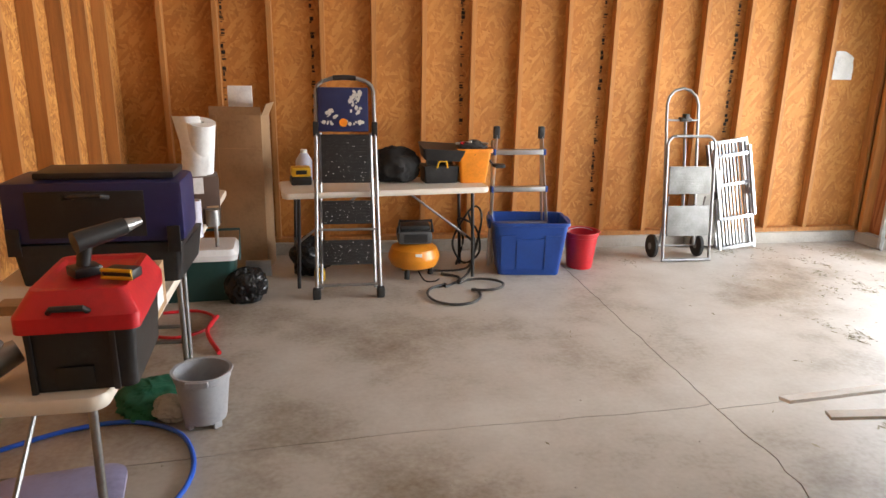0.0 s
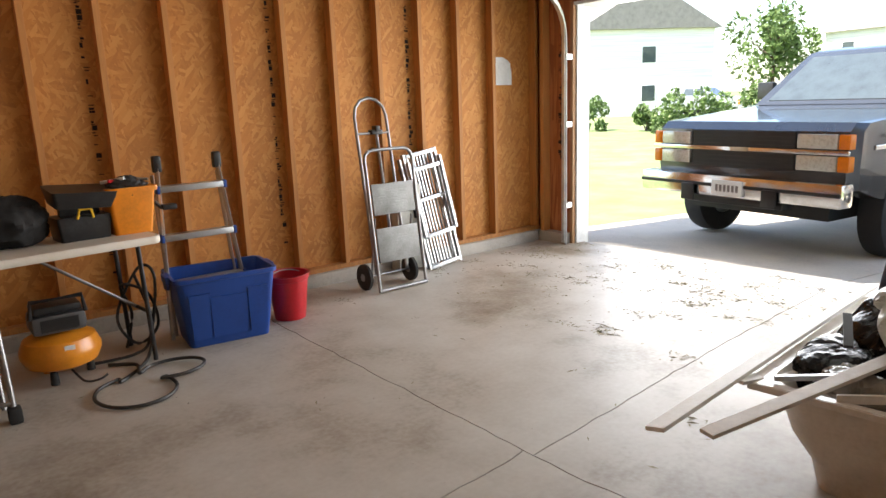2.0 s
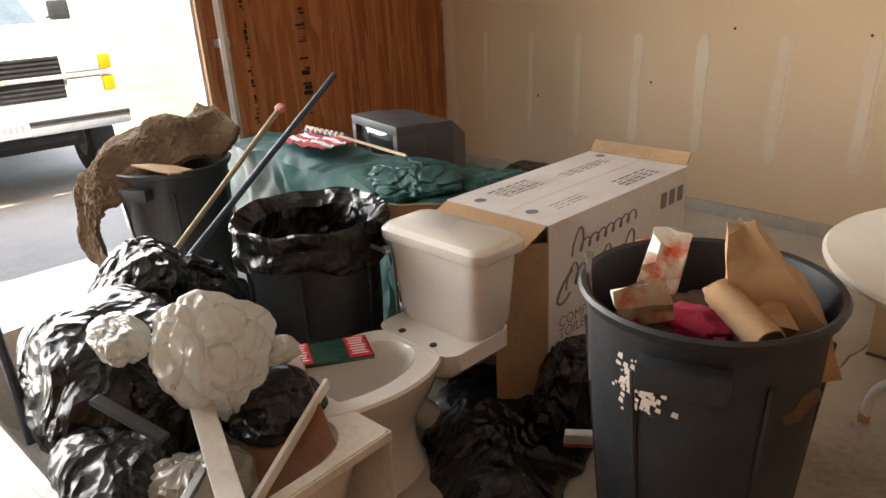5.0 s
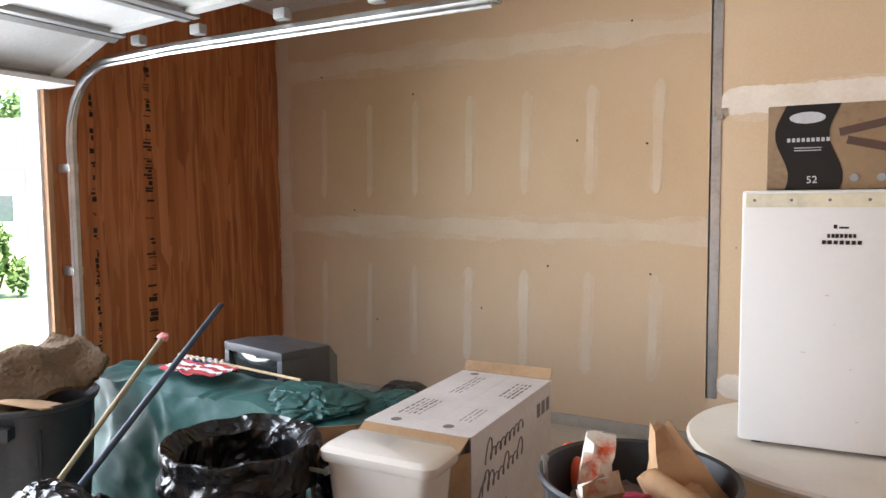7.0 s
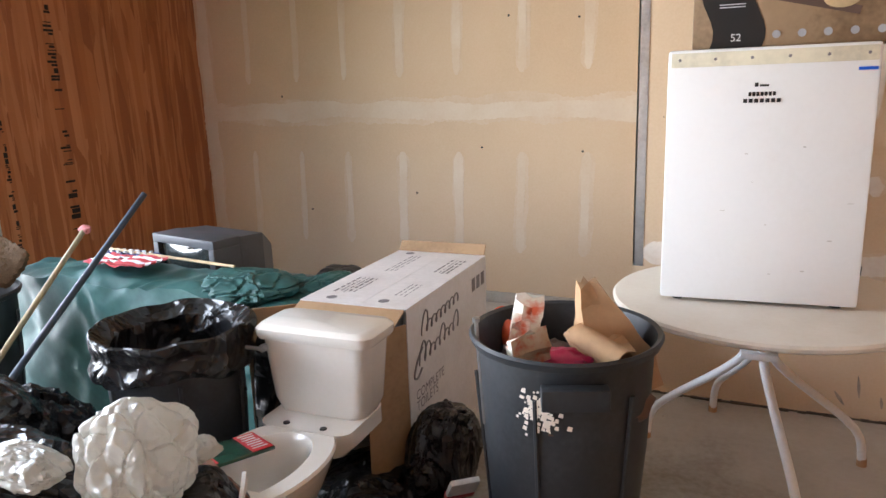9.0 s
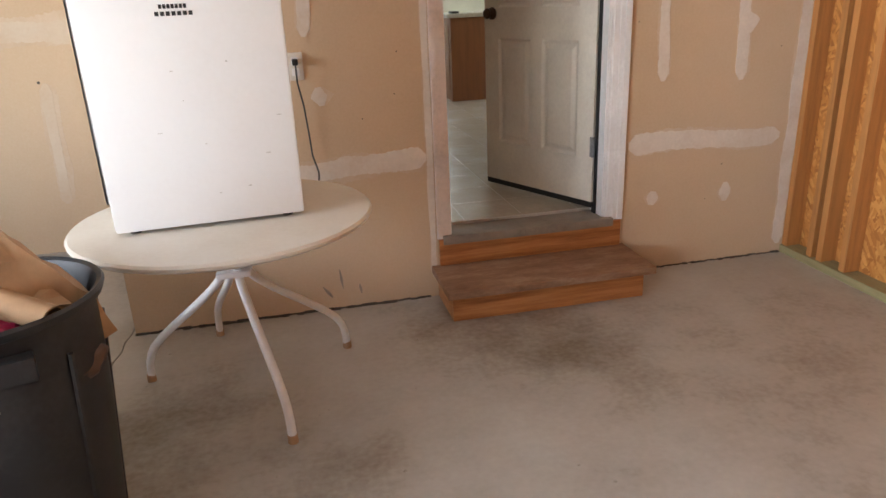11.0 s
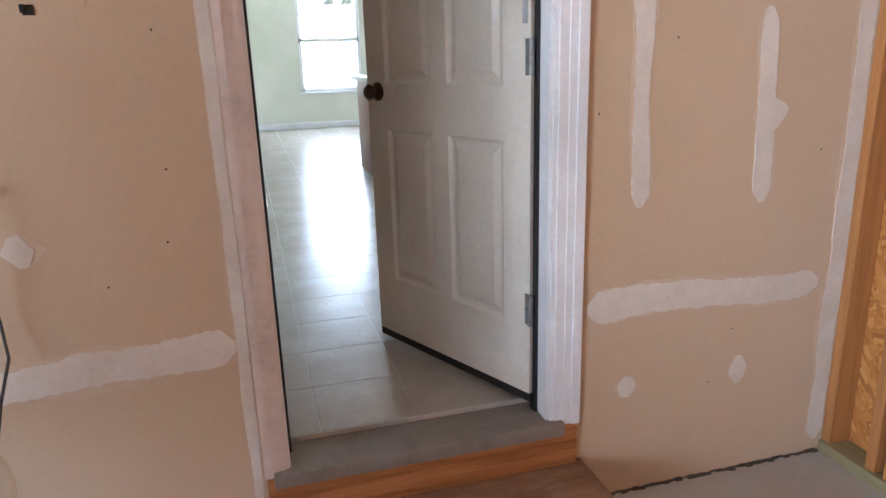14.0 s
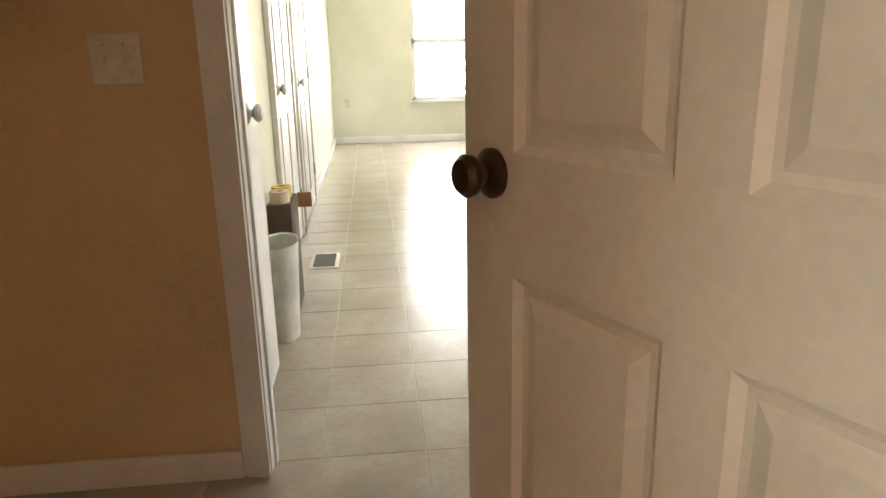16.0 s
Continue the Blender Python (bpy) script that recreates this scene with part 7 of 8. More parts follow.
solid("clamp", Shape().box((1.72, -0.62, 0.82), (1.80, -0.55, 0.85), 0.008).tube([(1.66, -0.58, 0.90), (1.72, -0.58, 0.83), (1.80, -0.6, 0.835)], 0.01, 6).box((1.63, -0.61, 0.80), (1.66, -0.56, 0.93), 0.006), PLBLK, "black bar clamp gripping the orange crate", "clamp")

# ---------- the work table by the back wall ----------
folding_table("folding_table", pose(-0.56, -1.66, 0, 0, 0, 91.5), 1.42, 0.68, 0.74, "white folding work table crowded with boxes", "work tables", True)
folding_table("folding_table", pose(-0.50, -3.17, 0, 0, 0, 91.5), 1.56, 0.68, 0.74, "white folding work table with worn stained edge", "work tables", True)
rb2 = thing("red_tool_chest", "red-lidded black tool chest on the worn work table", "tool chest", pose(-0.22, -3.70, 0.741, 0, 0, 4))
part("base", loft([tub_ring(-0.13, 0.14, -0.19, 0.19, 0.025, 0), tub_ring(-0.14, 0.15, -0.20, 0.20, 0.025, 0.18)]), PLBLK, rb2)
part("lid", loft([tub_ring(-0.155, 0.165, -0.215, 0.215, 0.03, 0.181), tub_ring(-0.155, 0.165, -0.215, 0.215, 0.03, 0.225), tub_ring(-0.12, 0.13, -0.16, 0.19, 0.03, 0.285), tub_ring(-0.105, 0.115, -0.14, 0.17, 0.02, 0.285), tub_ring(-0.095, 0.105, -0.12, 0.16, 0.02, 0.275)]), REDP, rb2, "red moulded lid")
part("lid_handle", Shape().tube([(-0.06, -0.2, 0.235), (-0.05, -0.215, 0.25), (0.03, -0.215, 0.25), (0.04, -0.2, 0.235)], 0.009, 8), PLBLK, rb2)
part("latch_recess", Shape().box((-0.06, -0.2035, 0.02), (0.035, -0.1985, 0.075), 0.004), BLACK, rb2)
for x in (-0.12, 0.09):
    part("body_rib", Shape().box((x - 0.008, -0.205, 0.0), (x + 0.008, -0.19, 0.178), 0.003), PLBLK, rb2)
dr = thing("cordless_drill", "black cordless drill lying on the red tool chest", "drill", pose(-0.20, -3.68, 1.02, 0, 0, 40))
part("body", Shape().tube([(-0.06, 0, 0.10), (0.09, 0, 0.125)], [0.032, 0.026], 12), PLBLK, dr)
part("chuck", Shape().tube([(0.09, 0, 0.125), (0.14, 0, 0.133)], [0.022, 0.012], 12), STEELG, dr)
part("grip", Shape().tube([(-0.03, 0, 0.09), (-0.045, 0, 0.015)], [0.022, 0.019], 10), PLBLK, dr)
part("battery", Shape().box((-0.08, -0.035, 0.0), (0.0, 0.035, 0.03), 0.008), PLBLK, dr)
bt = thing("battery_pack", "yellow and black battery pack on the red lid", "battery", pose(-0.11, -3.76, 1.026, 0, 0, -15))
part("case", Shape().box((-0.045, -0.03, 0), (0.045, 0.03, 0.03), 0.008), PLBLK, bt)
part("yellow_band", Shape().tube([(-0.045, -0.032, 0.008), (0.045, -0.032, 0.008), (0.045, -0.032, 0.03), (-0.045, -0.032, 0.03)], 0.006, 6, True), YELLOWP, bt)
bc = thing("blue_tool_case", "dark navy and black tool case standing on the work table", "tool case", pose(-0.44, -2.82, 0.741, 0, 0, 2))
part("lower_box", loft([tub_ring(-0.30, 0.30, -0.12, 0.16, 0.03, 0), tub_ring(-0.32, 0.32, -0.14, 0.18, 0.03, 0.17)]), PLBLK, bc)
part("lid", Shape().box((-0.335, -0.14, 0.171), (0.335, 0.16, 0.42), 0.03), NAVY, bc, "navy lid")
part("centre_panel", Shape().box((-0.24, -0.148, 0.20), (0.19, -0.139, 0.385), 0.01), PLBLK, bc)
part("handle", Shape().tube([(-0.10, -0.15, 0.36), (-0.08, -0.175, 0.37), (0.04, -0.175, 0.37), (0.06, -0.15, 0.36)], 0.011, 8), PLBLK, bc)
for x in (-0.30, 0.29):
    part("latch", Shape().box((x - 0.025, -0.15, 0.13), (x + 0.025, -0.139, 0.24), 0.006), PLBLK, bc)
part("top_tray", Shape().box((-0.22, -0.10, 0.421), (0.30, 0.12, 0.45), 0.01), PLBLK, bc)
wb = thing("cardboard_box", "small brown cardboard box behind the red chest", "box", pose(-0.22, -3.32, 0.741, 0, 0, 3))
part("body", Shape().box((-0.16, -0.10, 0), (0.09, 0.12, 0.17), 0.003), CARD, wb)
part("shipping_label", Shape().box((0.0905, -0.05, 0.03), (0.0915, 0.06, 0.13)), PAPER, wb, smooth=False)
part("tape", Shape().box((-0.16, -0.02, 0.1702), (0.09, 0.03, 0.1712)), KRAFT, wb, smooth=False)
solid("lid_board", Shape().box((-0.62, -3.44, 0.80), (-0.32, -3.36, 0.835), 0.003), CARD, "tan strip of board lying behind the chest", "board")
ro = solid("paper_roll", Shape().lathe([(0.018, 0.0), (0.075, 0.0), (0.075, 0.30), (0.018, 0.30), (0.018, 0.0)], n=28, m=pose(-0.24, -1.82, 1.0, 14, 8, 0)).sheet(lambda u, v: (-0.33 + 0.14 * u + 0.02 * math.sin(4 * v), -1.9 - 0.03 * math.sin(3 * u), 0.99 + 0.33 * v), 8, 6), PAPER, "white roll of paper with a loose sheet standing on a box", "paper roll")
pb = thing("printed_box", "brown and white printed box beside the paper roll", "box", pose(-0.22, -1.86, 0.741, 0, 0, 12))
part("body", Shape().box((-0.10, -0.09, 0), (0.08, 0.09, 0.26), 0.003), DARKBOX, pb)
part("white_panel", Shape().box((-0.10, -0.0925, 0.17), (0.0, -0.0905, 0.258)), PAPER, pb, smooth=False)
part("print", Shape().box((0.01, -0.0925, 0.04), (0.06, -0.0905, 0.06)).box((0.01, -0.0925, 0.09), (0.07, -0.0905, 0.10)), KRAFT, pb, smooth=False)
cj = thing("jar_of_sticks", "clear jar of pale wooden sticks on the work table", "jar", pose(-0.21, -2.22, 0.741))
part("glass", Shape().lathe([(0, 0), (0.04, 0), (0.041, 0.19), (0.036, 0.19), (0.036, 0.01), (0, 0.01)], n=20), CLEARP, cj)
for k in range(9):
    a = 0.7 * k
    part("stick", Shape().rod((0.022 * math.cos(a), 0.022 * math.sin(a), 0.012), (0.026 * math.cos(a), 0.026 * math.sin(a), 0.17), 0.006, 6), STUD, cj)
solid("tin_can", Shape().lathe([(0, 0), (0.037, 0), (0.037, 0.09), (0.034, 0.088), (0, 0.086)], (-0.16, -1.98, 0.741), 20), STEELG, "small grey tin can on the table", "can")
solid("red_case", Shape().box((-0.30, -2.38, 0.741), (-0.22, -2.28, 0.95), 0.008), REDP, "small red case standing on the table", "case")
solid("dark_sorter", loft([tub_ring(-0.05, 0.05, -0.20, 0.2, 0.01, 0.0), tub_ring(-0.08, 0.07, -0.22, 0.22, 0.01, 0.14)]).move(pose(-0.19, -2.72, 0.741)), PLBLK, "black parts tray at the table edge", "tray")
solid("power_tool", Shape().tube([(-0.48, -3.86, 0.80), (-0.40, -3.8, 0.83)], [0.05, 0.035], 12).tube(smooth_path([(-0.46, -3.9, 0.82), (-0.42, -3.95, 0.86), (-0.40, -3.9, 0.90)], 4), 0.014, 8), STEELG, "silver power tool lying beside the red chest", "power tool")
solid("air_hose", Shape().tube(smooth_path([(-0.95, -2.95, 0.012), (-0.7, -2.80, 0.012), (-0.45, -2.76, 0.012), (-0.22, -2.88, 0.012), (-0.11, -3.12, 0.012), (-0.12, -3.36, 0.012), (-0.25, -3.6, 0.012), (-0.5, -3.7, 0.012)], 6), 0.011, 8), BLUEH, "bright blue air hose looped on the floor", "hose")
solid("air_hose", Shape().tube(smooth_path([(-0.62, -1.36, 0.012), (-0.42, -1.34, 0.012), (-0.29, -1.46, 0.012), (-0.30, -1.66, 0.012), (-0.45, -1.78, 0.012), (-0.6, -1.74, 0.012)], 6), 0.010, 8), REDH, "red rubber hose lying in a loop", "hose")
solid("hose_end", Shape().tube(smooth_path([(-0.26, -1.50, 0.03), (-0.28, -1.75, 0.03), (-0.17, -2.03, 0.012)], 6), 0.013, 8), REDH, "short red hose end lying on the loop", "hose")
solid("green_cloth", crumple((-0.40, -2.55, 0.03), (0.16, 0.2, 0.05), 131, 0.3, floor=0.0), mat("green_rag", (0.01, 0.13, 0.07), 0.9, bump=0.4), "crumpled green cloth on the floor", "cloth")
solid("white_cloth", crumple((-0.27, -2.72, 0.05), (0.10, 0.09, 0.05), 133, 0.3, floor=0.0), WHITEBAG, "crumpled pale cloth on the floor", "cloth")
cb = thing("clear_bin", "cloudy clear plastic storage bin with lid on the floor", "storage bin", pose(-0.42, -3.75, 0, 0, 0, 10))
part("body", loft([tub_ring(-0.17, 0.17, -0.22, 0.22, 0.05, 0), tub_ring(-0.20, 0.20, -0.25, 0.25, 0.06, 0.22)]), CLEARP, cb)
part("lid", loft([tub_ring(-0.215, 0.215, -0.265, 0.265, 0.07, 0.221), tub_ring(-0.215, 0.215, -0.265, 0.265, 0.07, 0.24), tub_ring(-0.18, 0.18, -0.23, 0.23, 0.05, 0.25)]), mat("lavender_lid", (0.3, 0.3, 0.48), 0.35, bump=0.05), cb, "lavender lid")

# ---------- litter on the concrete ----------
rl = random.Random(21)
s = Shape()
for k in range(450):
    if k < 380:
        x, y = 5.6 - abs(rl.gauss(0, 1.1)), rl.uniform(-3.4, -0.15)
    else:
        x, y = rl.uniform(1.0, 5.4), rl.uniform(-4.0, -0.4)
    if x < 0.8 or (x < 2.9 and rl.random() < 0.4):
        continue
    n = rl.choice((1, 1, 2, 3, 22)) if k < 300 else 1
    for j in range(n):
        a, l, w = rl.uniform(0, 6.28), rl.uniform(0.007, 0.026), rl.uniform(0.002, 0.007)
        px, py = x + rl.gauss(0, 0.03), y + rl.gauss(0, 0.06 if n > 9 else 0.02)
        ca, sa = math.cos(a), math.sin(a)
        h = rl.uniform(0.0005, 0.004)
        s.add([(px - l * ca, py - l * sa, 0.0012), (px - w * sa, py + w * ca, 0.001 + h), (px + l * ca, py + l * sa, 0.002), (px + w * sa, py - w * ca, 0.0015)], [(0, 1, 2), (0, 2, 3)])
solid("leaf_litter", s, LEAF, "dry brown leaves and grass clippings blown over the concrete", "leaves", kind="stuff", smooth=False)
s = Shape()
for k in range(170):
    x, y, q = rl.uniform(-0.8, 5.4), rl.uniform(-6.0, -0.3), rl.uniform(0.003, 0.009)
    s.add([(x + q * math.cos(a), y + q * math.sin(a), 0.001) for a in (0, 1.5, 3, 4.5)] + [(x, y, q * 0.8)], [(0, 1, 4), (1, 2, 4), (2, 3, 4), (3, 0, 4)])
solid("floor_grit", s, CURB, "small pale crumbs of grit on the concrete", "grit", kind="stuff", smooth=False)

# ---------- vehicles ----------
CHROME = mat("chrome", (0.7, 0.7, 0.7), 0.15, 1.0, scale=12, bump=0.02)
LENS = mat("headlight_lens", (0.55, 0.55, 0.5), 0.1, 0.3, scale=40, bump=0.1)
AMBER = mat("amber_lens", (0.75, 0.2, 0.01), 0.2, bump=0.0)
AUTOGLASS = mat("tinted_glass", (0.06, 0.075, 0.08), 0.05, 0.0, bump=0.0, coat=0.6)


def truck(name, m, paint, label, W=2.0, L=5.8, dual=False, bed=True, lift=0.1, guards=True):
    t = thing(name, label, "truck" if bed else "car", m)
    fw, rw, wr = 0.88, L - 1.35, 0.40

    def arch(cx, r=0.47, zb=0.46):
        return [(cx + r * math.cos(radians(a)), 0.36 + r * math.sin(radians(a))) for a in range(170, 5, -20)]
    prof = [(0.02, 0.55), (0.0, 0.70), (0.02, 1.02), (0.10, 1.09), (1.55, 1.20), (2.0, 1.22), (L - 0.05, 1.22), (L, 1.1), (L, 0.5), (L - 0.1, 0.44)] + [(p[0], max(p[1], 0.44)) for p in arch(rw)][::-1] + [(p[0], max(p[1], 0.44)) for p in arch(fw)][::-1] + [(0.3, 0.46)]
    rings = []
    cx, cz = L / 2, 0.85
    for y, k in ((-W / 2, 0.965), (-W / 2 + 0.06, 0.995), (-W / 2 + 0.16, 1.0), (W / 2 - 0.16, 1.0), (W / 2 - 0.06, 0.995), (W / 2, 0.965)):
        rings.append([(cx + (x - cx) * k, y, cz + (z - cz) * k if z > 0.6 else z) for x, z in prof])
    part("body", loft(rings), paint, t, angle=30)
    part("chassis", Shape().box((0.25, -W / 2 + 0.30, 0.24), (L - 0.3, W / 2 - 0.30, 0.46)).rod((fw, -W / 2 + 0.2, 0.36), (fw, W / 2 - 0.2, 0.36), 0.05), BLACK, t, smooth=False)
    c0, c1 = 1.5, (3.7 if bed else L - 0.15)
    b0, b1, w0, w1 = c0, c1, W / 2 - 0.08, W / 2 - 0.24
    lo, hi = [(b0, -w0, 1.2), (b0, w0, 1.2), (b1, w0, 1.2), (b1, -w0, 1.2)], [(b0 + 0.72, -w1, 1.74), (b0 + 0.72, w1, 1.74), (b1 - 0.2, w1, 1.74), (b1 - 0.2, -w1, 1.74)]
    roof = [(b0 + 0.9, -w1 + 0.1, 1.79), (b0 + 0.9, w1 - 0.1, 1.79), (b1 - 0.35, w1 - 0.1, 1.79), (b1 - 0.35, -w1 + 0.1, 1.79)]
    part("cab", loft([lo, hi, roof]), paint, t, angle=30)

    def pane(i, j, f0, f1, g0, g1):
        a, b, c, d = Vector(lo[i]), Vector(lo[j]), Vector(hi[j]), Vector(hi[i])
        q = lambda u, v: (a * (1 - u) + b * u) * (1 - v) + (d * (1 - u) + c * u) * v
        pts = [q(f0, g0), q(f1, g0), q(f1, g1), q(f0, g1)]
        n = (pts[1] - pts[0]).cross(pts[3] - pts[0]).normalized()
        mid = Vector(((b0 + b1) / 2, 0, 1.4))
        if n.dot(pts[0] - mid) < 0:
            n = -n
        return loft([[p - n * 0.002 for p in pts], [p + n * 0.006 for p in pts]])
    part("windscreen", pane(0, 1, 0.06, 0.94, 0.08, 0.92), AUTOGLASS, t, smooth=False)
    for i, j in ((1, 2), (3, 0)):
        for f0, f1 in ((0.16, 0.50), (0.55, 0.92)):
            part("side_window", pane(i, j, *((f0, f1) if i == 1 else (1 - f1, 1 - f0)), 0.12, 0.88), AUTOGLASS, t, smooth=False)
    part("bumper", Shape().box((-0.16, -W / 2 - 0.02, 0.42), (0.02, W / 2 + 0.02, 0.62), 0.035), CHROME if guards else SILVER, t, "chrome front bumper" if guards else "grey front bumper")
    part("bumper_strip", Shape().box((-0.172, -W / 2 - 0.01, 0.515), (-0.1605, W / 2 + 0.01, 0.545), 0.004), PLBLK, t, "black rubbing strip")
    part("bumper_valance", Shape().box((-0.11, -0.5, 0.35), (0.05, 0.5, 0.42), 0.02), PLBLK, t)
    for y in (-0.42, 0.42) if guards else ():
        part("bumper_guard", Shape().box((-0.20, y - 0.07, 0.37), (-0.173, y + 0.07, 0.53), 0.02), PLBLK, t, "black rubber guard")
    pl = part("number_plate", Shape().box((-0.185, -0.16, 0.44), (-0.162, 0.16, 0.58), 0.004), PAPER, t, "white number plate with unreadable marks")
    s = Shape()
    for k in range(6):
        s.box((-0.188, -0.12 + 0.042 * k, 0.48), (-0.1851, -0.095 + 0.042 * k, 0.54))
    part("print", s, INKG, pl, smooth=False)
    gz0, gz1 = 0.68, 1.02
    part("grille_panel", Shape().box((-0.012, -0.52, gz0), (0.02, 0.52, gz1), 0.006), PLBLK, t, smooth=False)
    for k in range(9):
        z = gz0 + 0.02 + k * 0.037
        part("grille_slat", Shape().box((-0.02, -0.51, z), (-0.0121, 0.51, z + 0.014), 0.002), CHROME if k == 4 else PLBLK, t, smooth=False)
    part("grille_bar", Shape().box((-0.035, -W / 2 + 0.02, 0.835), (-0.0125, W / 2 - 0.02, 0.872), 0.006), CHROME if guards else SILVER, t, "bright centre bar")
    part("badge", Shape().box((-0.045, -0.09, 0.835), (-0.0355, 0.09, 0.872), 0.004), mat("badge_metal", (0.5, 0.45, 0.35), 0.3, 0.6, bump=0), t, "plain metal badge")
    for sy in (-1, 1):
        for z0, z1 in ((0.70, 0.825), (0.88, 1.0)):
            part("headlight", Shape().box((-0.03, sy * 0.54, z0), (0.01, sy * (W / 2 - 0.12), z1), 0.012), LENS, t, "rectangular headlight")
            part("turn_signal", Shape().box((-0.025, sy * (W / 2 - 0.115), z0), (0.06, sy * (W / 2 - 0.02), z1), 0.012), AMBER, t, "amber turn signal")
        part("mirror", Shape().box((1.95, sy * (W / 2 + 0.02), 1.25), (2.05, sy * (W / 2 + 0.22), 1.45), 0.03).rod((2.02, sy * (W / 2 - 0.1), 1.26), (2.02, sy * (W / 2 + 0.05), 1.3), 0.015), PLBLK, t)
        part("trim_strip", Shape().box((0.3, sy * (W / 2 - 0.006), 0.86), (L - 0.3, sy * (W / 2 + 0.012), 0.90), 0.004), CHROME, t)
        for x in ((fw, rw)):
            ys = (sy * (W / 2 - 0.09),) if not (dual and x == rw) else (sy * (W / 2 - 0.13), sy * (W / 2 + 0.12))
            for y in ys:
                w = part("wheel", Shape().lathe([(0.20, -0.11), (0.33, -0.125), (wr - 0.01, -0.10), (wr, -0.06), (wr, 0.06), (wr - 0.01, 0.10), (0.33, 0.125), (0.20, 0.11)], n=36, m=Matrix.Translation((x, y, wr)) @ Matrix.Rotation(radians(90), 4, "X")), RUBBER, t, "black tyre")
                part("rim", Shape().lathe([(0, -0.09), (0.07, -0.11), (0.10, -0.06), (0.19, -0.05), (0.215, -0.112), (0.215, 0.112), (0.19, 0.05), (0.10, 0.06), (0.07, 0.11), (0, 0.09)], n=28, m=Matrix.Translation((x, y, wr)) @ Matrix.Rotation(radians(90), 4, "X")), HUB, w, "steel rim")
    for o in t.children:
        if not o.name.startswith("wheel"):
            o.location.z += lift
    return t


GRAPH = mat("dark_grey_car_paint", (0.06, 0.066, 0.075), 0.22, 0.4, scale=3, bump=0.0, coat=0.7)
WPAINT = mat("white_car_paint", (0.75, 0.75, 0.73), 0.3, 0.0, scale=3, bump=0.0, coat=0.5)
SILVER = mat("silver_car_paint", (0.4, 0.42, 0.44), 0.3, 0.5, scale=3, bump=0.0, coat=0.5)
truck("pickup_truck", pose(6.56, -1.46, drive_z(7.4), 0, 0, -7), GRAPH, "dark grey older pickup truck parked on the driveway", 2.0, 6.0, dual=True, lift=0.12)
truck("cargo_van", pose(8.1, -4.50, drive_z(9.0), 0, 0, -2), WPAINT, "white older full-size van parked on the driveway", 1.86, 5.2, bed=False, lift=0.18, guards=False)
truck("white_car", pose(12.6, -2.75, drive_z(12.0), 0, 0, 4), WPAINT, "white car parked further down the driveway", 1.85, 4.6, bed=False, lift=0.12, guards=False)
truck("parked_car", pose(40.0, 16.5, -0.25, 0, 0, 95), SILVER, "silver pickup parked far across the lawn", 1.9, 5.2)

# ---------- houses, shrubs and trees ----------
SIDING = mat("pale_siding", (0.72, 0.72, 0.7), 0.7, scale=1, stretch=(0.2, 0.2, 12), bump=0.2)
ROOFM = mat("shingle_roof", (0.2, 0.19, 0.18), 0.9, scale=3, fine=30, bump=0.3)


def house(name, m, w, d, h, label):
    t = thing(name, label, "house", m)
    part("wall", Shape().box((-w / 2, -d / 2, -0.3), (w / 2, d / 2, h)), SIDING, t, smooth=False)
    o = 0.4
    s = Shape().add([(-w / 2 - o, -d / 2 - o, h), (w / 2 + o, -d / 2 - o, h), (w / 2 + o, d / 2 + o, h), (-w / 2 - o, d / 2 + o, h), (-w / 2 - o, 0, h + d * 0.32), (w / 2 + o, 0, h + d * 0.32)], [(0, 1, 5, 4), (2, 3, 4, 5), (1, 2, 5), (3, 0, 4), (0, 3, 2, 1)])
    part("roof", s, ROOFM, t, smooth=False)
    for zf in (0.9, 3.6):
        if zf + 1.4 > h:
            continue
        for k in range(4):
            x = -w / 2 + w * (k + 0.5) / 4
            for sy in (-1, 1):
                wn_ = part("window", Shape().box((x - 0.55, sy * d / 2 - 0.03, zf), (x + 0.55, sy * d / 2 + 0.05, zf + 1.3)), WHITE, t, smooth=False)
                part("pane", Shape().box((x - 0.45, sy * (d / 2 + 0.051), zf + 0.1), (x + 0.45, sy * (d / 2 + 0.06), zf + 1.2)), AUTOGLASS, wn_, smooth=False)
        for sx in (-1, 1):
            wn_ = part("window", Shape().box((sx * w / 2 - 0.03, -0.6, zf), (sx * w / 2 + 0.05, 0.6, zf + 1.3)), WHITE, t, smooth=False)
            part("pane", Shape().box((sx * (w / 2 + 0.051), -0.5, zf + 0.1), (sx * (w / 2 + 0.06), 0.5, zf + 1.2)), AUTOGLASS, wn_, smooth=False)
    part("door", Shape().box((-0.5, -d / 2 - 0.06, 0.0), (0.5, -d / 2 - 0.001, 2.1)), BROWNW, t, smooth=False)
    return t


house("house", pose(48, 33, -0.2, 0, 0, 60), 16, 10, 6.0, "pale two-storey house far across the lawn")
house("house", pose(62, 12, -0.2, 0, 0, 80), 15, 10, 5.6, "pale sided house in the distance")
house("house", pose(55, -6, -0.2, 0, 0, 95), 14, 10, 5.6, "pale sided house beyond the driveway")
house("house", pose(33, -23, -0.2, 0, 0, 30), 8, 8, 3.2, "low white gabled building beyond the lawn")
GREEN = mat("leaf_green", (0.075, 0.13, 0.03), 0.7, scale=3, fine=20, dark=(0.04, 0.075, 0.015), light=(0.13, 0.19, 0.05), bump=0.1)
BARK = mat("bark", (0.1, 0.07, 0.05), 0.9, scale=12, bump=0.6)


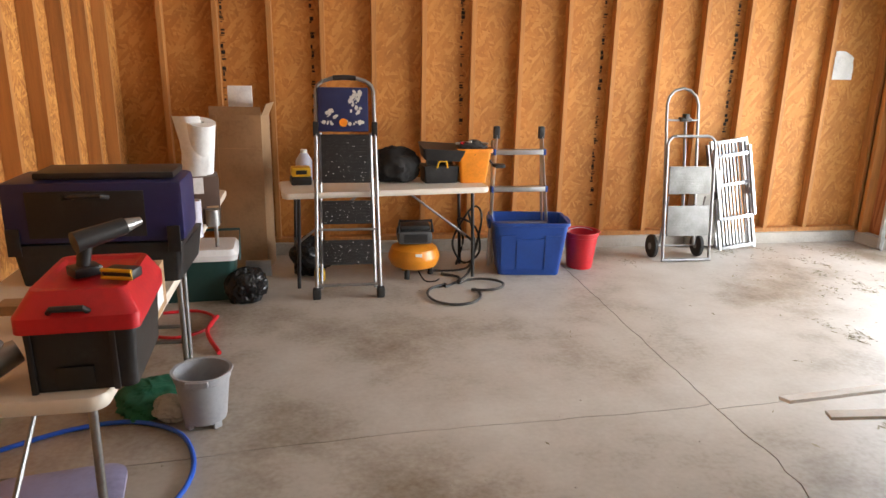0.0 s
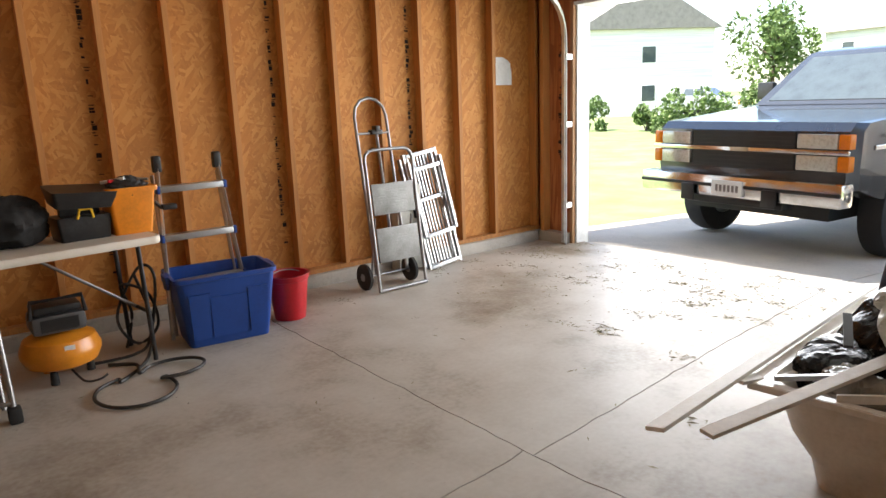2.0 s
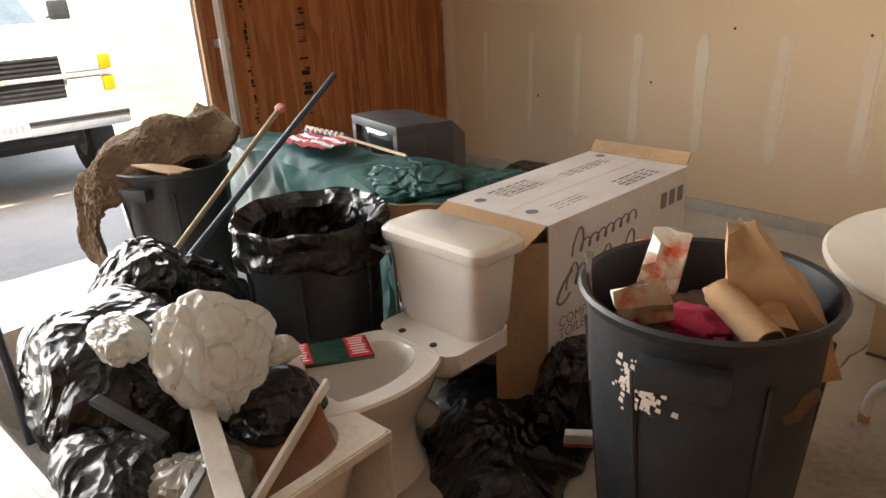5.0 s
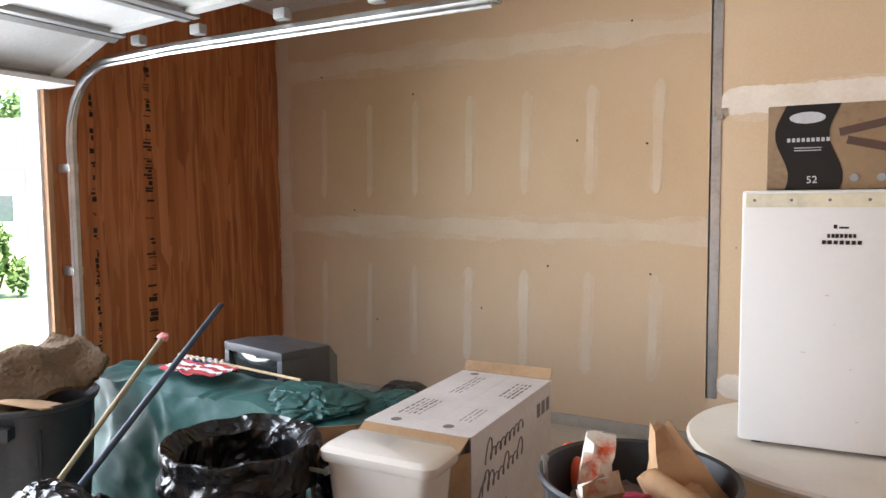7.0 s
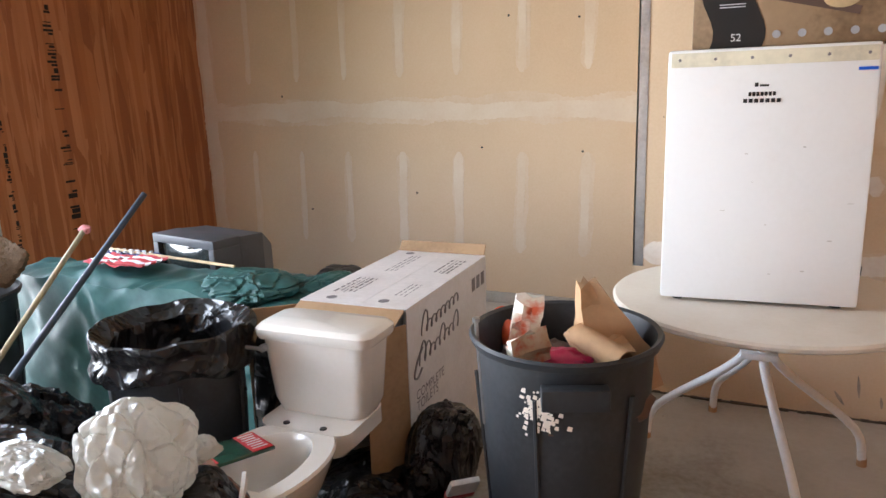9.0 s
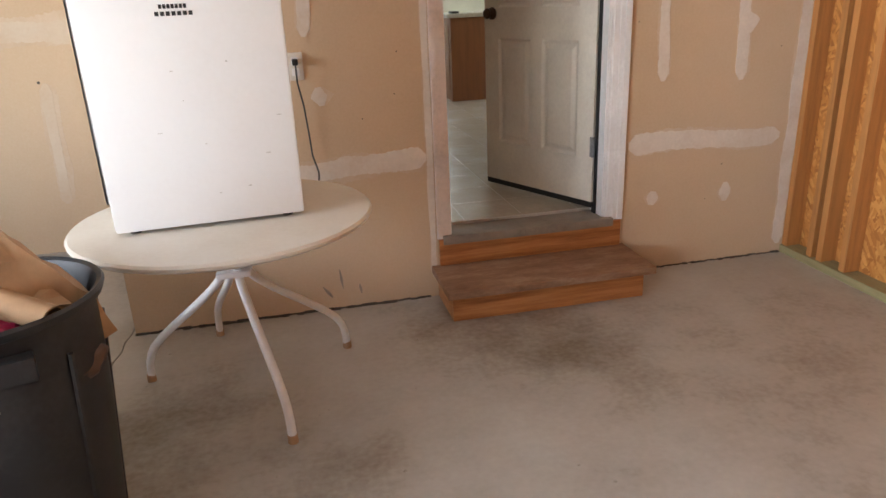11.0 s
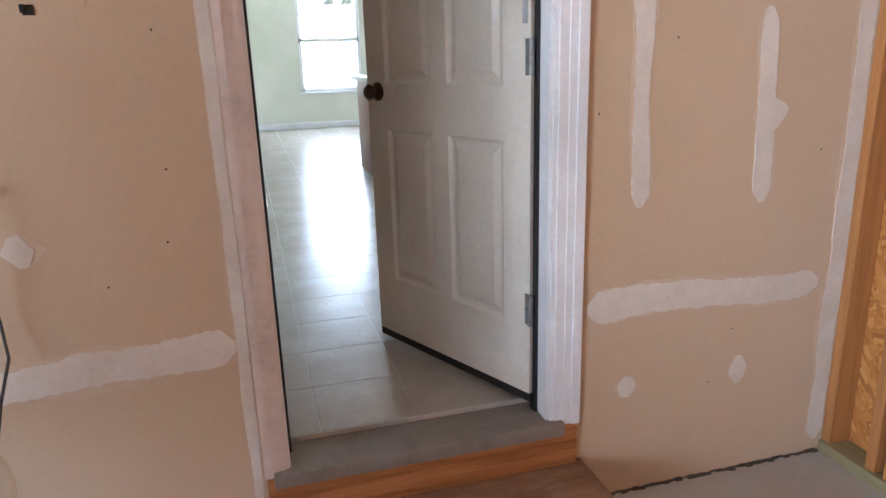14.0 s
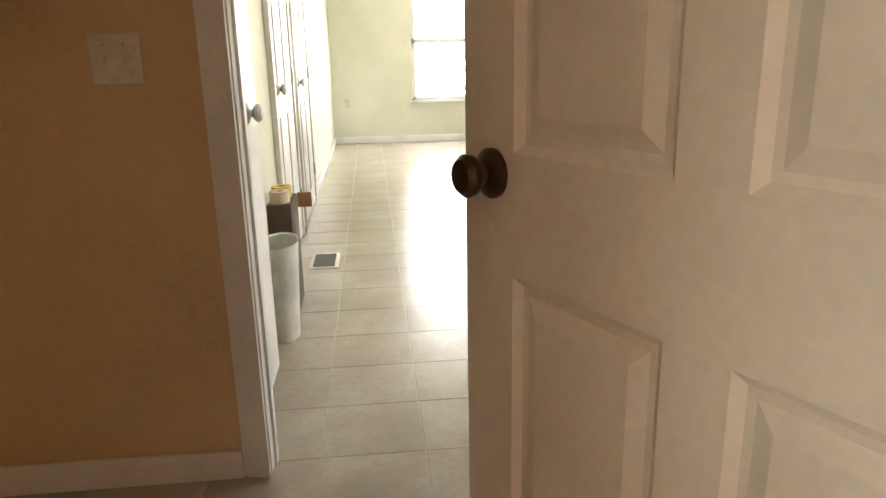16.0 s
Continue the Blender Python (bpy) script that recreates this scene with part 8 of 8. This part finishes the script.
def leaves(c, r, n, seed, size=0.09):
    s, q = Shape(), random.Random(seed)
    hubs = [(q.gauss(0, 0.45), q.gauss(0, 0.45), q.gauss(0, 0.42)) for _ in range(max(5, n // 120))]
    for k in range(n):
        h = hubs[k % len(hubs)]
        d = Vector((q.gauss(0, 1), q.gauss(0, 1), q.gauss(0, 1))).normalized() * q.uniform(0.25, 0.42)
        p = Vector((c[0] + r[0] * (h[0] + d.x), c[1] + r[1] * (h[1] + d.y), max(c[2] + r[2] * (h[2] + d.z), 0.03)))
        a, b = Vector((q.gauss(0, 1), q.gauss(0, 1), q.gauss(0, 1))).normalized() * size, Vector((q.gauss(0, 1), q.gauss(0, 1), q.gauss(0, 1))).normalized() * size * 0.6
        s.add([p - a, p + b, p + a, p - b], [(0, 1, 2, 3)])
    return s


def bush(x, y, r, h, seed):
    t = thing("bush", "rounded green garden shrub on the lawn", "bush", pose(x, y, -0.22), "garden shrubs")
    part("crown", leaves((0, 0, h * 0.5), (r, r, h * 0.6), 900, seed, 0.10), GREEN, t, smooth=False)
    for k in range(3):
        part("stem", Shape().tube([(0.05 * k, 0, 0), (0.2 * math.cos(k * 2), 0.2 * math.sin(k * 2), h * 0.5)], [0.03, 0.01], 6), BARK, t)


for k, (x, y, r, h) in enumerate(((25, 17.2, 0.6, 1.3), (25.5, 15.6, 0.65, 1.4), (26, 13.4, 0.6, 1.2), (25, 11.8, 0.9, 1.7), (26, 10.4, 1.0, 1.6), (27, 9.0, 0.9, 1.5), (15.2, -9.9, 0.5, 1.5))):
    bush(x, y, r, h, 300 + k)


def tree(x, y, h, seed):
    t = thing("tree", "leafy green tree in the distance", "tree", pose(x, y, -0.22), "distant trees")
    part("trunk", Shape().tube([(0, 0, 0), (0.1, 0.05, h * 0.3), (0.0, 0.1, h * 0.75)], [0.22, 0.16, 0.05], 8), BARK, t)
    q = random.Random(seed)
    for k in range(6):
        a, z = k * 1.1, h * (0.3 + 0.07 * k)
        part("limb", Shape().tube([(0.05, 0.05, z), (h * 0.22 * math.cos(a), h * 0.22 * math.sin(a), z + h * 0.18)], [0.07, 0.02], 6), BARK, t)
    part("crown", leaves((0, 0, h * 0.62), (h * 0.36, h * 0.36, h * 0.42), 2600, seed, 0.24), GREEN, t, smooth=False)


for k, (x, y, h) in enumerate(((38, -24.5, 7), (42, -29, 9), (47, -27, 8), (40, -33, 8), (52, 3, 8), (58, 24, 9))):
    tree(x, y, h, 400 + k)

# ---------- vinyl tiles ----------
TS = 0.305
tile = mesh_of("tile", loft([tub_ring(0.001, TS - 0.001, 0.001, TS - 0.001, 0.001, -0.003, 1), tub_ring(0.002, TS - 0.002, 0.002, TS - 0.002, 0.001, 0.0, 1)], closed_bottom=False), VINYL, smooth=False)
tile_floor = tagged(new("tile_floor"), "worn square vinyl floor tiles with pale joints", "floor", kind="structure")
rest = Shape()
for i in range(-4, 4):
    for j in range(31):
        x, y = 0.1 + i * TS, EY - 0.135 - TS - j * TS
        if y < -15.45 or x + TS > (2.0 if y > -7.7 else 1.02):
            continue
        o = new("tile", tile)
        o.location, o.parent = (x, y, F2), tile_floor
for i in range(-13, 7):
    for j in range(31):
        x, y = 0.1 + i * TS, EY - 0.135 - TS - j * TS
        if -4 <= i < 4 and x + TS <= 1.02 or y < -15.45 or (x + TS > 1.02 and y < -7.42) or x + TS > 2.06 or (x < -1.15 and y > -7.85):
            continue
        rest.add([(x + 0.003, y + 0.003, F2), (x + TS - 0.003, y + 0.003, F2), (x + TS - 0.003, y + TS - 0.003, F2), (x + 0.003, y + TS - 0.003, F2)], [(0, 1, 2, 3)])
o = part("tile_field", rest, VINYL, tile_floor, smooth=False)
tagged(o, kind="stuff")
